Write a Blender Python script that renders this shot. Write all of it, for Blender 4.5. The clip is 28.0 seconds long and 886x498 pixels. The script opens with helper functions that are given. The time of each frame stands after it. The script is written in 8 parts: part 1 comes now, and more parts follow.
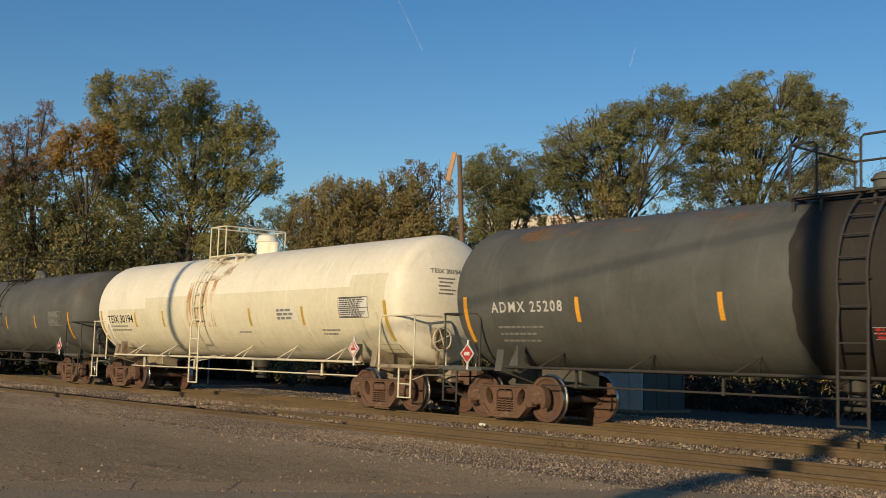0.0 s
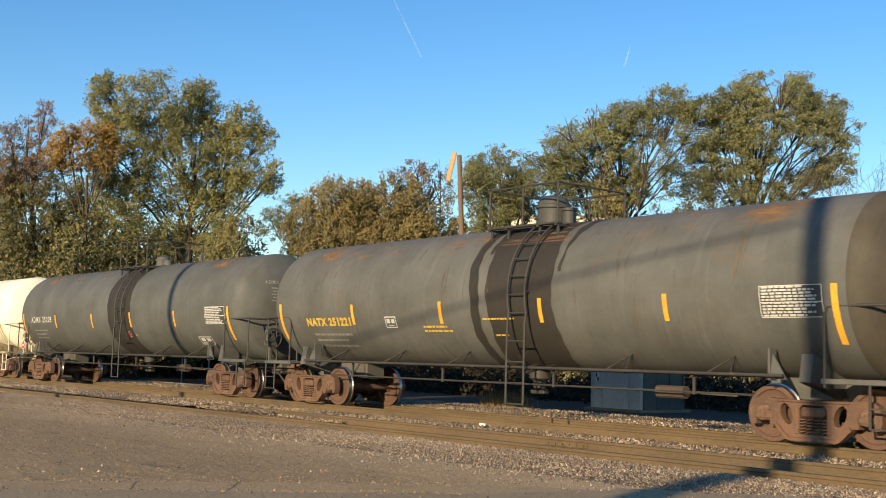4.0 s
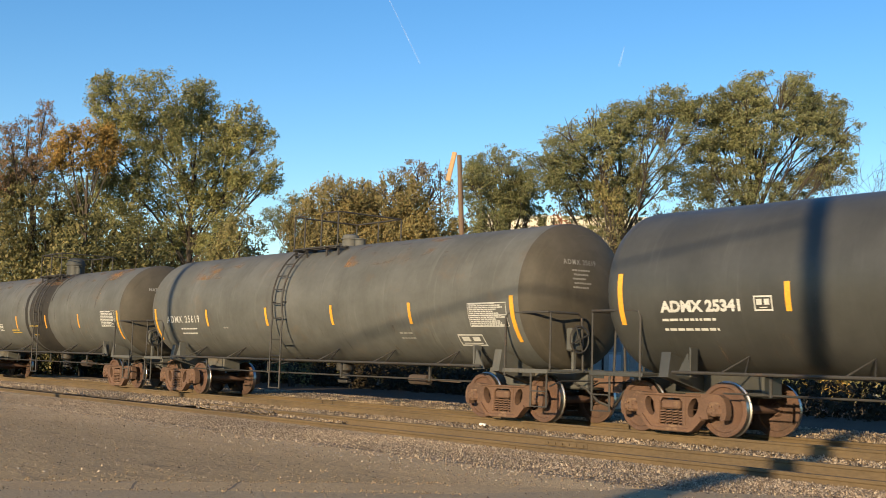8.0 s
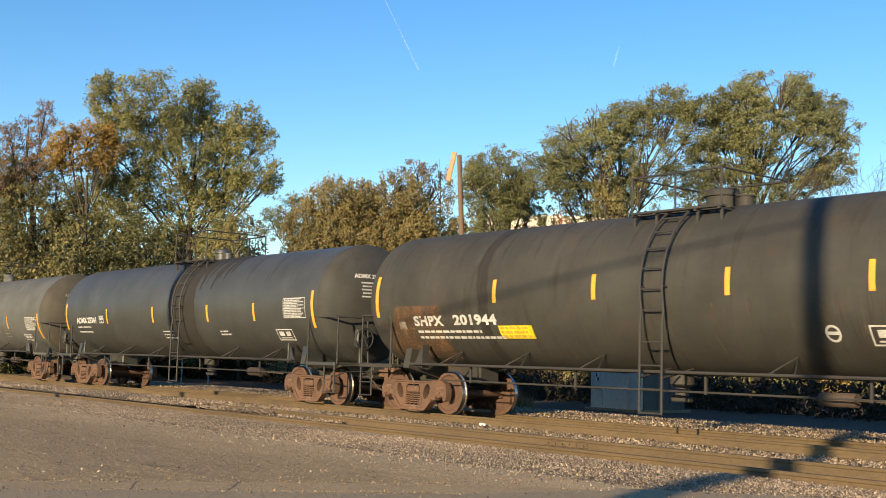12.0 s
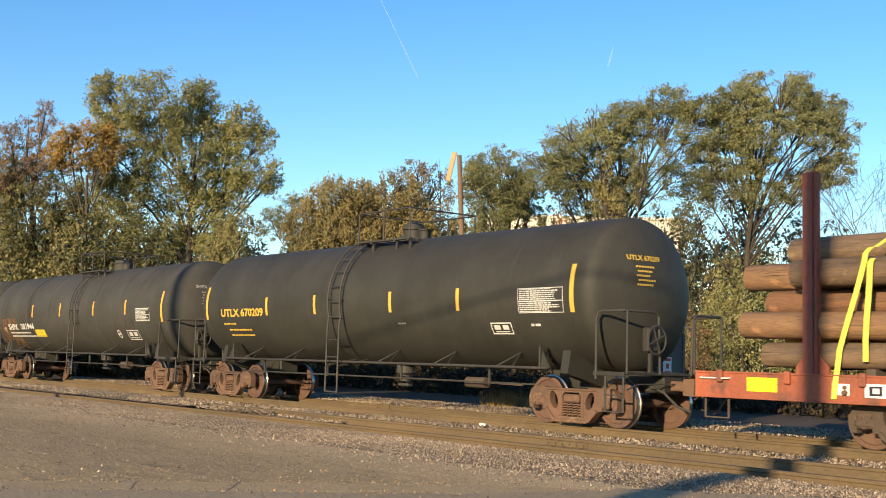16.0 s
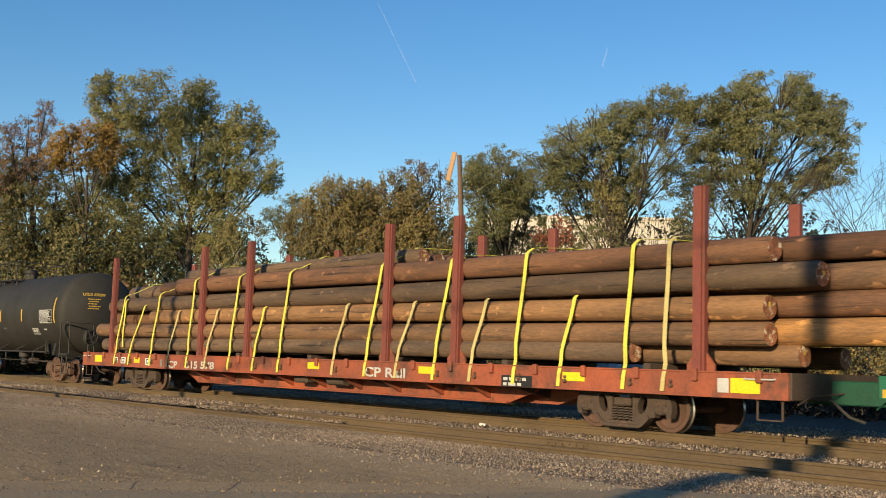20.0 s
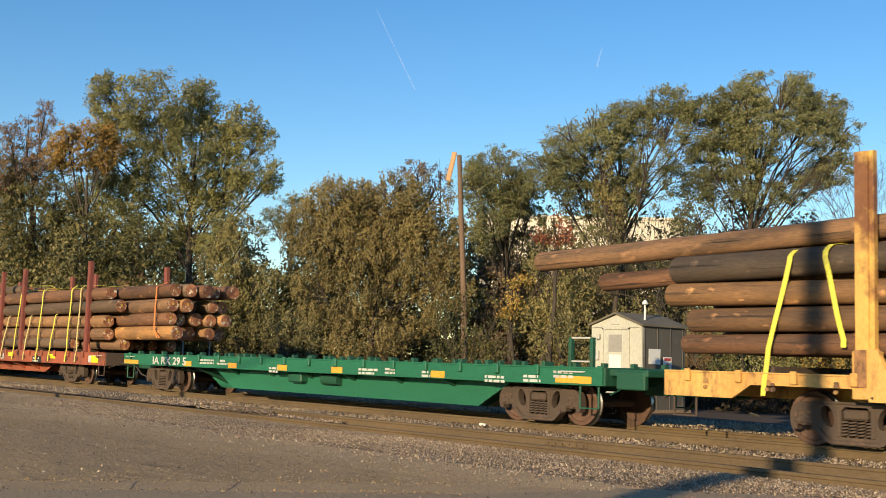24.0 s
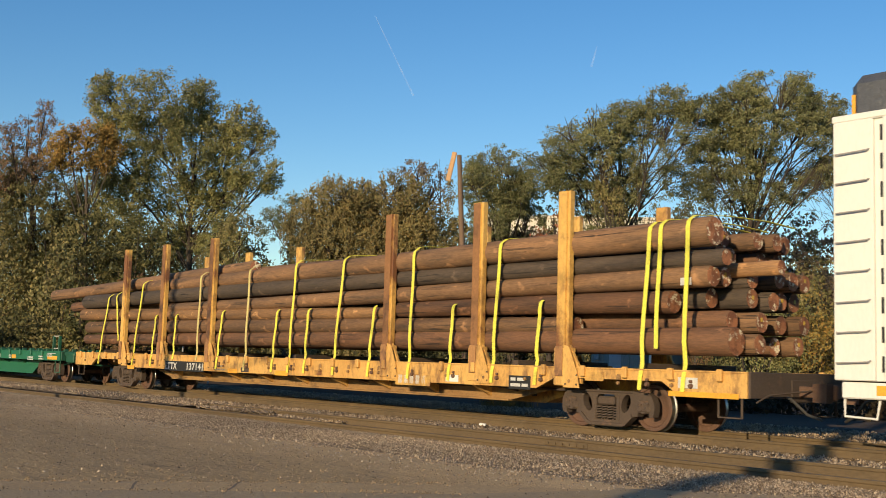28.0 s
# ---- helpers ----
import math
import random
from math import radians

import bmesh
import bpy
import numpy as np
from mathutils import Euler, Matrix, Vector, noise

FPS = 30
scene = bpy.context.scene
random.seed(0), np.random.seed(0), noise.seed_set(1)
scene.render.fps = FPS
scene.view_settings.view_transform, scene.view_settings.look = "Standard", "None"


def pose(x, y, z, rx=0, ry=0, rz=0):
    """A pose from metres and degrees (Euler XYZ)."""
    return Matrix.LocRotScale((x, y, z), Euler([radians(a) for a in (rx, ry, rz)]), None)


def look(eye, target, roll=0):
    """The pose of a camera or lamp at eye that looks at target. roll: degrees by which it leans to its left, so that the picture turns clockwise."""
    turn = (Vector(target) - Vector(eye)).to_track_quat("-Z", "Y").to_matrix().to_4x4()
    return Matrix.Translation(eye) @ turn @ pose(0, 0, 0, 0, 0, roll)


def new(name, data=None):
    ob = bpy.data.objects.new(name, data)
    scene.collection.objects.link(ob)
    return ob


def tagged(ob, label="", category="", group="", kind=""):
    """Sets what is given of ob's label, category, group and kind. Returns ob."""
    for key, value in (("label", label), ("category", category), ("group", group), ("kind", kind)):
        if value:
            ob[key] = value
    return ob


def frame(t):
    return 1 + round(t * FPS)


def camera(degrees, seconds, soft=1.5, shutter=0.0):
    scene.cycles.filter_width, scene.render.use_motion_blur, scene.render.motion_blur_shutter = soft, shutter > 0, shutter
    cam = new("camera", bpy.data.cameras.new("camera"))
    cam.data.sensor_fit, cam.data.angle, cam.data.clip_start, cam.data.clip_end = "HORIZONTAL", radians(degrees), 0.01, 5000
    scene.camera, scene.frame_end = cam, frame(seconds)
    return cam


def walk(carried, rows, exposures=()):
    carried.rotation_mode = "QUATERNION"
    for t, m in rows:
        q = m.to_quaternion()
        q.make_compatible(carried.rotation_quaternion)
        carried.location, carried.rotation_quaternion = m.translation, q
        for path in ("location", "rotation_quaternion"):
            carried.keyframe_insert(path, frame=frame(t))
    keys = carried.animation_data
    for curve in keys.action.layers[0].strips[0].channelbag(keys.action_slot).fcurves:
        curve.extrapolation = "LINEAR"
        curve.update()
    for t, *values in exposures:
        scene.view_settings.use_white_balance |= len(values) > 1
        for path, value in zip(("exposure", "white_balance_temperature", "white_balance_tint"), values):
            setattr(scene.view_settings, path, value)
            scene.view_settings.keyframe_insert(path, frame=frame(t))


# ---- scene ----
import mathutils.geometry

# One plan: the rails run along x, z = 0 is the top of the rails, the camera stands over x = y = 0.
EYE = Vector((0.0, 0.0, 1.112))
TRACK_Y = 16.60        # middle of the track that carries the train
NEAR_TRACK_Y = 12.05   # middle of the empty track before it
SPEED = 6.315          # the train runs towards -x
SECONDS = 28.0

cam = camera(43.02, SECONDS, soft=0.75, shutter=0.12)
VIEW = look(EYE, EYE + Vector((-0.7639, 0.6375, 0.1002)), 1.69)
walk(cam, [(0.0, VIEW), (SECONDS, VIEW)],
     exposures=[(0.0, -0.36), (1.0, -0.02), (2.0, 0.28), (3.0, 0.42), (6.0, 0.5), (8.0, 0.48), (10.0, 0.58), (12.0, 0.62), (15.0, 0.66), (16.0, 0.70), (17.0, 0.52), (18.0, 0.36), (20.0, 0.12),
                (23.5, 0.33), (25.0, 0.28), (28.0, 0.05)])

# ---- light: a low afternoon sun from behind the camera, and a clear sky ----
SUN_ELEV = 12.8
SUN_WAY = Vector((-0.40, 0.92, 0)).normalized() * math.cos(radians(SUN_ELEV)) + Vector((0, 0, -math.sin(radians(SUN_ELEV))))
sun = new("sun", bpy.data.lights.new("sun", "SUN"))
sun.data.energy, sun.data.angle, sun.data.color = 4.8, radians(0.53), (1.0, 0.775, 0.47)
sun.matrix_world = look((0, 0, 30), Vector((0, 0, 30)) + SUN_WAY)

world = bpy.data.worlds.new("world")
scene.world = world
world.use_nodes = True
wn = world.node_tree.nodes
sky = wn.new("ShaderNodeTexSky")
sky.sky_type, sky.sun_disc = "NISHITA", False
sky.sun_elevation = radians(SUN_ELEV)
sky.sun_rotation = math.atan2(-SUN_WAY.x, -SUN_WAY.y)
sky.air_density, sky.dust_density, sky.ozone_density = 1.0, 0.1, 2.2
wn["Background"].inputs["Strength"].default_value = 0.138
vivid = wn.new("ShaderNodeHueSaturation")
vivid.inputs["Saturation"].default_value, vivid.inputs["Hue"].default_value = 1.31, 0.507
world.node_tree.links.new(sky.outputs[0], vivid.inputs["Color"])
world.node_tree.links.new(vivid.outputs[0], wn["Background"].inputs[0])


# ---- materials ----
def rgb(c):
    return (c[0], c[1], c[2], 1.0)


def mix_color(nt, a, b, fac, blend="MIX"):
    n = nt.nodes.new("ShaderNodeMix")
    n.data_type, n.blend_type = "RGBA", blend
    for sock, val in ((n.inputs["Factor"], fac), (n.inputs[6], a), (n.inputs[7], b)):
        if hasattr(val, "is_output"):
            nt.links.new(val, sock)
        else:
            sock.default_value = val
    return n.outputs[2]


def noise_tex(nt, scale, detail=4.0, rough=0.6, stretch=(1, 1, 1), coord="Object"):
    tc = nt.nodes.new("ShaderNodeTexCoord")
    mp = nt.nodes.new("ShaderNodeMapping")
    mp.inputs["Scale"].default_value = stretch
    nz = nt.nodes.new("ShaderNodeTexNoise")
    nz.inputs["Scale"].default_value, nz.inputs["Detail"].default_value, nz.inputs["Roughness"].default_value = scale, detail, rough
    nt.links.new(tc.outputs[coord], mp.inputs["Vector"])
    nt.links.new(mp.outputs[0], nz.inputs["Vector"])
    return nz.outputs[0]


def ramp(nt, fac, lo, hi):
    n = nt.nodes.new("ShaderNodeMapRange")
    n.inputs["From Min"].default_value, n.inputs["From Max"].default_value = lo, hi
    nt.links.new(fac, n.inputs["Value"])
    return n.outputs[0]


def bump(nt, height, strength, distance):
    n = nt.nodes.new("ShaderNodeBump")
    n.inputs["Strength"].default_value, n.inputs["Distance"].default_value = strength, distance
    nt.links.new(height, n.inputs["Height"])
    nt.links.new(n.outputs[0], nt.nodes["Principled BSDF"].inputs["Normal"])


def material(name, base, rough=0.7, metal=0.0, second=None, spots=None, big=0.6, fine=25.0, stretch=(1, 1, 1), bump_d=0.0,
             spot_range=(0.58, 0.72), vary=0.0, spot_scale=3.0, contrast=(0.35, 0.7), grain_k=0.25):
    """A painted, rusted, stony or wooden surface: a base and a second colour at a large scale, spots, grain and relief."""
    m = bpy.data.materials.new(name)
    m.use_nodes = True
    nt = m.node_tree
    p = nt.nodes["Principled BSDF"]
    p.inputs["Roughness"].default_value, p.inputs["Metallic"].default_value = rough, metal
    second = second or [c * 0.75 for c in base]
    large = noise_tex(nt, big, 5, 0.6, stretch)
    small = noise_tex(nt, fine, 4, 0.65, stretch)
    col = mix_color(nt, rgb(base), rgb(second), ramp(nt, large, *contrast))
    if spots:
        col = mix_color(nt, col, rgb(spots), ramp(nt, noise_tex(nt, spot_scale, 8, 0.7, stretch), *spot_range))
    grain = ramp(nt, small, 0.25, 0.8)
    col = mix_color(nt, col, mix_color(nt, (1 - grain_k, 1 - grain_k, 1 - grain_k, 1), (1 + 0.75 * grain_k,) * 3 + (1,), grain), 1.0, "MULTIPLY")
    if vary:
        info = nt.nodes.new("ShaderNodeObjectInfo")
        hsv = nt.nodes.new("ShaderNodeHueSaturation")
        r = nt.nodes.new("ShaderNodeMapRange")
        r.inputs["To Min"].default_value, r.inputs["To Max"].default_value = 1 - vary, 1 + vary
        nt.links.new(info.outputs["Random"], r.inputs["Value"])
        nt.links.new(r.outputs[0], hsv.inputs["Value"])
        nt.links.new(col, hsv.inputs["Color"])
        col = hsv.outputs[0]
    nt.links.new(col, p.inputs["Base Color"])
    if bump_d:
        bump(nt, small, 0.6, bump_d)
    return m


def islands(name, colours, rough=0.8, bump_scale=0.0, bump_d=0.0, trans=0.0):
    """A surface of many loose pieces, each with its own tone."""
    m = bpy.data.materials.new(name)
    m.use_nodes = True
    nt = m.node_tree
    p = nt.nodes["Principled BSDF"]
    p.inputs["Roughness"].default_value = rough
    p.inputs["Specular IOR Level"].default_value = 0.25
    geo = nt.nodes.new("ShaderNodeNewGeometry")
    cr = nt.nodes.new("ShaderNodeValToRGB")
    while len(cr.color_ramp.elements) < len(colours):
        cr.color_ramp.elements.new(0.5)
    for i, c in enumerate(colours):
        cr.color_ramp.elements[i].position = i / max(1, len(colours) - 1)
        cr.color_ramp.elements[i].color = rgb(c)
    nt.links.new(geo.outputs["Random Per Island"], cr.inputs[0])
    col = cr.outputs[0]
    patch = noise_tex(nt, 0.35, 3, 0.6)
    col = mix_color(nt, col, mix_color(nt, (0.7, 0.7, 0.7, 1), (1.25, 1.2, 1.1, 1), ramp(nt, patch, 0.35, 0.65)), 1.0, "MULTIPLY")
    nt.links.new(col, p.inputs["Base Color"])
    if trans:
        out = nt.nodes["Material Output"]
        tr = nt.nodes.new("ShaderNodeBsdfTranslucent")
        nt.links.new(col, tr.inputs["Color"])
        ms = nt.nodes.new("ShaderNodeMixShader")
        ms.inputs[0].default_value = trans
        nt.links.new(p.outputs[0], ms.inputs[1])
        nt.links.new(tr.outputs[0], ms.inputs[2])
        nt.links.new(ms.outputs[0], out.inputs["Surface"])
    if bump_d:
        bump(nt, noise_tex(nt, bump_scale, 4, 0.6), 0.6, bump_d)
    return m


M = {}
def tank_paint(name, base, second, rusty, rough, lo=0.6):
    """Weathered enamel: broad cloudy fading, streaks running down, faint rust bloom."""
    mt = material(name, base, rough, 0, second, rusty, 0.45, 9, (0.8, 1, 1), 0.0, (lo, 0.95), 0.0, 1.1, (0.3, 0.75), 0.07)
    nt = mt.node_tree
    p = nt.nodes["Principled BSDF"]
    col = p.inputs["Base Color"].links[0].from_socket
    streak = noise_tex(nt, 2.2, 6, 0.7, (2.2, 0.25, 0.25))
    col = mix_color(nt, col, rgb([c * 0.7 for c in second]), ramp(nt, streak, 0.55, 0.95))
    pale = noise_tex(nt, 3.2, 5, 0.65, (2.6, 0.16, 0.16))
    col = mix_color(nt, col, rgb([min(0.95, c * 1.35) for c in base]), ramp(nt, pale, 0.56, 0.92))
    cloud, dull = noise_tex(nt, 0.8, 6, 0.62), 0.96 if base[0] > 0.5 else 0.83
    col = mix_color(nt, col, mix_color(nt, (dull, dull, dull * 0.98, 1), (2 - dull,) * 3 + (1,), ramp(nt, cloud, 0.36, 0.66)), 1.0, "MULTIPLY")
    nt.links.new(col, p.inputs["Base Color"])
    p.inputs["Specular IOR Level"].default_value = 0.28
    rv = nt.nodes.new("ShaderNodeMapRange")
    rv.inputs["To Min"].default_value, rv.inputs["To Max"].default_value = rough - 0.1, min(1.0, rough + 0.12)
    nt.links.new(noise_tex(nt, 1.3, 4), rv.inputs["Value"])
    nt.links.new(rv.outputs[0], p.inputs["Roughness"])
    bump(nt, noise_tex(nt, 0.9, 2, 0.4), 0.25, 0.02)
    return mt


M["grey_paint"] = tank_paint("grey_paint", (0.122, 0.122, 0.115), (0.096, 0.096, 0.090), (0.17, 0.115, 0.07), 0.66, 0.55)
M["dark_grey_paint"] = tank_paint("dark_grey_paint", (0.112, 0.115, 0.108), (0.088, 0.090, 0.085), (0.12, 0.08, 0.052), 0.66, 0.58)
M["charcoal_paint"] = tank_paint("charcoal_paint", (0.070, 0.071, 0.067), (0.054, 0.055, 0.052), (0.075, 0.06, 0.045), 0.56)
M["gloss_charcoal"] = tank_paint("gloss_charcoal", (0.062, 0.062, 0.058), (0.048, 0.048, 0.045), (0.06, 0.048, 0.036), 0.46)
M["gloss_charcoal"].node_tree.nodes["Principled BSDF"].inputs["Specular IOR Level"].default_value = 0.6
M["brown_black_paint"] = tank_paint("brown_black_paint", (0.057, 0.054, 0.048), (0.045, 0.042, 0.037), (0.095, 0.06, 0.04), 0.68, 0.55)
M["black_paint"] = tank_paint("black_paint", (0.042, 0.040, 0.034), (0.033, 0.031, 0.027), (0.05, 0.045, 0.038), 0.62, 0.65)
M["cream_paint"] = tank_paint("cream_paint", (0.88, 0.83, 0.70), (0.80, 0.75, 0.62), (0.62, 0.52, 0.36), 0.55, 0.62)
M["aged_cream"] = tank_paint("aged_cream", (0.76, 0.71, 0.55), (0.68, 0.63, 0.48), (0.50, 0.41, 0.27), 0.6, 0.55)
# two darker paints for the trailing heads of some tanks
M["head_dark_grey"] = tank_paint("head_dark_grey", (0.062, 0.060, 0.054), (0.046, 0.044, 0.040), (0.085, 0.066, 0.048), 0.75, 0.6)
M["head_dark_brown"] = tank_paint("head_dark_brown", (0.082, 0.072, 0.056), (0.060, 0.052, 0.042), (0.11, 0.08, 0.055), 0.75, 0.6)
M["tar_stain"] = material("tar_stain", (0.022, 0.019, 0.016), 0.8, 0, (0.034, 0.029, 0.023), (0.055, 0.046, 0.036), 0.8, 20, (1, 1, 0.4), 0.002, (0.62, 0.8))
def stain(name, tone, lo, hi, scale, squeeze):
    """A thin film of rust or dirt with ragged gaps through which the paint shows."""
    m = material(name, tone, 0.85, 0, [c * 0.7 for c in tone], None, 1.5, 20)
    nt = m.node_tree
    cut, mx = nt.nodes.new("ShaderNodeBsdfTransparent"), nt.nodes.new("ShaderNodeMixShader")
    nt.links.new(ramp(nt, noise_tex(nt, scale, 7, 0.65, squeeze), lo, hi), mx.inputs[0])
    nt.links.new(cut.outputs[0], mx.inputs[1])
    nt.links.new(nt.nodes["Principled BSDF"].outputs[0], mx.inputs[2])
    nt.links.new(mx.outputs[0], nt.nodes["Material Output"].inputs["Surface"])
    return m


M["rust_bloom"] = stain("rust_bloom", (0.27, 0.135, 0.055), 0.50, 0.70, 1.2, (0.7, 1.2, 1.6))
M["rust_runs"] = stain("rust_runs", (0.17, 0.105, 0.06), 0.58, 0.84, 2.2, (2.6, 0.35, 0.35))
M["rust_strong"] = stain("rust_strong", (0.42, 0.20, 0.065), 0.46, 0.66, 2.0, (2.4, 0.4, 0.4))
M["rust_brown"] = stain("rust_brown", (0.15, 0.078, 0.035), 0.40, 0.62, 1.1, (1.2, 0.8, 0.8))
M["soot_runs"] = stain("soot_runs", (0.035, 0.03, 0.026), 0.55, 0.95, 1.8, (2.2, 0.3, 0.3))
M["rust"] = material("rust", (0.165, 0.090, 0.055), 0.85, 0, (0.098, 0.058, 0.040), (0.27, 0.165, 0.095), 1.5, 30, (1, 1, 1), 0.004)
M["rust_dark"] = material("rust_dark", (0.092, 0.064, 0.047), 0.85, 0, (0.066, 0.047, 0.036), (0.15, 0.09, 0.058), 1.5, 30, (1, 1, 1), 0.004)
M["wheel_steel"] = material("wheel_steel", (0.145, 0.078, 0.052), 0.75, 0.1, (0.08, 0.05, 0.038), (0.17, 0.1, 0.065), 2.0, 30, (1, 1, 1), 0.002)
M["bright_steel"] = material("bright_steel", (0.55, 0.53, 0.50), 0.3, 1.0, (0.45, 0.43, 0.4))
M["iron"] = material("iron", (0.05, 0.046, 0.042), 0.7, 0, (0.035, 0.032, 0.03), (0.12, 0.07, 0.045), 1.5, 30, (1, 1, 1), 0.002)
M["red_oxide"] = material("red_oxide", (0.41, 0.105, 0.047), 0.7, 0, (0.24, 0.075, 0.042), (0.115, 0.058, 0.04), 0.9, 25, (0.9, 1, 0.7), 0.003, (0.50, 0.68), spot_scale=2.2)
M["red_stake"] = material("red_stake", (0.24, 0.065, 0.045), 0.7, 0, (0.18, 0.055, 0.04), (0.12, 0.06, 0.045), 1.5, 25, (1, 1, 0.4), 0.003, (0.55, 0.75))
M["green_paint"] = material("green_paint", (0.020, 0.168, 0.088), 0.55, 0, (0.016, 0.128, 0.068), (0.035, 0.11, 0.065), 0.5, 25, (0.5, 1, 1.5), 0.002, (0.6, 0.85))
M["green_dark"] = material("green_dark", (0.012, 0.10, 0.055), 0.6, 0, (0.015, 0.07, 0.04), (0.05, 0.05, 0.035), 0.8, 25, (1, 1, 1), 0.002)
M["yellow_car"] = material("yellow_car", (0.72, 0.425, 0.125), 0.65, 0, (0.58, 0.31, 0.085), (0.20, 0.10, 0.045), 0.9, 25, (1.3, 1, 0.55), 0.003, (0.50, 0.66), spot_scale=2.2)
M["yellow_stake"] = material("yellow_stake", (0.74, 0.46, 0.12), 0.65, 0, (0.60, 0.33, 0.085), (0.20, 0.085, 0.036), 0.7, 25, (0.5, 0.5, 0.35), 0.003, (0.46, 0.58), spot_scale=1.6)
M["white_paint"] = material("white_paint", (0.78, 0.77, 0.73), 0.55, 0, (0.72, 0.71, 0.66), (0.6, 0.55, 0.47), 0.4, 25, (1, 1, 0.35), 0.0, (0.68, 0.95), grain_k=0.06)
M["marking_white"] = material("marking_white", (0.62, 0.61, 0.57), 0.6, 0, (0.5, 0.49, 0.46), (0.3, 0.29, 0.26), 3.0, 40, spot_range=(0.6, 0.8))
M["marking_dim"] = material("marking_dim", (0.27, 0.26, 0.235), 0.6, 0, (0.2, 0.195, 0.18), (0.13, 0.13, 0.12), 3.0, 40)
M["marking_yellow"] = material("marking_yellow", (0.62, 0.42, 0.06), 0.6, 0, (0.52, 0.33, 0.05), (0.3, 0.2, 0.05), 3.0, 40, spot_range=(0.64, 0.8))
M["marking_black"] = material("marking_black", (0.025, 0.025, 0.025), 0.6)
M["reflector"] = material("reflector", (0.85, 0.42, 0.045), 0.4, 0, (0.77, 0.36, 0.04), (0.5, 0.3, 0.06), 2.0, 30)
M["bright_yellow"] = material("bright_yellow", (0.90, 0.72, 0.02), 0.45, 0, (0.84, 0.62, 0.02))
M["strap_yellow"] = material("strap_yellow", (0.82, 0.78, 0.10), 0.6, 0, (0.74, 0.68, 0.08), (0.5, 0.44, 0.1), 1.5, 40)
M["strap_orange"] = material("strap_orange", (0.80, 0.27, 0.07), 0.6, 0, (0.7, 0.22, 0.06), (0.5, 0.2, 0.08), 1.5, 40)
M["strap_pale"] = material("strap_pale", (0.66, 0.56, 0.22), 0.65, 0, (0.56, 0.46, 0.17), (0.36, 0.29, 0.14), 1.5, 40)
M["log_end"] = material("log_end", (0.40, 0.165, 0.078), 0.85, 0, (0.20, 0.080, 0.042), (0.80, 0.70, 0.50), 5.0, 30, (1, 1, 1), 0.006, (0.55, 0.60), 0.3, 7.0, (0.42, 0.56))
M["placard"] = material("placard", (0.78, 0.76, 0.72), 0.5)
M["placard_red"] = material("placard_red", (0.52, 0.05, 0.045), 0.5)


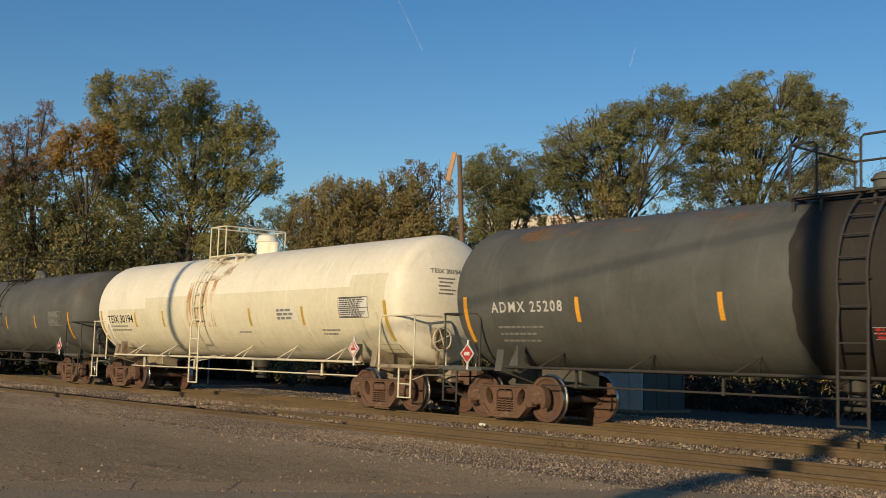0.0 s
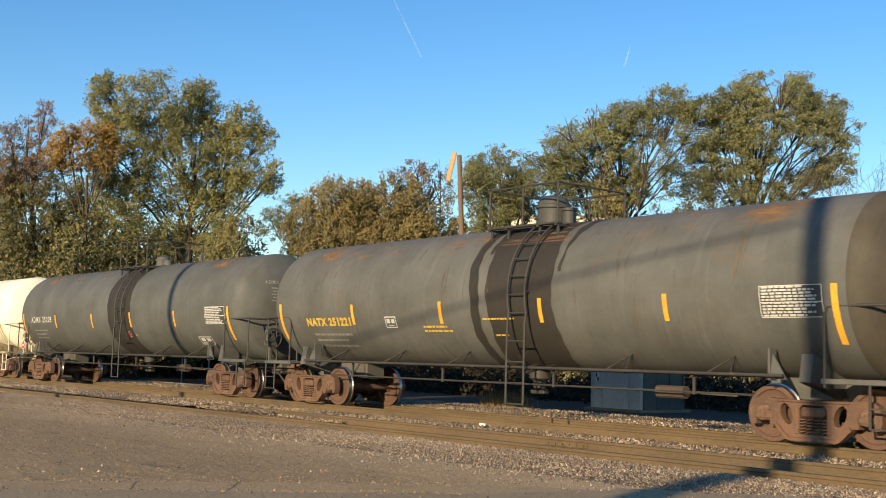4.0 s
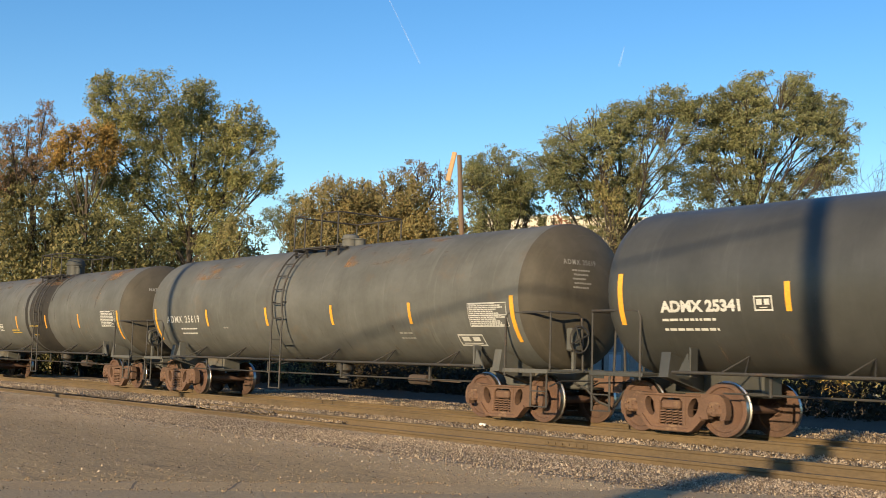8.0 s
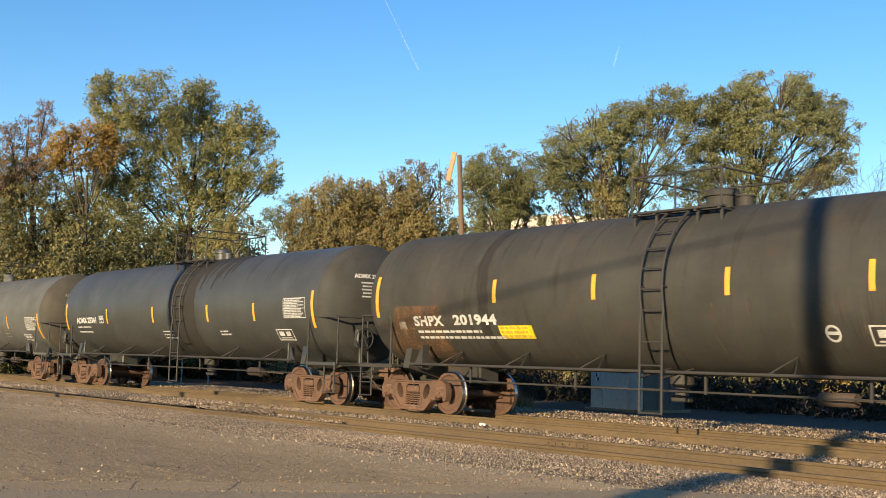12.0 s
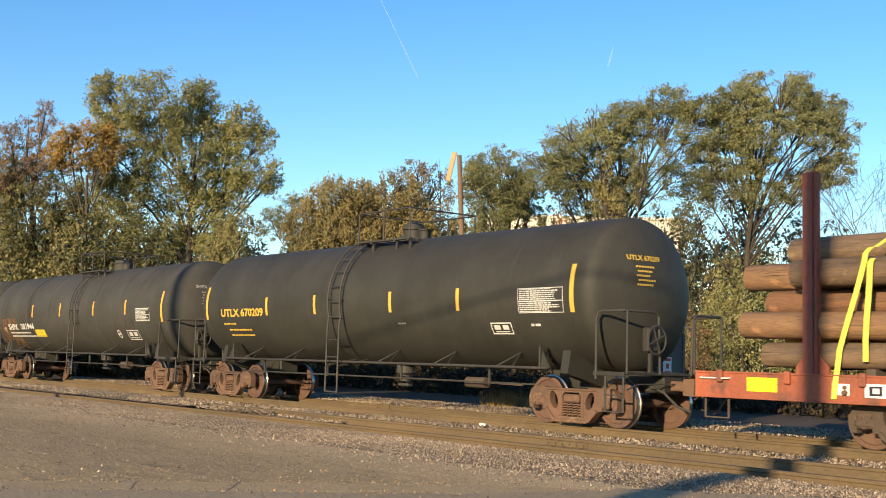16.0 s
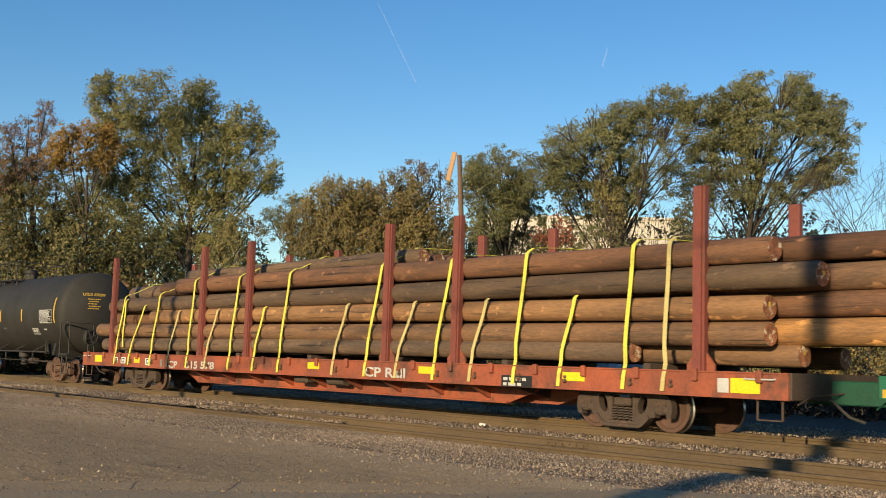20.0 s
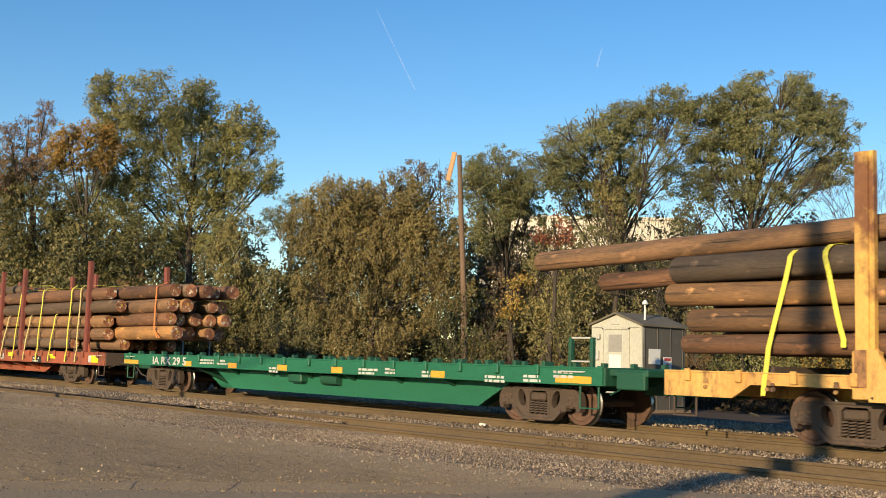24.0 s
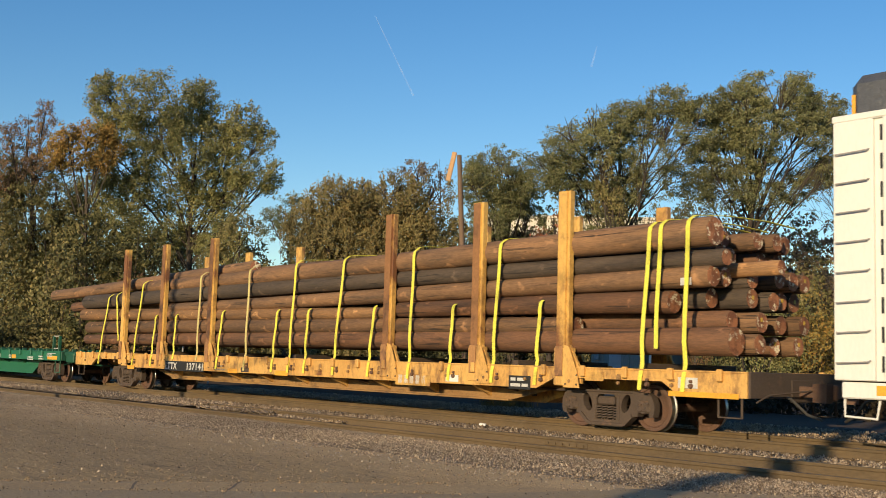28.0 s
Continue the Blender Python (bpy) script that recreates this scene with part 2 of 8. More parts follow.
# ---- mesh building ----
class Build:
    """Collects faces of one part."""

    def __init__(self):
        self.v, self.f = [], []

    def add(self, verts, faces):
        n = len(self.v)
        self.v += [tuple(p) for p in verts]
        self.f += [tuple(i + n for i in q) for q in faces]
        return self

    def box(self, x0, x1, y0, y1, z0, z1, c=0.0, m=None):
        """A box with its edges chamfered by c."""
        xs, ys, zs = sorted((x0, x1)), sorted((y0, y1)), sorted((z0, z1))
        if c <= 0:
            pts = [(x, y, z) for x in xs for y in ys for z in zs]
            quads = [(0, 1, 3, 2), (4, 6, 7, 5), (0, 4, 5, 1), (2, 3, 7, 6), (0, 2, 6, 4), (1, 5, 7, 3)]
        else:
            c = min(c, 0.45 * (xs[1] - xs[0]), 0.45 * (ys[1] - ys[0]), 0.45 * (zs[1] - zs[0]))
            pts, idx = [], {}
            for i in (0, 1):
                for j in (0, 1):
                    for k in (0, 1):
                        for a in range(3):
                            p = [xs[i], ys[j], zs[k]]
                            for b in range(3):
                                if b != a:
                                    p[b] += c * (1 - 2 * (i, j, k)[b])
                            idx[i, j, k, a] = len(pts)
                            pts.append(p)
            quads = []
            for a in range(3):
                b, d = (a + 1) % 3, (a + 2) % 3
                for sd in (0, 1):
                    q = []
                    for sb, sc in ((0, 0), (1, 0), (1, 1), (0, 1)):
                        key = [0, 0, 0]
                        key[a], key[b], key[d] = sd, sb, sc
                        q.append(idx[(*key, a)])
                    quads.append(tuple(q) if sd else tuple(reversed(q)))
                for sb in (0, 1):
                    for sc in (0, 1):
                        k0, k1 = [0, 0, 0], [0, 0, 0]
                        k0[a], k1[a] = 0, 1
                        k0[b] = k1[b] = sb
                        k0[d] = k1[d] = sc
                        q = (idx[(*k0, b)], idx[(*k1, b)], idx[(*k1, d)], idx[(*k0, d)])
                        quads.append(q if sb == sc else tuple(reversed(q)))
            for i in (0, 1):
                for j in (0, 1):
                    for k in (0, 1):
                        q = tuple(idx[i, j, k, a] for a in range(3))
                        quads.append(q if (i + j + k) % 2 else tuple(reversed(q)))
        if m is not None:
            pts = [m @ Vector(p) for p in pts]
        return self.add(pts, quads)

    def tube(self, path, r, n=8, r1=None, caps=True):
        """A round bar along a path of points, tapering to r1."""
        path = [Vector(p) for p in path]
        r1 = r if r1 is None else r1
        rings, last = [], len(path) - 1
        side = None
        for i, p in enumerate(path):
            d = (path[min(i + 1, last)] - path[max(i - 1, 0)]).normalized()
            if side is None:
                side = d.orthogonal().normalized()
            side = (side - d * side.dot(d))
            side = side.normalized() if side.length > 1e-6 else d.orthogonal().normalized()
            up = d.cross(side)
            rr = r + (r1 - r) * i / max(1, last)
            rings.append([p + (side * math.cos(a) + up * math.sin(a)) * rr for a in (2 * math.pi * k / n for k in range(n))])
        verts = [q for ring in rings for q in ring]
        faces = [(i * n + k, i * n + (k + 1) % n, (i + 1) * n + (k + 1) % n, (i + 1) * n + k) for i in range(last) for k in range(n)]
        if caps:
            faces += [tuple(reversed(range(n))), tuple(range(last * n, last * n + n))]
        return self.add(verts, faces)

    def prism(self, outline, y0, y1):
        """An outline in x and z, drawn out along y."""
        n = len(outline)
        area = sum(outline[i][0] * outline[(i + 1) % n][1] - outline[(i + 1) % n][0] * outline[i][1] for i in range(n))
        if area < 0:
            outline = outline[::-1]
        verts = [(x, y0, z) for x, z in outline] + [(x, y1, z) for x, z in outline]
        faces = [tuple(range(n)), tuple(reversed(range(n, 2 * n)))]
        faces += [((i + 1) % n, i, i + n, (i + 1) % n + n) for i in range(n)]
        return self.add(verts, faces)

    def lathe(self, profile, n=32, axis="Y", at=(0, 0, 0), caps=True):
        """A profile of (radius, along) turned round an axis."""
        verts, at = [], Vector(at)
        for r, h in profile:
            for k in range(n):
                a = 2 * math.pi * k / n
                c, s = r * math.cos(a), r * math.sin(a)
                verts.append(at + Vector({"X": (h, c, s), "Y": (s, h, c), "Z": (c, s, h)}[axis]))
        faces = [(i * n + k, i * n + (k + 1) % n, (i + 1) * n + (k + 1) % n, (i + 1) * n + k)
                 for i in range(len(profile) - 1) for k in range(n)]
        if caps:
            faces += [tuple(reversed(range(n))), tuple(range((len(profile) - 1) * n, len(profile) * n))]
        return self.add(verts, faces)

    def extrude_x(self, outline, x0, x1):
        """An outline in y and z, drawn out along x."""
        n = len(outline)
        verts = [(x0, y, z) for y, z in outline] + [(x1, y, z) for y, z in outline]
        faces = [tuple(reversed(range(n))), tuple(range(n, 2 * n))] + [(i, (i + 1) % n, (i + 1) % n + n, i + n) for i in range(n)]
        return self.add(verts, faces)

    def mesh(self, name, mat, smooth=30):
        me = bpy.data.meshes.new(name)
        me.from_pydata(self.v, [], self.f)
        me.materials.append(mat)
        if smooth:
            me.shade_smooth()
            me.set_sharp_from_angle(angle=radians(smooth))
        return me


def quick_mesh(name, verts, faces, mat):
    """A mesh from numpy arrays: verts (n, 3), faces (m, k)."""
    me = bpy.data.meshes.new(name)
    k = faces.shape[1]
    me.vertices.add(len(verts))
    me.vertices.foreach_set("co", np.asarray(verts, dtype=np.float32).ravel())
    me.loops.add(faces.size)
    me.loops.foreach_set("vertex_index", faces.astype(np.int32).ravel())
    me.polygons.add(len(faces))
    me.polygons.foreach_set("loop_start", np.arange(0, faces.size, k, dtype=np.int32))
    me.materials.append(mat)
    me.update(calc_edges=True)
    return me


def part(name, b, mat, parent, label="", m=None, smooth=30):
    """Links one mesh (a Build or a mesh) under a thing or a part."""
    ob = new(name, b.mesh(name, mat, smooth) if isinstance(b, Build) else b)
    ob.parent = parent
    if m is not None:
        ob.matrix_basis = m
    return tagged(ob, label)


def thing(name, label, category, group="", m=None, kind=""):
    ob = new(name)
    if m is not None:
        ob.matrix_basis = m
    return tagged(ob, label, category, group, kind)


def lettering(text, size, mat, bold=0.0, spacing=1.0):
    """Flat letters as a mesh in x and z, from x = 0."""
    cu = bpy.data.curves.new("letters", "FONT")
    cu.body, cu.size, cu.offset, cu.resolution_u, cu.space_character = text, size, bold, 3, spacing
    ob = bpy.data.objects.new("letters", cu)
    scene.collection.objects.link(ob)
    dg = bpy.context.evaluated_depsgraph_get()
    me = bpy.data.meshes.new_from_object(ob.evaluated_get(dg))
    bpy.data.objects.remove(ob)
    co = np.empty(len(me.vertices) * 3)
    me.vertices.foreach_get("co", co)
    co = co.reshape(-1, 3)
    flat = np.stack([co[:, 0], np.zeros(len(co)), co[:, 1]], 1)
    me.vertices.foreach_set("co", flat.ravel())
    me.materials.clear()
    me.materials.append(mat)
    return me


def stretch(me, x, z, width, height=None):
    """Moves and scales flat letters so that they start at x, stand on z and are so wide and high."""
    co = np.empty(len(me.vertices) * 3)
    me.vertices.foreach_get("co", co)
    co = co.reshape(-1, 3)
    lo, hi = co.min(0), co.max(0)
    k = width / (hi[0] - lo[0])
    kz = k if height is None else height / (hi[2] - lo[2])
    co = np.stack([(co[:, 0] - lo[0]) * k + x, co[:, 1], (co[:, 2] - lo[2]) * kz + z], 1)
    me.vertices.foreach_set("co", co.ravel())
    return me


def wrap(me, radius, zc, lift=0.006):
    """Bends a flat mesh in x and z onto the near side of a lying cylinder."""
    co = np.empty(len(me.vertices) * 3)
    me.vertices.foreach_get("co", co)
    co = co.reshape(-1, 3)
    r = radius + lift + co[:, 1]
    co[:, 1] = -np.sqrt(np.maximum(r ** 2 - (co[:, 2] - zc) ** 2, 0))
    me.vertices.foreach_set("co", co.ravel())
    me.update()
    return me


def flat_on(me, y):
    co = np.empty(len(me.vertices) * 3)
    me.vertices.foreach_get("co", co)
    co = co.reshape(-1, 3)
    co[:, 1] = y
    me.vertices.foreach_set("co", co.ravel())
    me.update()
    return me


def patch(rects, mat, name="marking"):
    """Flat oblongs (x0, x1, z0, z1) cut in strips, to be wrapped."""
    b = Build()
    for x0, x1, z0, z1 in rects:
        n = max(1, int((z1 - z0) / 0.08))
        for i in range(n):
            za, zb = z0 + (z1 - z0) * i / n, z0 + (z1 - z0) * (i + 1) / n
            b.add([(x0, 0, za), (x1, 0, za), (x1, 0, zb), (x0, 0, zb)], [(0, 1, 2, 3)])
    return b.mesh(name, mat, 0)


def bars(x, z, width, lines, height, gap, seed):
    """Rows of short bars, in place of writing too small to read."""
    rng = random.Random(seed)
    out = []
    for i in range(lines):
        zz, xx = z - i * (height + gap), x
        end = x + width * rng.uniform(0.7, 1.0)
        while xx < end:
            w = min(rng.uniform(1.2, 4.5) * height, end - xx)
            if w > 0.4 * height:
                out.append((xx, xx + w, zz - height, zz))
            xx += w + 0.7 * height
    return out


# ---- ground, road, ballast, rails ----
def bank_z(y):
    """Height of the lot and the gravel bank that falls from it to the empty track."""
    return float(np.interp(y, (7.2, 8.9, 10.2, 11.05), (0.087, 0.05, 0.0, -0.13)))


def land(name, outline, z, mat, label, category, rough=0.0, step=None, slope=None):
    x0, x1, y0, y1 = outline
    if step:
        nx, ny = int((x1 - x0) / step) + 1, int((y1 - y0) / step) + 1
        xs, ys = np.linspace(x0, x1, nx), np.linspace(y0, y1, ny)
        gx, gy = np.meshgrid(xs, ys)
        gz = np.full(gx.shape, float(z))
        for j in range(ny):
            for i in range(nx):
                gz[j, i] += rough * (noise.noise(Vector((xs[i] * 0.6, ys[j] * 0.9, 3.0))) + 0.5 * noise.noise(Vector((xs[i] * 2.1, ys[j] * 2.1, 9.0))))
                if slope:
                    gz[j, i] += slope(ys[j])
        v = np.stack([gx.ravel(), gy.ravel(), gz.ravel()], 1)
        ii = np.arange((ny - 1) * nx).reshape(ny - 1, nx)[:, :-1].ravel()
        f = np.stack([ii, ii + 1, ii + nx + 1, ii + nx], 1)
    else:
        v = np.array([(x0, y0, z), (x1, y0, z), (x1, y1, z), (x0, y1, z)], float)
        f = np.array([(0, 1, 2, 3)])
    me = quick_mesh(name, v, f, mat)
    if step:
        me.shade_smooth()
    return tagged(new(name, me), label, category, kind="structure")


# dirt darkened and reddened in colour to deepen the shade behind the train
M["dirt"] = material("dirt", (0.075, 0.042, 0.022), 0.95, 0, (0.05, 0.029, 0.016), (0.11, 0.062, 0.032), 0.25, 14, (1, 1, 1), 0.02)
M["lot"] = material("lot", (0.47, 0.312, 0.142), 0.95, 0, (0.36, 0.238, 0.112), (0.25, 0.165, 0.082), 0.45, 26, (0.22, 1.1, 1), 0.03, (0.52, 0.70), spot_scale=4.0, grain_k=0.4)
lot_nt = M["lot"].node_tree
sep, add = lot_nt.nodes.new("ShaderNodeSeparateXYZ"), lot_nt.nodes.new("ShaderNodeMath")
lot_nt.links.new(lot_nt.nodes.new("ShaderNodeTexCoord").outputs["Object"], sep.inputs[0])
wide = lot_nt.nodes.new("ShaderNodeMath")
wide.operation, wide.inputs[1].default_value = "MULTIPLY", 3.0
lot_nt.links.new(noise_tex(lot_nt, 0.5, 4, 0.6, (0.5, 1, 1)), wide.inputs[0])
lot_nt.links.new(sep.outputs["Y"], add.inputs[0])
lot_nt.links.new(wide.outputs[0], add.inputs[1])
shader = lot_nt.nodes["Principled BSDF"]
dusty = mix_color(lot_nt, shader.inputs["Base Color"].links[0].from_socket, rgb((0.60, 0.40, 0.20)), ramp(lot_nt, add.outputs[0], 7.3, 9.6))
lot_nt.links.new(dusty, shader.inputs["Base Color"])
M["sand"] = material("sand", (0.52, 0.345, 0.165), 0.95, 0, (0.42, 0.28, 0.138), (0.30, 0.21, 0.115), 0.6, 30, (0.5, 1, 1), 0.015, (0.55, 0.75), spot_scale=5.0)
M["asphalt"] = material("asphalt", (0.41, 0.29, 0.158), 0.9, 0, (0.34, 0.24, 0.132), (0.29, 0.2, 0.11), 0.5, 40, (0.4, 1, 1), 0.02, (0.58, 0.78), spot_scale=5.0)
M["ballast_bed"] = material("ballast_bed", (0.30, 0.205, 0.115), 0.95, 0, (0.22, 0.15, 0.085), (0.38, 0.29, 0.2), 0.8, 18, (1, 1, 1), 0.04, (0.52, 0.66), spot_scale=14.0)
M["rail_top"] = material("rail_top", (0.085, 0.065, 0.045), 0.6, 0.2, (0.06, 0.046, 0.034))
M["crack"] = material("crack", (0.2, 0.14, 0.085), 0.95)
M["stones"] = islands("stones", [(0.155, 0.113, 0.077), (0.255, 0.190, 0.130), (0.355, 0.270, 0.190), (0.455, 0.355, 0.255), (0.54, 0.44, 0.325)], 0.9)
M["grit"] = islands("grit", [(0.14, 0.094, 0.05), (0.22, 0.15, 0.08), (0.30, 0.205, 0.11), (0.42, 0.29, 0.165)], 0.95)
M["crumbs"] = islands("crumbs", [(0.05, 0.038, 0.026), (0.09, 0.066, 0.042), (0.13, 0.094, 0.06)], 0.95)
M["rail_rust"] = material("rail_rust", (0.15, 0.1, 0.048), 0.85, 0, (0.10, 0.069, 0.037), (0.17, 0.12, 0.065), 1.2, 30, (0.35, 1, 1), 0.003)
M["tie_wood"] = material("tie_wood", (0.11, 0.085, 0.062), 0.9, 0, (0.075, 0.06, 0.048), (0.18, 0.145, 0.1), 2.0, 30, (1, 0.3, 1), 0.006, vary=0.2)

land("ground", (-2500, 2500, -1500, 3500), -0.30, M["dirt"], "bare dirt and dry grass ground reaching to the horizon", "ground")
land("gravel_bed", (-90, 40, 10.0, 20.6), -0.215, M["ballast_bed"], "dusty grey gravel bed under and beside the tracks", "gravel", 0.018, 0.4)
# strip of the darkened dirt laid where the train's shade falls
land("dirt_strip", (-90, 40, 20.4, 27.5), -0.045, M["dirt"], "bare brown dirt behind the tracks, darkened in colour for the train's shade", "ground", 0.02, 0.4)
land("gravel_shoulder", (-90, 40, 17.55, 20.8), -0.03, M["ballast_bed"], "gravel heaped level with the rails behind the train", "gravel", 0.02, 0.4)
land("gravel_ridge", (-90, 40, 13.1, 15.66), -0.185, M["ballast_bed"], "gravel heaped between the two tracks", "gravel", 0.02, 0.4)
land("gravel_bank", (-90, 40, 6.9, 11.14), -0.012, M["ballast_bed"], "gravel bank falling from the pavement to the empty track", "gravel", 0.012, 0.25, bank_z)
land("parking_lot", (-90, 40, -30, 7.75), 0.0, M["lot"], "dusty worn pavement beside the tracks, strewn with grit", "pavement", 0.004, 0.45, bank_z)


def strip(name, corners, z, mat, label, category):
    v = np.array([(x, y, z) for x, y in corners], float)
    return tagged(new(name, quick_mesh(name, v, np.array([range(len(corners))]), mat)), label, category, kind="structure")


# the road runs at a slant to the rails
strip("verge", [(-9.09, 2.87), (-8.19, 4.62), (-7.29, 6.25), (-6.34, 7.17), (-6.74, 5.79), (-7.64, 4.32), (-8.55, 2.7)], 0.0965, M["sand"], "bare sandy strip along the edge of the road", "verge")
strip("road", [(-8.53, 2.69), (-7.63, 4.31), (-6.73, 5.78), (-6.34, 7.17), (-6.35, 7.2), (15.0, 7.2), (15.0, -20.0), (-24.0, -20.0)], 0.098, M["asphalt"], "grey asphalt road in the foreground", "road")
v, f = [], []
for i in range(25):
    x = -6.35 + 0.5 * i
    far = float(np.interp(x, (-6.35, -4.9), (7.25, 9.0)))
    for j in range(7):
        y = 7.2 + (far - 7.2) * j / 6
        v.append((x, y, bank_z(y) + 0.011 + 0.014 * j / 6))
        if i and j:
            n = len(v) - 1
            f.append((n - 8, n - 1, n, n - 7))
tagged(new("road_apron", quick_mesh("road_apron", np.array(v), np.array(f), M["asphalt"])), "asphalt apron falling towards the tracks", "road", kind="structure")
for crack in ([(-8.55, 4.02), (-8.31, 3.88), (-8.1, 3.77), (-7.85, 3.63), (-7.6, 3.47)],
              [(-8.18, 4.75), (-8.01, 4.61), (-7.82, 4.47), (-7.7, 4.36), (-7.6, 4.24)]):
    b = Build()
    for (xa, ya), (xb, yb) in zip(crack, crack[1:]):
        b.add([(xa - 0.014, ya - 0.004, 0.0972), (xa + 0.014, ya + 0.004, 0.0972), (xb + 0.014, yb + 0.004, 0.0972), (xb - 0.014, yb - 0.004, 0.0972)], [(0, 1, 2, 3)])
    tagged(new("crack", b.mesh("crack", M["crack"], 0)), "dark crack across the sandy strip", "crack", kind="structure")


def stones(name, boxes, density, label, seed, size=(0.014, 0.034), mat="stones"):
    """Loose stones strewn over oblongs (x0, x1, y0, y1, z): squashed, turned lumps whose undersides lie in the bed."""
    rng = np.random.default_rng(seed)
    base = np.array([(1, 0, 0), (-1, 0, 0), (0, 1, 0), (0, -1, 0), (0, 0, 1)], float)
    tri = np.array([(0, 2, 4), (2, 1, 4), (1, 3, 4), (3, 0, 4)])
    vs = []
    for x0, x1, y0, y1, z in boxes:
        n = int((x1 - x0) * (y1 - y0) * density)
        c = np.stack([rng.uniform(x0, x1, n), rng.uniform(y0, y1, n), rng.uniform(-0.02, 0.03, n)], 1)
        c[:, 2] = c[:, 2] * min(1.0, size[1] / 0.025) + (np.interp(c[:, 1], *z) if isinstance(z, tuple) else z)
        s = rng.uniform(size[0], size[1], (n, 1, 1)) * rng.uniform(0.6, 1.25, (n, 1, 3))
        v = base[None] * s * rng.uniform(0.7, 1.2, (n, 5, 1)) - np.array([0, 0, 0.3]) * s * (base[None][..., 2:] == 0)
        a, t = rng.uniform(0, 6.28, n), rng.uniform(-0.7, 0.7, n)
        ca, sa, ct, st = np.cos(a), np.sin(a), np.cos(t), np.sin(t)
        x, y, zz = v[..., 0], v[..., 1], v[..., 2]
        y, zz = y * ct[:, None] - zz * st[:, None], y * st[:, None] + zz * ct[:, None]
        x, y = x * ca[:, None] - y * sa[:, None], x * sa[:, None] + y * ca[:, None]
        vs.append(np.stack([x, y, zz], 2) + c[:, None])
    v = np.concatenate(vs)
    n = len(v)
    f = (tri[None] + 5 * np.arange(n)[:, None, None]).reshape(-1, 3)
    return tagged(new(name, quick_mesh(name, v.reshape(-1, 3), f, M[mat])), label, "gravel", kind="stuff")


RAIL = [(-0.07, -0.18), (0.07, -0.18), (0.07, -0.168), (0.034, -0.155), (0.026, -0.14), (0.025, -0.05), (0.030, -0.042), (0.036, -0.036),
        (0.036, -0.008), (0.029, 0.0), (-0.029, 0.0), (-0.036, -0.008), (-0.036, -0.036), (-0.030, -0.042), (-0.025, -0.05),
        (-0.026, -0.14), (-0.034, -0.155), (-0.07, -0.168)]


def rail_track(yc, label, joints):
    tr = thing("railway_track", label, "railway track", "railway tracks", pose(0, yc, 0), "structure")
    for side in (-0.755, 0.755):
        r = part("rail", Build().extrude_x([(y + side, z) for y, z in RAIL], -150, 60), M["rail_rust"], tr, "rusty brown steel rail")
        part("running_surface", Build().box(-150, 60, side - 0.024, side + 0.024, 0.0005, 0.002), M["rail_top"], r, "dark worn top of the rail")
        for x in joints:
            jb = Build().box(x - 0.45, x + 0.45, side - 0.045, side - 0.024, -0.13, -0.055, 0.006)
            for k in range(6):
                jx = x - 0.375 + 0.15 * k
                jb.tube([(jx, side - 0.04, -0.092), (jx, side - 0.062, -0.092)], 0.018, 6)
            part("joint_bar", jb, M["rail_rust"], r)
    tie = Build().box(-0.115, 0.115, -1.3, 1.3, -0.36, -0.182, 0.012).mesh("tie", M["tie_wood"])
    rng = random.Random(int(yc * 10))
    for i in range(90):
        part("tie", tie, M["tie_wood"], tr, m=pose(-40 + 0.52 * i + rng.uniform(-0.03, 0.03), rng.uniform(-0.05, 0.05), 0, 0, 0, rng.uniform(-1, 1)))
    return tr


rail_track(TRACK_Y, "rusty railway track on gravel that carries the train", [])
rail_track(NEAR_TRACK_Y, "empty rusty railway track beside the road", [-12.2, -24.0])
stones("ballast_stones", [(-46, 1, 13.0, 15.7, -0.165), (-46, 1, 11.4, 12.65, -0.19)], 270, "loose grey and tan ballast stones round the rails", 3)
stones("ballast_stones", [(-44, 0, 15.95, 17.26, -0.18), (-44, 1, 17.5, 20.6, -0.01)], 190, "sunlit tan gravel heaped behind the train's track", 5)
land("gravel_spill", (-90, -23.5, 12.05, 13.05), -0.05, M["ballast_bed"], "gravel that buries one rail of the empty track", "gravel", 0.02, 0.3)
stones("ballast_stones", [(-48, -23.5, 12.0, 13.3, -0.005), (-23.5, -20.5, 12.3, 13.2, -0.05), (-20.5, -18.0, 12.4, 13.2, -0.1)], 310, "loose gravel burying one rail of the empty track", 15)
BANK = ((7.2, 8.9, 10.2, 11.05), (0.092, 0.055, 0.005, -0.125))
stones("ballast_stones", [(-33, -3, 8.15, 11.1, BANK)], 980, "small loose ballast stones beside the empty track", 21, (0.0065, 0.0165))
stones("ballast_stones", [(-30, -3, 7.65, 8.2, BANK)], 480, "small loose ballast stones beside the empty track", 22, (0.007, 0.017))
stones("grit", [(-36, -1, 7.25, 7.7, BANK)], 170, "gravel thinning out over the edge of the pavement", 4, (0.007, 0.017))
stones("grit", [(-34, -1, 6.7, 7.3, BANK)], 70, "gravel thinning out over the edge of the pavement", 6, (0.006, 0.015))
stones("grit", [(-26, -1, 2.3, 7.0, 0.088)], 260, "fine dull grit strewn over the pavement", 14, (0.003, 0.0095), "grit")
stones("grit", [(-24, -2, 3.0, 7.2, 0.088)], 11, "loose stones scattered over the pavement", 17, (0.007, 0.017))
stones("grit", [(-24, -2, 2.6, 7.2, 0.088)], 14, "dark crumbs of asphalt scattered over the pavement", 18, (0.005, 0.013), "crumbs")
ledge = []
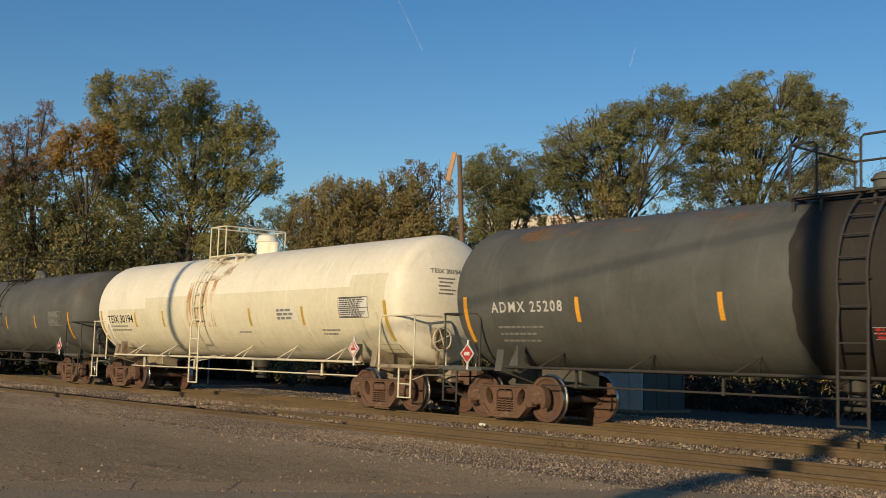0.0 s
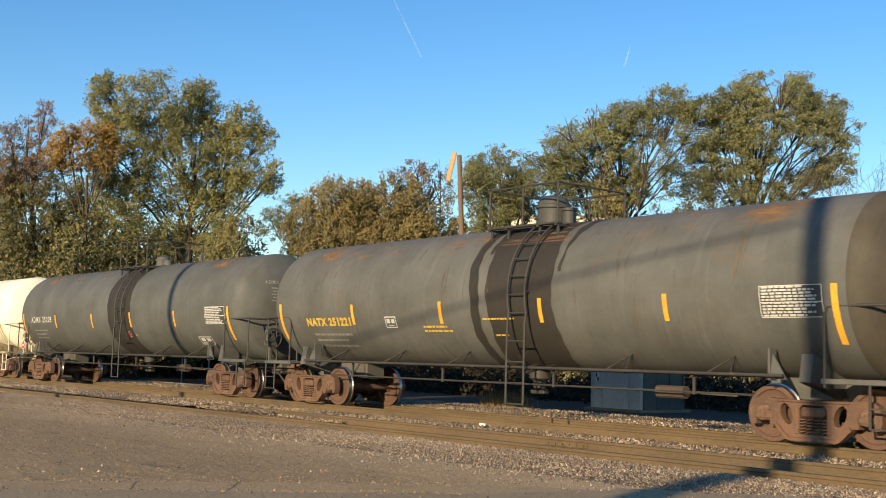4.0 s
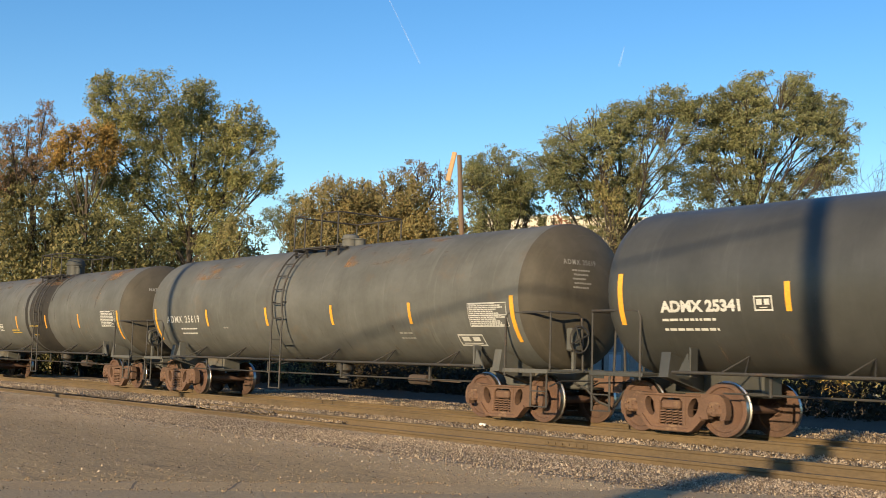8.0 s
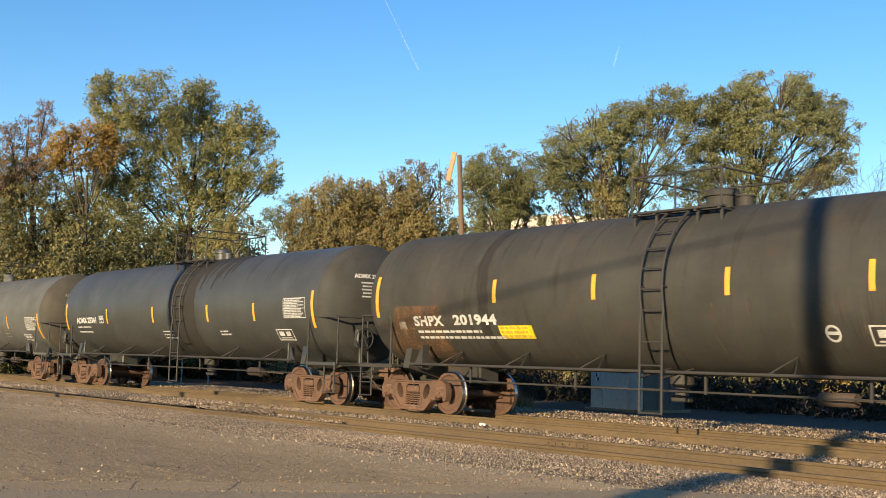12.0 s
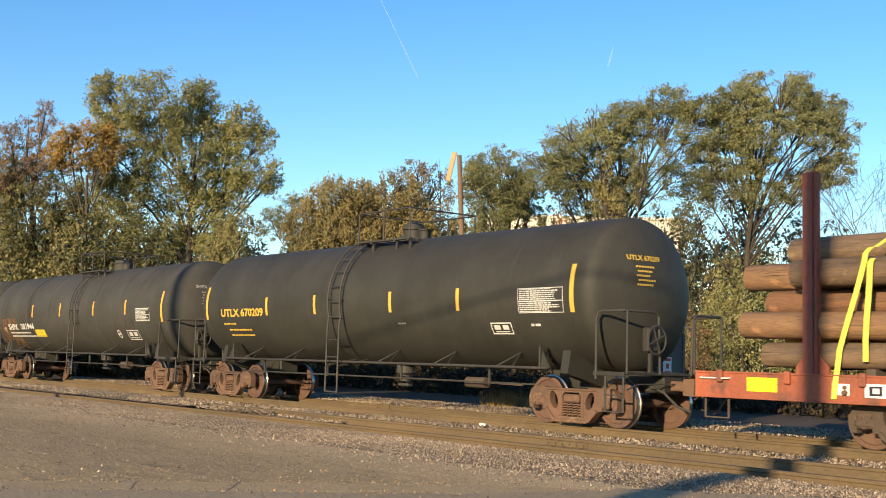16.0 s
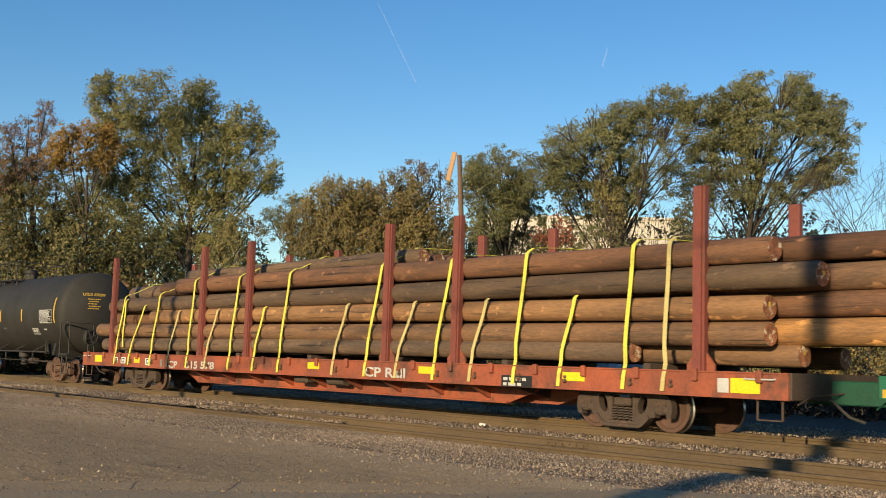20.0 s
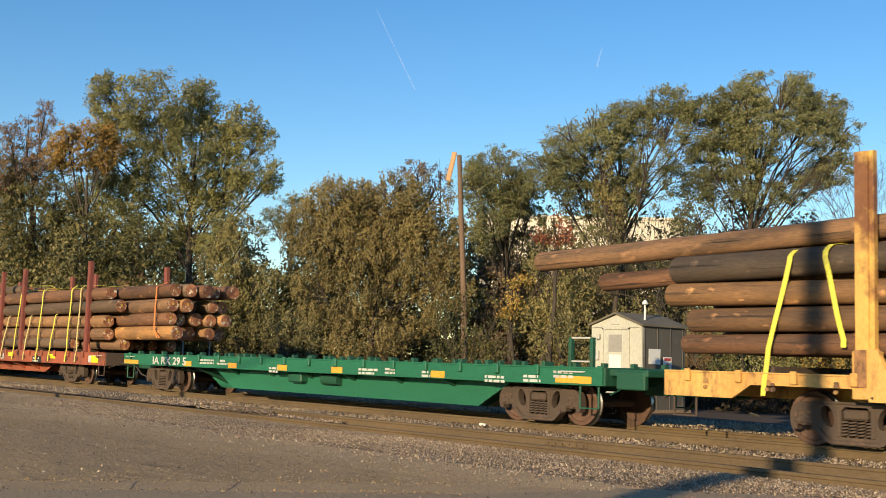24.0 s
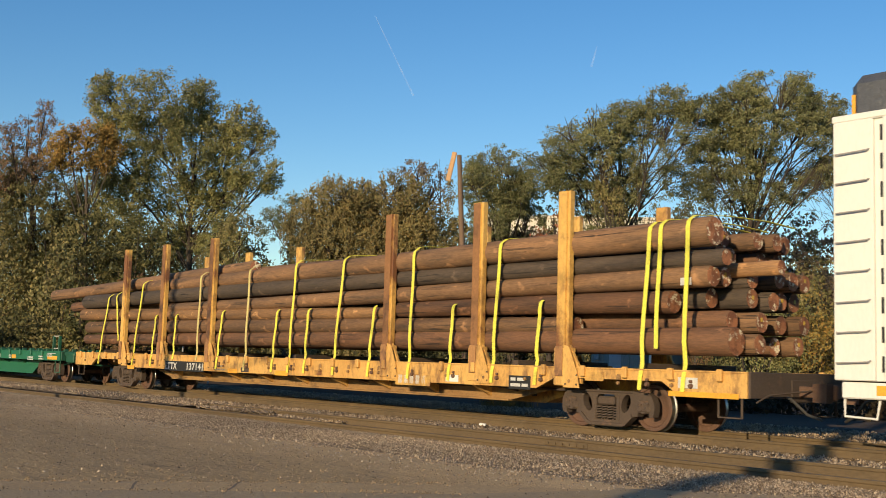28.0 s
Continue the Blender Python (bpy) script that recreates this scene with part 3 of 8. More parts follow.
for edge in ([(-9.00, 3.01), (-8.37, 4.21), (-7.74, 5.42), (-7.25, 6.23)], [(-8.45, 2.83), (-7.82, 3.94), (-7.20, 5.04), (-6.73, 5.78)]):
    for (xa, ya), (xb, yb) in zip(edge, edge[1:]):
        for i in range(16):
            x, y = xa + (xb - xa) * (i + 0.5) / 16, ya + (yb - ya) * (i + 0.5) / 16
            ledge.append((x - 0.12, x + 0.12, y - 0.05, y + 0.05, 0.098))
stones("grit", ledge, 330, "grit gathered along the edges of the sandy strip", 16, (0.004, 0.012), "grit")


def grass(name, boxes, density, label, seed, tall=(0.12, 0.35)):
    """Dry grass: thin upright blades in tufts."""
    rng = np.random.default_rng(seed)
    vs = []
    for x0, x1, y0, y1, z in boxes:
        n = int((x1 - x0) * (y1 - y0) * density)
        c = np.stack([rng.uniform(x0, x1, n), rng.uniform(y0, y1, n), np.full(n, z)], 1)
        c = np.repeat(c, 9, axis=0)
        c[:, :2] += rng.normal(0, 0.07, (len(c), 2))
        a = rng.uniform(0, 6.28, len(c))
        w = np.stack([np.cos(a), np.sin(a), np.zeros(len(c))], 1) * 0.008
        h = rng.uniform(*tall, (len(c), 1))
        tip = c + np.concatenate([rng.normal(0, 0.25, (len(c), 2)) * h, h], 1)
        vs.append(np.stack([c - w, c + w, tip], 1))
    v = np.concatenate(vs).reshape(-1, 3)
    f = np.arange(len(v)).reshape(-1, 3)
    return tagged(new(name, quick_mesh(name, v, f, M["dry_grass"])), label, "grass", kind="stuff")


M["dry_grass"] = islands("dry_grass", [(0.18, 0.11, 0.04), (0.28, 0.19, 0.08), (0.36, 0.26, 0.12), (0.20, 0.15, 0.05)], 0.8)
grass("grass", [(-22.6, -21.4, 20.2, 21.2, -0.1)], 70, "tall tuft of dry straw-coloured grass", 18, (0.3, 0.6))
for x, y, z, s in ((-17.1, 15.45, -0.15, 0.07), (-8.42, 13.23, -0.19, 0.035)):
    tagged(new("scrap", Build().box(-s, s, -s * 0.5, s * 0.5, 0, s * 0.8, s * 0.2, m=pose(x, y, z, 8, 5, 30)).mesh("scrap", M["white_paint"])), "small white scrap lying on the gravel", "litter")


# ---- rolling stock ----
def wheel_profile(r, w):
    """One wheel as (radius, across) from its outer to its inner face."""
    return [(0.05, 0.0), (0.095, 0.0), (0.11, 0.012), (0.13, 0.045), (r * 0.66, 0.055), (r * 0.80, 0.03), (r * 0.84, 0.0), (r - 0.012, 0.0),
            (r, 0.012), (r, w - 0.03), (r + 0.026, w - 0.02), (r + 0.026, w), (r * 0.84, w), (r * 0.8, w - 0.03), (0.13, w - 0.045), (0.1, w + 0.02), (0.05, w + 0.02)]


MESHES = {}


def truck_meshes(kind):
    """The meshes of a two-axle truck, shared by all the cars that run on it."""
    if kind in MESHES:
        return MESHES[kind]
    wb, r, rusty = {"tank": (1.778, 0.457, "rust"), "flat": (1.727, 0.42, "rust_dark")}[kind]
    mat, d = M[rusty], {}
    w = 0.135
    disc = Build()
    for sgn in (-1, 1):
        prof = wheel_profile(r, w)
        outer = [(q, sgn * 0.82 - sgn * h) for q, h in prof]
        disc.lathe(outer, 40)
    disc.tube([(0, -0.95, 0), (0, 0.95, 0)], 0.075, 12)
    me = disc.mesh("wheelset", M["wheel_steel"])
    me.materials.append(M["bright_steel"])
    for poly in me.polygons:
        c = poly.center
        if abs(math.hypot(c.x, c.z) - r) < 0.012 and 0.70 < abs(c.y) < 0.812:
            poly.material_index = 1
    d["axle_and_wheels"] = me
    for sgn, key in ((-1, "near_cap"), (1, "far_cap")):
        cap = Build().lathe([(0.02, sgn * 1.115), (0.10, sgn * 1.11), (0.115, sgn * 1.09), (0.125, sgn * 0.96)], 16)
        cap.box(-0.115, 0.115, sgn * 0.95, sgn * 1.10, 0.05, 0.125, 0.015).box(-0.15, 0.15, sgn * 0.97, sgn * 1.12, -0.10, 0.05, 0.04)
        for k in range(3):
            a = k * 2.094
            cap.tube([(0.06 * math.cos(a), sgn * 1.1, 0.06 * math.sin(a)), (0.06 * math.cos(a), sgn * 1.135, 0.06 * math.sin(a))], 0.018, 6)
        d[key] = cap.mesh("bearing", mat)
    h = wb / 2
    # cast side frame in one piece: two oval windows, the spring pocket and the jaws over the bearings
    half_rim = [(0.0, 0.69), (0.42, 0.69), (0.62, 0.70), (h - 0.10, r + 0.255), (h + 0.08, r + 0.255), (h + 0.18, r + 0.20), (h + 0.235, r + 0.08), (h + 0.24, r - 0.06), (h + 0.21, r - 0.16), (h + 0.12, r - 0.17),
                (h + 0.12, r + 0.09), (h - 0.12, r + 0.09), (h - 0.13, r - 0.16), (h - 0.24, r - 0.17), (0.56, 0.24), (0.44, 0.10), (0.38, 0.075), (0.0, 0.075)]
    rim = half_rim + [(-x, z) for x, z in reversed(half_rim[1:-1])]
    oval = [(0.105 * math.cos(a), 0.47 + 0.165 * math.sin(a)) for a in (2 * math.pi * q / 12 for q in range(12))]
    holes = [[(x + 0.46 + 0.25 * (z - 0.47), z) for x, z in oval], [(-x - 0.46 - 0.25 * (z - 0.47), z) for x, z in oval], [(-0.235, 0.17), (0.235, 0.17), (0.235, 0.56), (0.18, 0.62), (-0.18, 0.62), (-0.235, 0.56)]]
    for sgn, key in ((-1, "near_frame"), (1, "far_frame")):
        y0, y1 = sgn * 0.93, sgn * 1.08
        f = Build()
        loops = [rim] + holes
        tris = mathutils.geometry.tessellate_polygon([[Vector((x, z, 0)) for x, z in lp] for lp in loops])
        flat = [p for lp in loops for p in lp]
        f.add([(x, y0, z) for x, z in flat], [tuple(t) for t in tris])
        f.add([(x, y1, z) for x, z in flat], [tuple(t) for t in tris])
        for lp in loops:
            n = len(lp)
            f.add([(x, y0, z) for x, z in lp] + [(x, y1, z) for x, z in lp], [(i, (i + 1) % n, (i + 1) % n + n, i + n) for i in range(n)])
        # raised flanges along the bottom, the slopes and the top
        for s2 in (-1, 1):
            f.prism([(s2 * 0.36, 0.055), (s2 * 0.46, 0.085), (s2 * (h - 0.24), r - 0.19), (s2 * (h - 0.27), r - 0.13), (s2 * 0.44, 0.145), (s2 * 0.36, 0.11)], y0 + sgn * 0.02, y1 + sgn * 0.035)
            f.box(s2 * 0.245, s2 * 0.315, y0 + sgn * 0.02, y1 + sgn * 0.02, 0.17, 0.62, 0.012)
        f.box(-0.40, 0.40, y0 + sgn * 0.02, y1 + sgn * 0.045, 0.055, 0.125, 0.015)
        f.box(-0.62, 0.62, y0 + sgn * 0.02, y1 + sgn * 0.025, 0.655, 0.695, 0.012)
        d[key] = f.mesh("side_frame", mat)
    pts = [(0.055 * math.cos(a), 0.055 * math.sin(a), 0.175 + 0.23 * a / (5 * 2 * math.pi)) for a in (2 * math.pi * 5 * q / 40 for q in range(41))]
    d["spring"] = Build().tube(pts, 0.017, 5).mesh("spring", mat, 60)
    d["bolster"] = Build().box(-0.20, 0.20, -1.11, 1.11, 0.43, 0.585, 0.03).box(-0.30, 0.30, -0.35, 0.35, 0.54, r + 0.24, 0.03).mesh("truck", mat)
    br = Build()
    for s2 in (-1, 1):
        br.box(s2 * (h - 0.58), s2 * (h - 0.50), -0.80, 0.80, 0.30, 0.38, 0.01)
        for yy in (-0.74, 0.74):
            br.box(s2 * (h - 0.50), s2 * (h - 0.455), yy - 0.07, yy + 0.07, 0.24, 0.46, 0.01)
    d["brake"] = br.mesh("brake_beam", M["rust_dark"])
    MESHES[kind] = d, wb, r
    return MESHES[kind]


AXLES = []   # (wheelset, height, radius) for the turning of the wheels


def truck(car, kind, x):
    d, wb, r = truck_meshes(kind)
    t = part("truck", d["bolster"], None, car, "rusty cast-steel two-axle truck", pose(x, 0, 0))
    for key in ("near_frame", "far_frame"):
        part("side_frame", d[key], None, t)
    for sgn in (-1, 1):
        for i in range(4):
            part("spring", d["spring"], None, t, m=pose(-0.205 + 0.137 * i, sgn * 1.03, 0))
    part("brake_beam", d["brake"], None, t)
    for sx in (-wb / 2, wb / 2):
        ax = new("wheelset", d["axle_and_wheels"])
        ax.parent = t
        ax.matrix_basis = pose(sx, 0, r)
        AXLES.append((ax, sx, r))
        for key in ("near_cap", "far_cap"):
            part("bearing", d[key], None, t, m=pose(sx, 0, r))
    return t


TRAIN = []   # (car, place of its middle at the start)


M["rust_cream"] = material("rust_cream", (0.36, 0.31, 0.22), 0.75, 0, (0.22, 0.17, 0.11), (0.16, 0.09, 0.05), 1.5, 25, (1, 1, 1), 0.003, (0.5, 0.68))


def arc_pts(x, r, zc, z0, z1, n, sgn=-1):
    """Points up one side of a lying cylinder from height z0 to z1."""
    a0, a1 = math.asin(max(-1, (z0 - zc) / r)), math.asin(min(1, (z1 - zc) / r))
    return [(x, sgn * r * math.cos(a0 + (a1 - a0) * i / n), zc + r * math.sin(a0 + (a1 - a0) * i / n)) for i in range(n + 1)]


KNUCKLE, DISH = 0.36, 2.6


def head_bulge(rho, r):
    """How far a dished head stands out at the distance rho from the axis: a wide dish with a tight knuckle."""
    deep = DISH - math.sqrt((DISH - KNUCKLE) ** 2 - (r - KNUCKLE) ** 2)
    if rho < DISH * (r - KNUCKLE) / (DISH - KNUCKLE):
        return deep - DISH + math.sqrt(DISH * DISH - rho * rho)
    return math.sqrt(max(0.0, KNUCKLE ** 2 - (rho - r + KNUCKLE) ** 2))


def tank_shell(left, right, r, zc, mat):
    rhos = [0.001] + [r * q for q in (0.15, 0.3, 0.45, 0.6, 0.72)] + [r - KNUCKLE + KNUCKLE * math.sin(radians(a)) for a in (4, 16, 28, 40, 52, 64, 76, 84, 90)]
    prof = [(q, -left - head_bulge(q, r)) for q in rhos]
    n = 12
    prof += [(r, -left + (left + right) * i / n) for i in range(1, n + 1)]
    prof += [(q, right + head_bulge(q, r)) for q in reversed(rhos[:-1])]
    return Build().lathe(prof, 72, "X", (0, 0, zc)).mesh("tank", mat, 50)


def weld_bands(car, half, r, zc, mat, xs):
    for x in xs:
        part("weld_seam", Build().lathe([(r - 0.01, x - 0.03), (r + 0.002, x - 0.018), (r + 0.002, x + 0.018), (r - 0.01, x + 0.03)], 60, "X", (0, 0, zc)), mat, car)


def ladder(car, x, w, r, zc, mat, top):
    """A ladder that follows the bulge of the tank, with its foot hanging below it."""
    lad = Build()
    ra = r + 0.13
    for xx in (x - w / 2, x + w / 2):
        pts = [(xx, -ra + 0.02, 0.34), (xx, -ra + 0.02, 1.9)] + arc_pts(xx, ra, zc, 2.1, top, 12)
        lad.tube(pts, 0.024, 6)
    lad.box(x - w / 2, x + w / 2, -ra - 0.0, -ra + 0.06, 0.34, 0.37, 0.008)
    lo = part("ladder", lad, mat, car, "side ladder curving over the tank")
    rung = Build().tube([(-w / 2, 0, 0), (w / 2, 0, 0)], 0.016, 6).mesh("rung", mat)
    z = 0.36
    while z < 1.95:
        part("rung", rung, mat, lo, m=pose(x, -ra + 0.02, z))
        z += 0.40
    n = int((math.asin((top - zc) / ra) - math.asin((2.1 - zc) / ra)) * ra / 0.36)
    for p in arc_pts(x, ra, zc, 2.1, top, n):
        part("rung", rung, mat, lo, m=pose(*p))
    for xx in (x - w / 2, x + w / 2):
        part("ladder_stay", Build().tube([(xx, -ra + 0.02, 0.95), (xx, -0.75, 1.12)], 0.02, 6), mat, lo)
        part("ladder_stay", Build().tube([(xx, -ra, 2.5), (xx, -r + 0.02, 2.5)], 0.02, 6), mat, lo)


def top_gear(car, x, zt, mat, dome, style):
    """The platform, the hand rails and the manway on the crown of the tank."""
    pl = Build()
    for yy in (-0.95, -0.7, 0.7, 0.95):
        pl.box(x - 1.0, x + 1.0, yy - 0.06, yy + 0.06, zt - 0.12, zt - 0.08, 0.008)
    for xx in (x - 0.95, x - 0.45, x + 0.45, x + 0.95):
        pl.box(xx - 0.025, xx + 0.025, -1.02, 1.02, zt - 0.16, zt - 0.12, 0.005)
        for sg in (-1, 1):
            pl.box(xx - 0.025, xx + 0.025, sg * 0.9, sg * 0.95, zt - 0.42, zt - 0.14, 0.005)
    part("platform", pl, mat, car, "grated top platform")
    rl = Build()
    ht = zt + style["rail"]
    rt = style.get("right", 0.98)
    for sg in (-1, 1):
        y = sg * 0.98
        for xx in (x - 0.98, x + rt):
            rl.tube([(xx, y, zt - 0.12), (xx, y, ht)], 0.02, 6)
        if style["gap"] and sg < 0:
            rl.tube([(x - 0.98, y, ht), (x - 0.55, y, ht), (x - 0.5, y, ht - 0.05), (x - 0.5, y, zt - 0.12)], 0.02, 6)
            rl.tube([(x + 0.98, y, ht), (x + 0.3, y, ht), (x + 0.25, y, ht - 0.05), (x + 0.25, y, zt - 0.12)], 0.02, 6)
        else:
            rl.tube([(x - 0.98, y, ht), (x + rt, y, ht)], 0.02, 6)
            mid = x + (rt - 0.98) / 2
            rl.tube([(mid, y, zt - 0.12), (mid, y, ht)], 0.02, 6)
    for xx in (x - 0.98, x + rt):
        rl.tube([(xx, -0.98, ht), (xx, 0.98, ht)], 0.02, 6)
    part("hand_rail", rl, mat, car, "thin steel pipe hand rail round the platform")
    h = style["dome"]
    rr = style["dome_r"]
    part("manway", Build().lathe([(0.001, zt - 0.2), (rr, zt - 0.2), (rr, zt + h * 0.55), (rr + 0.04, zt + h * 0.58), (rr + 0.04, zt + h * 0.68), (rr, zt + h * 0.7),
                                  (rr * 0.92, zt + h * 0.9), (rr * 0.55, zt + h), (0.001, zt + h * 1.02)], 24, "Z", (x + style["dome_x"], 0, 0)), dome, car, "domed manway cover on the crown")
    part("valve_housing", Build().lathe([(0.001, zt - 0.15), (0.14, zt - 0.15), (0.14, zt + h * 0.4), (0.17, zt + h * 0.42), (0.17, zt + h * 0.5), (0.001, zt + h * 0.52)], 16, "Z", (x + style["dome_x"] + 0.55, -0.1, 0)), dome, car)
    part("safety_valve", Build().lathe([(0.001, zt - 0.15), (0.08, zt - 0.15), (0.08, zt + h * 0.3), (0.11, zt + h * 0.32), (0.1, zt + h * 0.45), (0.001, zt + h * 0.47)], 12, "Z", (x + style["dome_x"] - 0.55, 0.15, 0)), mat, car)


def coupler(car, end, reach, z=0.80):
    b = Build()
    b.box(end * (reach - 1.0), end * (reach - 0.18), -0.08, 0.08, z - 0.09, z + 0.09, 0.02)
    b.prism([(end * (reach - 0.2), z - 0.16), (end * (reach + 0.04), z - 0.17), (end * (reach + 0.05), z + 0.15), (end * (reach - 0.2), z + 0.14)], -0.17, 0.03)
    b.box(end * (reach - 0.14), end * (reach + 0.09), 0.03, 0.14, z - 0.14, z + 0.13, 0.03)
    part("coupler", b, M["rust"], car, "rusty knuckle coupler")
    hose = [(end * (reach - 0.75), -0.42, z - 0.02), (end * (reach - 0.45), -0.40, z - 0.12), (end * (reach - 0.2), -0.32, z - 0.36), (end * (reach + 0.0), -0.2, z - 0.44)]
    part("brake_hose", Build().tube(hose, 0.025, 6), M["iron"], car)


def tank_end(car, end, half, r, zc, trk, reach, mat, rail_mat, brake, start=0.35):
    """Stub sill, bolster wings, end platform, hand rails and steps of one end."""
    e = end
    part("stub_sill", Build().box(e * (trk - 1.3), e * (reach - 0.55), -0.28, 0.28, 0.66, 1.05, 0.03), mat, car)
    for yy in (-1, 1):
        sad = Build()
        sad.add([(e * (trk - 0.10), yy * 0.3, 0.72), (e * (trk + 0.10), yy * 0.3, 0.72), (e * (trk + 0.10), yy * 1.30, 0.97), (e * (trk - 0.10), yy * 1.30, 0.97),
                 (e * (trk - 0.10), yy * 0.3, 1.1), (e * (trk + 0.10), yy * 0.3, 1.1), (e * (trk + 0.10), yy * 1.22, 1.40), (e * (trk - 0.10), yy * 1.22, 1.40)],
                [(0, 1, 2, 3), (7, 6, 5, 4), (0, 4, 5, 1), (1, 5, 6, 2), (2, 6, 7, 3), (3, 7, 4, 0)])
        sad.box(e * (trk - 0.62), e * (trk - 0.58), yy * 1.16, yy * 1.36, 0.98, 1.48, 0.01)
        sad.prism([(e * (trk - 0.60), 1.0), (e * (trk - 0.30), 1.0), (e * (trk - 0.54), 1.4)], yy * 1.30, yy * 1.33)
        part("bolster_saddle", sad, mat, car)
    pf = Build()
    x0, x1 = trk + start, reach - 0.50
    pf.box(e * x0, e * x1, -1.42, -0.55, 0.98, 1.03, 0.01).box(e * x0, e * x1, 0.55, 1.42, 0.98, 1.03, 0.01)
    pf.box(e * (x1 - 0.3), e * x1, -0.55, 0.55, 0.98, 1.03, 0.01)
    pf.box(e * x0, e * x1, -1.44, -1.39, 0.955, 1.037, 0.01).box(e * x0, e * x1, 1.39, 1.44, 0.955, 1.037, 0.01)
    part("end_platform", pf, mat, car, "steel end platform over the truck")
    ht = 2.12
    for yy in (-1, 1):
        hr = Build()
        hr.tube([(e * (x0 + 0.06), yy * 1.42, 0.9), (e * (x0 + 0.06), yy * 1.42, ht - 0.12), (e * (x0 + 0.11), yy * 1.42, ht - 0.02), (e * (x0 + 0.22), yy * 1.42, ht),
                 (e * (x1 - 0.12), yy * 1.42, ht), (e * (x1 - 0.03), yy * 1.40, ht), (e * x1, yy * 1.3, ht), (e * x1, yy * 0.6, ht), (e * x1, yy * 0.5, ht - 0.08), (e * x1, yy * 0.45, 1.0)], 0.024, 8)
        hr.tube([(e * x1, yy * 1.36, 1.0), (e * x1, yy * 1.36, ht)], 0.02, 6)
        part("end_hand_rail", hr, rail_mat, car, "bent pipe hand rail at the end platform")
    for yy in (-1, 1):
        st = Build()
        for xx in (x1 - 0.46, x1 - 0.04):
            st.tube([(e * xx, yy * 1.40, 0.95), (e * xx, yy * 1.40, 0.32)], 0.022, 6)
        for zz in (0.33, 0.62):
            st.box(e * (x1 - 0.46), e * (x1 - 0.04), yy * 1.38, yy * 1.44, zz - 0.01, zz + 0.012)
        part("sill_step", st, rail_mat, car)
    coupler(car, e, reach)
    part("uncoupling_lever", Build().tube([(e * (x1 + 0.04), -1.4, 0.72), (e * (x1 + 0.04), -1.1, 0.82), (e * (x1 + 0.05), 0.2, 0.84), (e * (reach - 0.1), 0.12, 0.9)], 0.014, 6), rail_mat, car)
    if brake:
        bw = Build().lathe([(0.235, 0), (0.25, -0.015), (0.28, 0), (0.25, 0.015), (0.235, 0)], 20, "X", (e * (x1 + 0.06), -0.62, 1.62), False)
        for k in range(4):
            a = k * math.pi / 2 + 0.4
            bw.tube([(e * (x1 + 0.06), -0.62, 1.62), (e * (x1 + 0.06), -0.62 + 0.25 * math.cos(a), 1.62 + 0.25 * math.sin(a))], 0.014, 5)
        part("brake_wheel", bw, rail_mat, car)
        part("brake_housing", Build().box(e * (x1 - 0.16), e * (x1 - 0.01), -0.78, -0.46, 1.4, 1.85, 0.03).box(e * (x1 - 0.12), e * (x1 - 0.06), -0.66, -0.58, 1.0, 1.42, 0.01), mat, car)


STYLE = {"small": dict(rail=0.6, gap=False, dome=0.42, dome_r=0.25, dome_x=-0.1), "low": dict(rail=0.75, gap=True, dome=0.32, dome_r=0.22, dome_x=0.15), "drum": dict(rail=0.7, gap=False, dome=0.62, dome_r=0.33, dome_x=-0.1),
         "short": dict(rail=0.75, gap=False, dome=0.55, dome_r=0.3, dome_x=0.55, right=-0.1),
         "bare": dict(rail=0.55, gap=False, dome=0.36, dome_r=0.3, dome_x=0.3)}


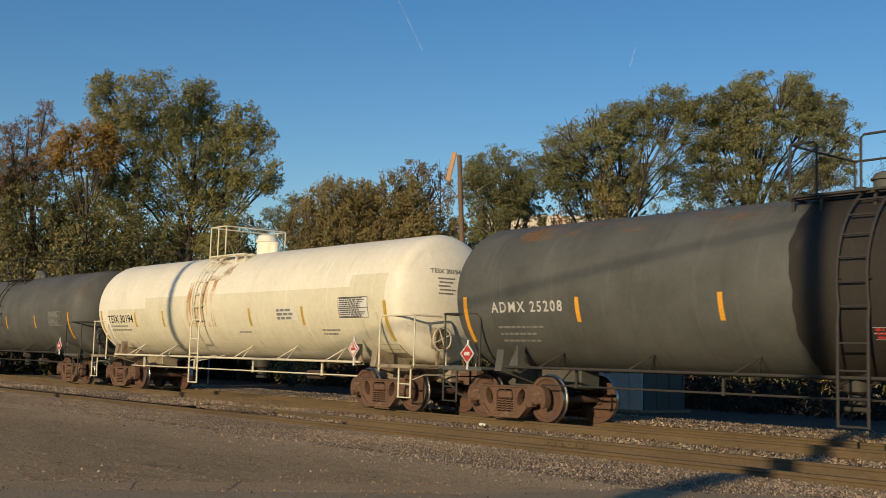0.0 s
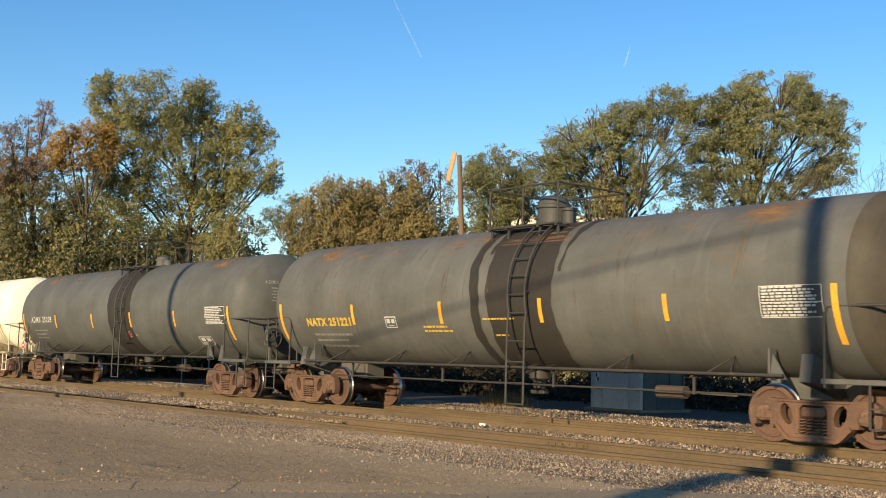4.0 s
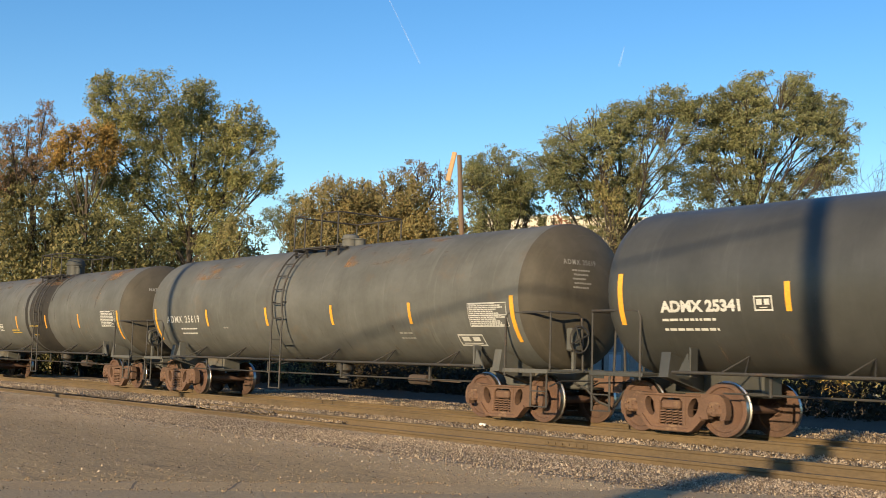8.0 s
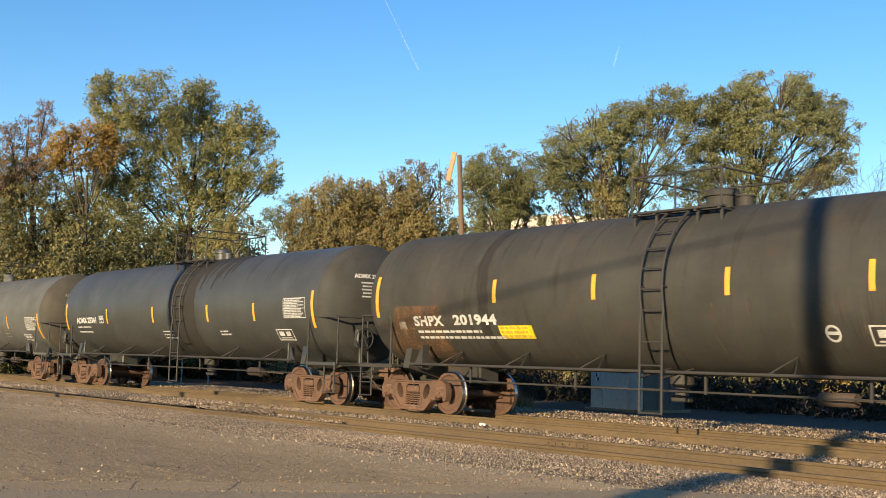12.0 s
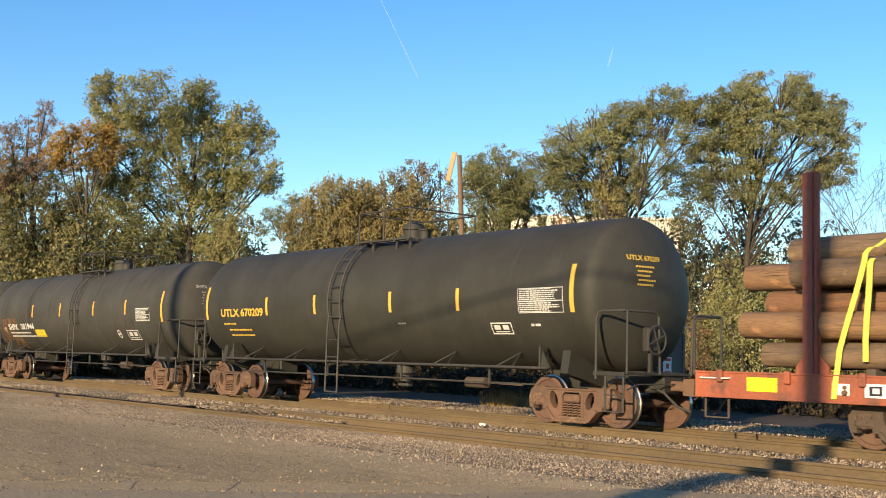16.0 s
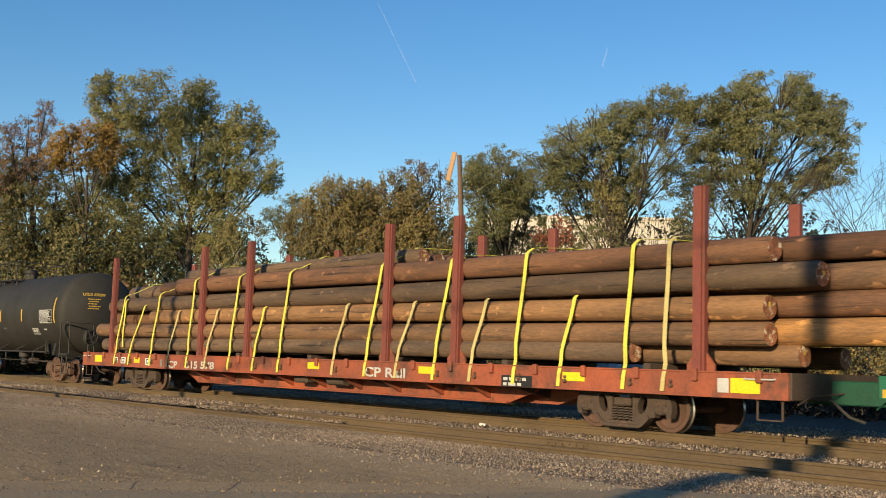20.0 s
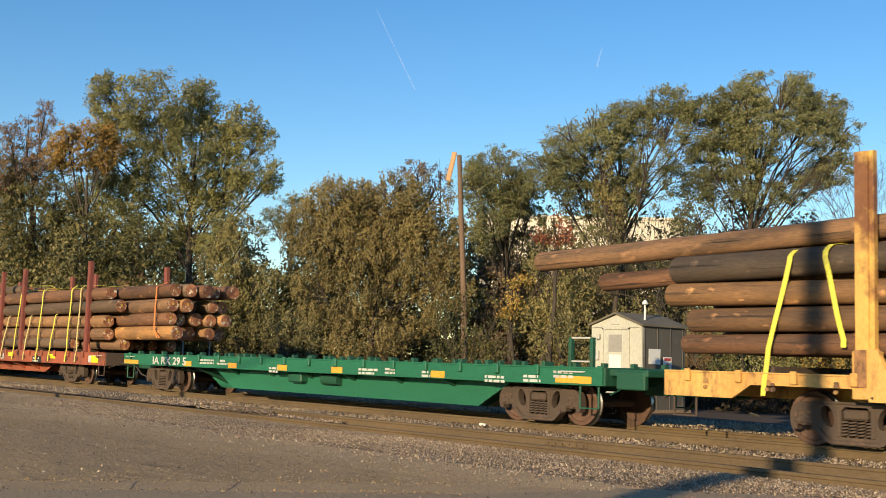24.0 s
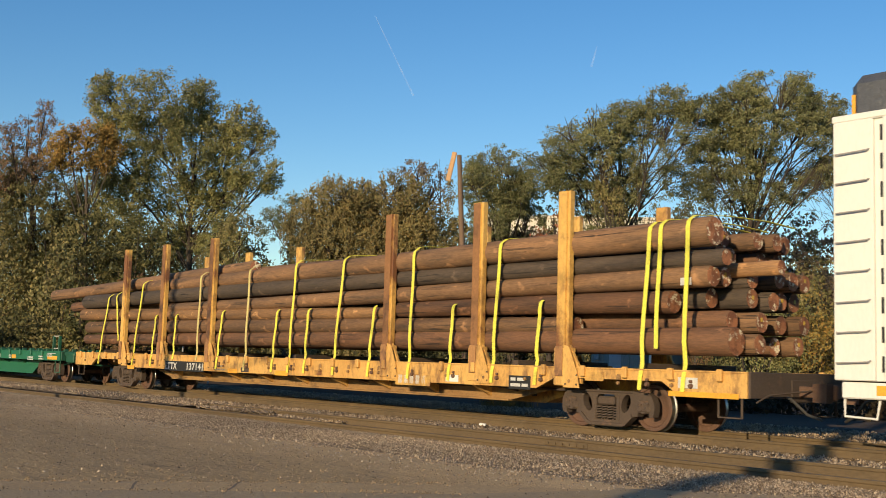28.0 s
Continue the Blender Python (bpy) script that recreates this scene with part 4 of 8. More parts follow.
def tank_car(spec):
    trk, r, zc = spec["trk"], spec.get("r", 1.49), spec.get("zc", 2.50)
    left, right = trk + spec.get("over", (0.88, 0.74))[0] + 0.06, trk + spec.get("over", (0.88, 0.74))[1] + 0.06
    half, reach = right, trk + 2.08
    paint, rail_mat = M[spec["paint"]], M[spec.get("rail", "iron")]
    car = thing("tank_car", spec["label"], "tank car", "tank cars of the train")
    shell = tank_shell(left, right, r, zc, paint)
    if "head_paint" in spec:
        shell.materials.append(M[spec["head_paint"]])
        # faces beyond the right end of the shell take the darker head paint
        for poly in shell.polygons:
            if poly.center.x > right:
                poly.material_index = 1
    part("tank", shell, None, car)
    weld_bands(car, half, r, zc, paint, [-left + 0.02, -left * 0.5, 0.0, right * 0.5, right - 0.02])
    lx, zt = spec["ladder"], zc + r
    ladder(car, lx, 0.48, r, zc, rail_mat, zt - 0.05)
    top_gear(car, spec.get("gear_x", lx), zt, rail_mat, M[spec.get("dome", spec["paint"])], STYLE[spec.get("style", "low")])
    for e in (-1, 1):
        tank_end(car, e, half, r, zc, trk, reach, M[spec.get("frame", spec["paint"])], rail_mat, e > 0, spec.get("start", 0.35))
        truck(car, "tank", e * trk)
    # running rails along both sides, with their little A-shaped stays and the pipes below
    for sg in (-1, 1):
        part("side_rail", Build().tube([(-trk + 0.3, sg * 1.43, 1.06), (trk - 0.3, sg * 1.43, 1.06)], 0.028, 8), rail_mat, car)
        n = 6
        for i in range(n):
            x = -trk + 1.5 + (2 * trk - 3.0) * i / (n - 1)
            if sg < 0 and abs(x - lx) < 0.55:
                continue
            b = Build().tube([(x - 0.24, sg * 1.43, 1.06), (x, sg * (math.sqrt(r * r - 1.15 ** 2) + 0.02), zc - 1.15), (x + 0.24, sg * 1.43, 1.06)], 0.017, 6)
            part("rail_stay", b, rail_mat, car)
    pp = Build().tube([(-trk + 1.2, -1.25, 0.74), (trk - 1.2, -1.25, 0.74)], 0.015, 6)
    pp.tube([(-trk + 1.1, -0.5, 0.72), (trk - 1.1, -0.5, 0.72)], 0.022, 6)
    part("brake_pipe", pp, rail_mat, car)
    for i in range(4):
        x = -trk + 2.1 + (2 * trk - 4.2) * i / 3
        part("pipe_hanger", Build().box(x - 0.022, x + 0.022, -1.28, -1.23, 0.70, 1.06, 0.006), rail_mat, car)
    part("outlet_valve", Build().lathe([(0.09, 0.60), (0.13, 0.64), (0.13, 0.78), (0.22, 0.84), (0.22, 1.05)], 16, "Z", (0.0, 0, 0)).box(-0.2, 0.2, -0.08, 0.08, 0.52, 0.62, 0.02), M["iron"], car)
    part("brake_cylinder", Build().tube([(trk - 3.1, -0.95, 0.72), (trk - 2.5, -0.95, 0.72)], 0.11, 12).tube([(trk - 2.5, -0.95, 0.72), (trk - 1.5, -0.9, 0.70)], 0.016, 6), M["rust_dark"], car)
    # marks on the shell
    def on_tank(name, me, mat, label="", lift=0.006):
        me.materials.clear()
        me.materials.append(mat)
        return part(name, wrap(me, r, zc, lift), None, car, label)
    for x in spec.get("strips", (-4.72, -1.55, 1.42, 4.42)):
        on_tank("reflector", patch([(x - 0.05, x + 0.05, *spec.get("sz", (1.92, 2.38)))], M["reflector"]), M[spec.get("strip_mat", "reflector")], "upright yellow reflective strip", 0.008)
    for e in (-1, 1):
        x = right - 0.19 if e > 0 else -left + 0.12
        on_tank("reflector", patch([(x - 0.055, x + 0.055, *spec.get("ez", (1.55, 2.45)))], M["reflector"]), M[spec.get("strip_mat", "reflector")], "tall yellow reflective strip at the tank's end", 0.008)
    for text, x, z, w, h, mat in spec.get("text", ()):
        on_tank("lettering", stretch(lettering(text, 0.3, M[mat], *spec.get("type", (0.010, 1.0))), x, z, w, h), M[mat], lift=0.009)
    for x, z, w, lines, h, gap, mat in spec.get("bars", ()):
        on_tank("small_print", patch(bars(x, z, w, lines, 0.68 * h, gap + 0.32 * h, int(100 * x) + lines), M[mat]), M[mat], lift=0.009)
    for x0, x1, z0, z1, mat, lines, ink in spec.get("panels", ()):
        if mat:
            on_tank("data_panel", patch([(x0, x1, z0, z1)], M[mat]), M[mat], "stencilled data panel", 0.005)
        if lines > 5:
            t, zm = 0.014, z0 + 0.46 * (z1 - z0)
            rules = [(x0, x1, z1 - t, z1), (x0, x1, z0, z0 + t), (x0, x0 + t, z0, z1), (x1 - t, x1, z0, z1), (x0, x1, zm, zm + t)]
            on_tank("panel_rule", patch(rules, M[ink]), M[ink], lift=0.0095)
        if lines:
            lines = int(lines * 1.5)
            h = (z1 - z0) / (lines * 1.6)
            on_tank("small_print", patch(bars(x0 + 0.04, z1 - 0.4 * h, x1 - x0 - 0.1, lines, h, 0.55 * h, int(77 * x0)), M[ink]), M[ink], lift=0.009)
    for x0, x1, z0, z1 in spec.get("frames", ()):
        t = 0.025
        on_tank("stencil_frame", patch([(x0, x1, z0, z0 + t), (x0, x1, z1 - t, z1), (x0, x0 + t, z0, z1), (x1 - t, x1, z0, z1), (x0 + 0.14 * (x1 - x0), x0 + 0.44 * (x1 - x0), z0 + 0.4 * (z1 - z0), z0 + 0.78 * (z1 - z0)), (x0 + 0.56 * (x1 - x0), x0 + 0.84 * (x1 - x0), z0 + 0.4 * (z1 - z0), z0 + 0.78 * (z1 - z0)), (x0 + 0.1, x1 - 0.1, z0 + 0.18 * (z1 - z0), z0 + 0.26 * (z1 - z0))], M["marking_white"]), M["marking_white"], lift=0.009)
    for x, z, q in spec.get("rings", ()):
        rb = Build()
        for i in range(20):
            a, c = 2 * math.pi * i / 20, 2 * math.pi * (i + 1) / 20
            rb.add([(x + k * math.cos(t), 0, z + k * math.sin(t)) for k, t in ((q * 0.72, a), (q, a), (q, c), (q * 0.72, c))], [(0, 1, 2, 3)])
        rb.add([(x - q * 0.7, 0, z - 0.02), (x + q * 0.7, 0, z - 0.02), (x + q * 0.7, 0, z + 0.03), (x - q * 0.7, 0, z + 0.03)], [(0, 1, 2, 3)])
        on_tank("ring_mark", rb.mesh("ring_mark", M["marking_white"], 0), M["marking_white"], "white ring mark with a bar", 0.009)
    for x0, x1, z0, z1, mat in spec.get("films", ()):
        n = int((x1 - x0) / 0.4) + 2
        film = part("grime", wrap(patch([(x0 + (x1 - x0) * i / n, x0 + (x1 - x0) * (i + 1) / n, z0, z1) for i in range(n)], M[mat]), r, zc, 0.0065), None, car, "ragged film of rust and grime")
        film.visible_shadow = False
    for x0, x1, z0, z1, mat in spec.get("patches", ()):
        on_tank("paint_patch", patch([(x0 + (x1 - x0) * i / 8, x0 + (x1 - x0) * (i + 1) / 8, z0, z1) for i in range(8)], M[mat]), M[mat], "aged patch where the paint differs", 0.0045)
    # the number again on the trailing head
    ink = M[spec.get("head_ink", "marking_dim")]
    if spec["text"]:
        me = stretch(lettering(" ".join(q[0] for q in spec["text"]), 0.3, ink, *spec.get("type", (0.010, 1.0))), -0.74, 3.10, 0.80, 0.105)
        co = np.empty(len(me.vertices) * 3)
        me.vertices.foreach_get("co", co)
        me.vertices.foreach_set("co", [v for x, _, z in co.reshape(-1, 3) for v in (half + head_bulge(math.hypot(x, z - zc), r) + 0.012, x, z)])
        me.update()
        part("lettering", me, None, car)
    rects = [(-0.58 + 0.03 * (i % 2), -0.12 - 0.07 * (i % 3), 2.97 - 0.085 * i, 3.005 - 0.085 * i) for i in range(5)]
    for y0, y1, z0, z1 in rects:
        hb, n = Build(), 7
        for i in range(n):
            ya, yb = y0 + (y1 - y0) * (i + 0.08) / n, y0 + (y1 - y0) * (i + 0.86) / n
            hb.add([(half + head_bulge(math.hypot(y, z - zc), r) + 0.012, y, z) for y, z in ((ya, z0), (yb, z0), (yb, z1), (ya, z1))], [(0, 1, 2, 3)])
        part("small_print", hb, ink, car, smooth=0)
    for x, z, y in spec.get("placards", ()):
        ph = part("placard_holder", Build().tube([(x, y + 0.02, 0.98), (x, y + 0.02, z + 0.28)], 0.025, 6).box(x - 0.15, x + 0.15, y, y + 0.02, z - 0.15, z + 0.15, m=pose(x, 0, z, 0, 45, 0) @ pose(-x, 0, -z)), M["placard"], car, "white diamond placard board")
        part("placard_face", Build().box(x - 0.125, x + 0.125, y - 0.004, y, z - 0.125, z + 0.125, m=pose(x, 0, z, 0, 45, 0) @ pose(-x, 0, -z)), M["placard_red"], ph, "red hazard diamond")
        if spec["paint"] == "cream_paint":
            part("placard_panel", Build().box(x - 0.105, x + 0.105, y - 0.007, y - 0.004, z - 0.105, z + 0.105, m=pose(x, 0, z, 0, 45, 0) @ pose(-x, 0, -z)), M["placard"], ph, "white panel in the diamond")
            part("placard_figure", Build().box(x - 0.03, x + 0.03, y - 0.01, y - 0.007, z + 0.04, z + 0.1).box(x - 0.09, x + 0.09, y - 0.01, y - 0.007, z - 0.035, z + 0.03), M["placard_red"], ph)
            continue
        part("placard_band", Build().box(x - 0.08, x + 0.08, y - 0.008, y - 0.004, z - 0.035, z + 0.035), M["placard"], ph)
    for k, (x0, x1, low) in enumerate(spec.get("spills", ())):
        # a dried spill runs down from the crown; low is its foot, as a share of the radius over the axis
        rng, b = random.Random(40 + k), Build()
        m, a0, a1 = 40, math.asin(low), math.asin(0.992)
        ph = [rng.uniform(0, 6) for _ in range(4)]
        tip = min(1.0, (x1 - x0) / 0.5) if low > -0.7 else 1.0
        for j in range(m + 1):
            q = j / m
            a = a1 + (a0 - a1) * q
            thin = 1.0 if low < -0.7 else (1 - q ** 1.6 * (0.55 + 0.4 * tip))
            mid, w = (x0 + x1) / 2 + 0.05 * math.sin(2.3 * a + ph[0]), (x1 - x0) / 2 * thin
            wl, wr_ = w + 0.025 * math.sin(7 * a + ph[1]) + 0.015 * math.sin(19 * a + ph[2]), w + 0.03 * math.sin(6 * a + ph[3]) + 0.015 * math.sin(23 * a + ph[0])
            for x in (mid - wl, mid + wr_):
                b.v.append((x, -(r + 0.0055) * math.cos(a), zc + (r + 0.0055) * math.sin(a)))
            if j:
                b.f.append((2 * j - 2, 2 * j - 1, 2 * j + 1, 2 * j))
        part("spill_stain", b, M["tar_stain"], car, "dark dried spill below the manway", smooth=60)
    TRAIN.append((car, spec["at"]))
    return car


TANKS = [
    dict(at=-45.95, trk=7.0, paint="grey_paint", ladder=0.7, style="low", placards=[(7.0, 1.30, -1.48)], label="dull grey tank car with yellow strips on rusty trucks",
         text=[], panels=[(5.76, 6.88, 2.0, 2.5, None, 8, "marking_dim")], bars=[(-7.0, 2.2, 1.6, 3, 0.07, 0.06, "marking_dim")]),
    dict(at=-27.7, trk=6.98, type=(0.005, 1.0), zc=2.55, paint="cream_paint", ladder=-1.05, gear_x=-0.55, style="short", rail="aged_cream", frame="rust_cream", dome="cream_paint", strip_mat="marking_yellow",
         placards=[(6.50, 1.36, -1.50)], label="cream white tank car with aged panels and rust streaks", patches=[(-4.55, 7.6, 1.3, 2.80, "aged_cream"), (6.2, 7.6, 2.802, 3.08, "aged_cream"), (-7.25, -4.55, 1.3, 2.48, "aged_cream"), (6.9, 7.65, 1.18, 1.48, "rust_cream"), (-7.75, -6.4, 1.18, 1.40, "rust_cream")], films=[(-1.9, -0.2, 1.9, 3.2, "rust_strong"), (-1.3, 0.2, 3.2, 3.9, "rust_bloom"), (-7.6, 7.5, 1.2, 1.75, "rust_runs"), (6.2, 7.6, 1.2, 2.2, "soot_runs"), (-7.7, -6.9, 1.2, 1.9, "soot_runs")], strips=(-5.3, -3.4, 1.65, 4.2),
         text=[("TEIX 30194", -7.32, 2.06, 1.85, 0.24, "marking_black")],
         bars=[(-7.2, 1.98, 1.6, 2, 0.06, 0.06, "marking_dim"), (0.9, 1.78, 0.9, 1, 0.05, 0.05, "marking_dim"), (4.9, 1.82, 0.8, 2, 0.06, 0.03, "marking_dim")],
         panels=[(5.79, 6.96, 2.08, 2.56, "white_paint", 7, "marking_black"), (2.98, 3.87, 2.05, 2.36, "white_paint", 2, "marking_dim")]),
    dict(at=-9.53, trk=7.0, type=(0.006, 1.3),  paint="dark_grey_paint", ladder=0.85, gear_x=0.4, style="low", spills=[(-0.28, 1.42, -0.95)], placards=[(-7.75, 1.30, -1.46)], label="dull dark grey tank car with white number and yellow strips",
         text=[("ADMX 25208", -7.05, 2.12, 1.95, 0.21, "marking_white")],
         bars=[(-6.95, 1.86, 1.3, 3, 0.06, 0.07, "marking_dim"), (1.5, 1.7, 0.2, 1, 0.06, 0.05, "marking_dim")],
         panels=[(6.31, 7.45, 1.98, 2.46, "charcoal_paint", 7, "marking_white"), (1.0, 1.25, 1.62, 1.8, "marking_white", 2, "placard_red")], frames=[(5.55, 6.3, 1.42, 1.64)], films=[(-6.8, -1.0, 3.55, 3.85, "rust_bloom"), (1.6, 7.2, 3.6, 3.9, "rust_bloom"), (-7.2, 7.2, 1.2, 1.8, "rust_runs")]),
    dict(at=8.62, trk=6.99, type=(0.016, 1.1), paint="grey_paint", head_paint="head_dark_brown", ladder=0.92, gear_x=0.4, style="drum", spills=[(-0.62, -0.36, -0.95), (-0.12, 1.72, -0.95), (1.86, 2.06, 0.25), (-0.32, -0.2, 0.55)], label="brownish grey tank car with yellow number and a black spill stain",
         text=[("NATX 251221", -6.69, 1.89, 1.84, 0.20, "marking_yellow")], dome="charcoal_paint",
         bars=[(-6.5, 1.72, 1.6, 3, 0.07, 0.06, "marking_dim"), (-2.2, 1.88, 1.0, 2, 0.06, 0.03, "marking_yellow"), (-0.25, 2.02, 1.0, 1, 0.05, 0.05, "marking_yellow"), (0.0, 1.7, 0.5, 1, 0.05, 0.05, "marking_yellow")],
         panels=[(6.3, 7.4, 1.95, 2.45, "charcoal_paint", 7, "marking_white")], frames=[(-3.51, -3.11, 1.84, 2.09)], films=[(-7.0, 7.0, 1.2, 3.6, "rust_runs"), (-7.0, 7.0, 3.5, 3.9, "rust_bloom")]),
    dict(at=26.87, trk=7.05, type=(0.004, 1.3), paint="grey_paint", head_paint="head_dark_brown", ladder=-0.78, gear_x=-0.1, style="low", label="weathered light grey tank car with white data panel",
         text=[("ADMX 25619", -7.16, 2.03, 2.0, 0.2, "marking_white")],
         bars=[(-6.4, 1.88, 1.1, 2, 0.06, 0.07, "marking_white"), (-3.9, 1.9, 0.3, 1, 0.06, 0.05, "marking_dim"), (3.9, 1.75, 0.5, 2, 0.06, 0.05, "marking_dim")],
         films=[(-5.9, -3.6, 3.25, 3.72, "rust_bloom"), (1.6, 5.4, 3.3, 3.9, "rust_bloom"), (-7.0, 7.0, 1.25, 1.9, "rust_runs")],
         panels=[(6.35, 7.5, 1.85, 2.33, None, 8, "marking_white")], frames=[(5.82, 6.6, 1.47, 1.70)]),
    dict(at=45.15, trk=7.0, type=(0.014, 1.0), head_ink="marking_white", paint="gloss_charcoal", head_paint="head_dark_grey", ladder=0.68, gear_x=0.2, style="low", spills=[(-0.08, 1.5, -0.95), (1.45, 1.95, 0.30), (1.9, 2.12, 0.42), (2.15, 2.5, 0.30), (2.5, 2.68, 0.52), (2.75, 2.95, 0.45), (2.95, 3.1, 0.62)], strips=(-4.46, -1.12, 2.3, 4.83), label="dark charcoal tank car with bright white number",
         text=[("ADMX 25341", -6.96, 2.06, 1.62, 0.2, "marking_white")], sz=(2.05, 2.51), ez=(1.86, 2.76),
         bars=[(-6.95, 1.96, 1.3, 2, 0.06, 0.1, "marking_white"), (-0.66, 1.80, 0.85, 3, 0.05, 0.04, "marking_white"), (2.82, 1.8, 0.6, 2, 0.06, 0.02, "marking_white")],
         panels=[(6.29, 7.3, 2.1, 2.6, None, 8, "marking_white")], frames=[(5.75, 6.5, 1.55, 1.83), (-5.08, -4.74, 2.06, 2.30)], films=[(2.3, 7.0, 3.0, 3.9, "soot_runs"), (-7.0, 7.0, 1.2, 1.7, "rust_runs")]),
    dict(at=62.8, trk=6.5, type=(0.013, 1.05), over=(0.94, 0.72), paint="brown_black_paint", ladder=0.58, style="bare", strips=(-3.5, -0.85, 2.05, 4.55), label="brown-black tank car with white number and yellow notice",
         text=[("SHPX", -6.14, 1.87, 0.98, 0.22, "marking_white"), ("201944", -4.83, 1.88, 1.32, 0.22, "marking_white")], sz=(2.32, 2.78), ez=(2.07, 2.98),
         bars=[(-6.1, 1.78, 2.8, 2, 0.07, 0.05, "marking_white")],
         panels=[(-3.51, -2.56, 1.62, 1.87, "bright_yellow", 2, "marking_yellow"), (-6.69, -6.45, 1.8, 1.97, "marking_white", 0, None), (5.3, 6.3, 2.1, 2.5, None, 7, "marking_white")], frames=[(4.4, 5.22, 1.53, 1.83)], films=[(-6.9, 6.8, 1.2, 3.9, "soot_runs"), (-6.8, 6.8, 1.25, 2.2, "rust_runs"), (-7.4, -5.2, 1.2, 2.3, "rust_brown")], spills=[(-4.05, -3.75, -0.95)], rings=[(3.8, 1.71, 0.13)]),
    dict(at=79.9, trk=6.43, over=(0.80, 0.47), start=0.85, paint="black_paint", ladder=-0.77, gear_x=0.25, style="small", strips=(-4.0, -1.78, 1.24, 3.54), strip_mat="marking_yellow", head_ink="marking_yellow", sz=(2.18, 2.64), ez=(2.1, 3.0), label="clean black tank car with yellow lettering and white data panel",
         text=[("UTLX 670209", -6.38, 2.16, 2.2, 0.22, "marking_yellow")], 
         bars=[(-6.3, 2.0, 0.9, 1, 0.06, 0.06, "marking_yellow"), (-6.1, 1.84, 1.6, 2, 0.06, 0.08, "marking_yellow"), (5.6, 1.9, 0.3, 1, 0.07, 0.06, "marking_white"), (1.45, 1.95, 0.4, 1, 0.05, 0.05, "marking_dim")],
         panels=[(5.34, 6.55, 2.1, 2.58, None, 8, "marking_white")], frames=[(4.45, 5.05, 1.7, 1.93)]),
]
for spec in TANKS:
    tank_car(spec)


def stake_upright(car, x, y, top, w, mat, base_mat, foot):
    s = -1 if y < 0 else 1
    # one rolled section, its outer flange grooved near the back edge
    sec = [(-w / 2, 0.05), (w * 0.2, 0.05), (w * 0.22, 0.02), (w * 0.36, 0.02), (w * 0.38, 0.045), (w / 2, 0.045), (w / 2, -0.06), (w * 0.42, -0.075), (-w / 2 + 0.03, -0.075), (-w / 2, -0.05)]
    n = len(sec)
    b = Build().add([(x + p, y + s * q, z) for z in (0.95, top) for p, q in sec], [tuple(range(n)), tuple(reversed(range(n, 2 * n)))] + [(i, i + n, (i + 1) % n + n, (i + 1) % n) for i in range(n)])
    part("stake", b, mat, car, "upright steel stake")
    if foot == "gusset":
        s = 1 if y < 0 else -1
        part("stake_foot", Build().prism([(x - 0.28, 1.08), (x + 0.28, 1.08), (x + 0.28, 1.2), (x + 0.1, 1.42), (x - 0.1, 1.42), (x - 0.28, 1.2)], y + s * 0.02, y + s * 0.06), base_mat, car)
    else:
        s = 1 if y < 0 else -1
        part("stake_foot", Build().box(x - w / 2 - 0.06, x + w / 2 + 0.06, y - 0.06 * s, y + 0.1 * s, 0.75, 1.45, 0.015).prism([(x + w / 2, 0.8), (x + 0.45, 0.8), (x + 0.42, 1.05), (x + w / 2, 1.5)], y, y + s * 0.05), base_mat, car)


def log_mesh(x0, x1, r0, r1, seed, bark="log_bark"):
    rng = random.Random(seed)
    n, m = 14, 14
    rings = []
    ph = rng.uniform(0, 6)
    for i in range(m + 1):
        k = i / m
        rr = r0 + (r1 - r0) * k
        cy, cz = 0.025 * math.sin(3 * k + ph), 0.02 * math.sin(4 * k + 2 * ph)
        rings.append([(x0 + (x1 - x0) * k, cy + rr * (1 + 0.02 * math.sin(5 * a + ph + 3 * k)) * math.cos(a), cz + rr * (1 + 0.02 * math.sin(3 * a + ph)) * math.sin(a))
                      for a in (2 * math.pi * q / n for q in range(n))])
    # rounded-over ends
    first = [(rings[0][q][0] - 0.03, rings[0][q][1] * 0.93, rings[0][q][2] * 0.93) for q in range(n)]
    last = [(rings[-1][q][0] + 0.03, rings[-1][q][1] * 0.93, rings[-1][q][2] * 0.93) for q in range(n)]
    rings = [first] + rings + [last]
    b = Build()
    faces = [(i * n + k, (i + 1) * n + k, (i + 1) * n + (k + 1) % n, i * n + (k + 1) % n) for i in range(len(rings) - 1) for k in range(n)]
    faces += [tuple(range(n)), tuple(reversed(range((len(rings) - 1) * n, len(rings) * n)))]
    b.add([p for ring in rings for p in ring], faces)
    me = b.mesh("log", M[bark], 50)
    me.materials.append(M["log_end"])
    me.polygons[len(me.polygons) - 1].material_index = 1
    me.polygons[len(me.polygons) - 2].material_index = 1
    return me


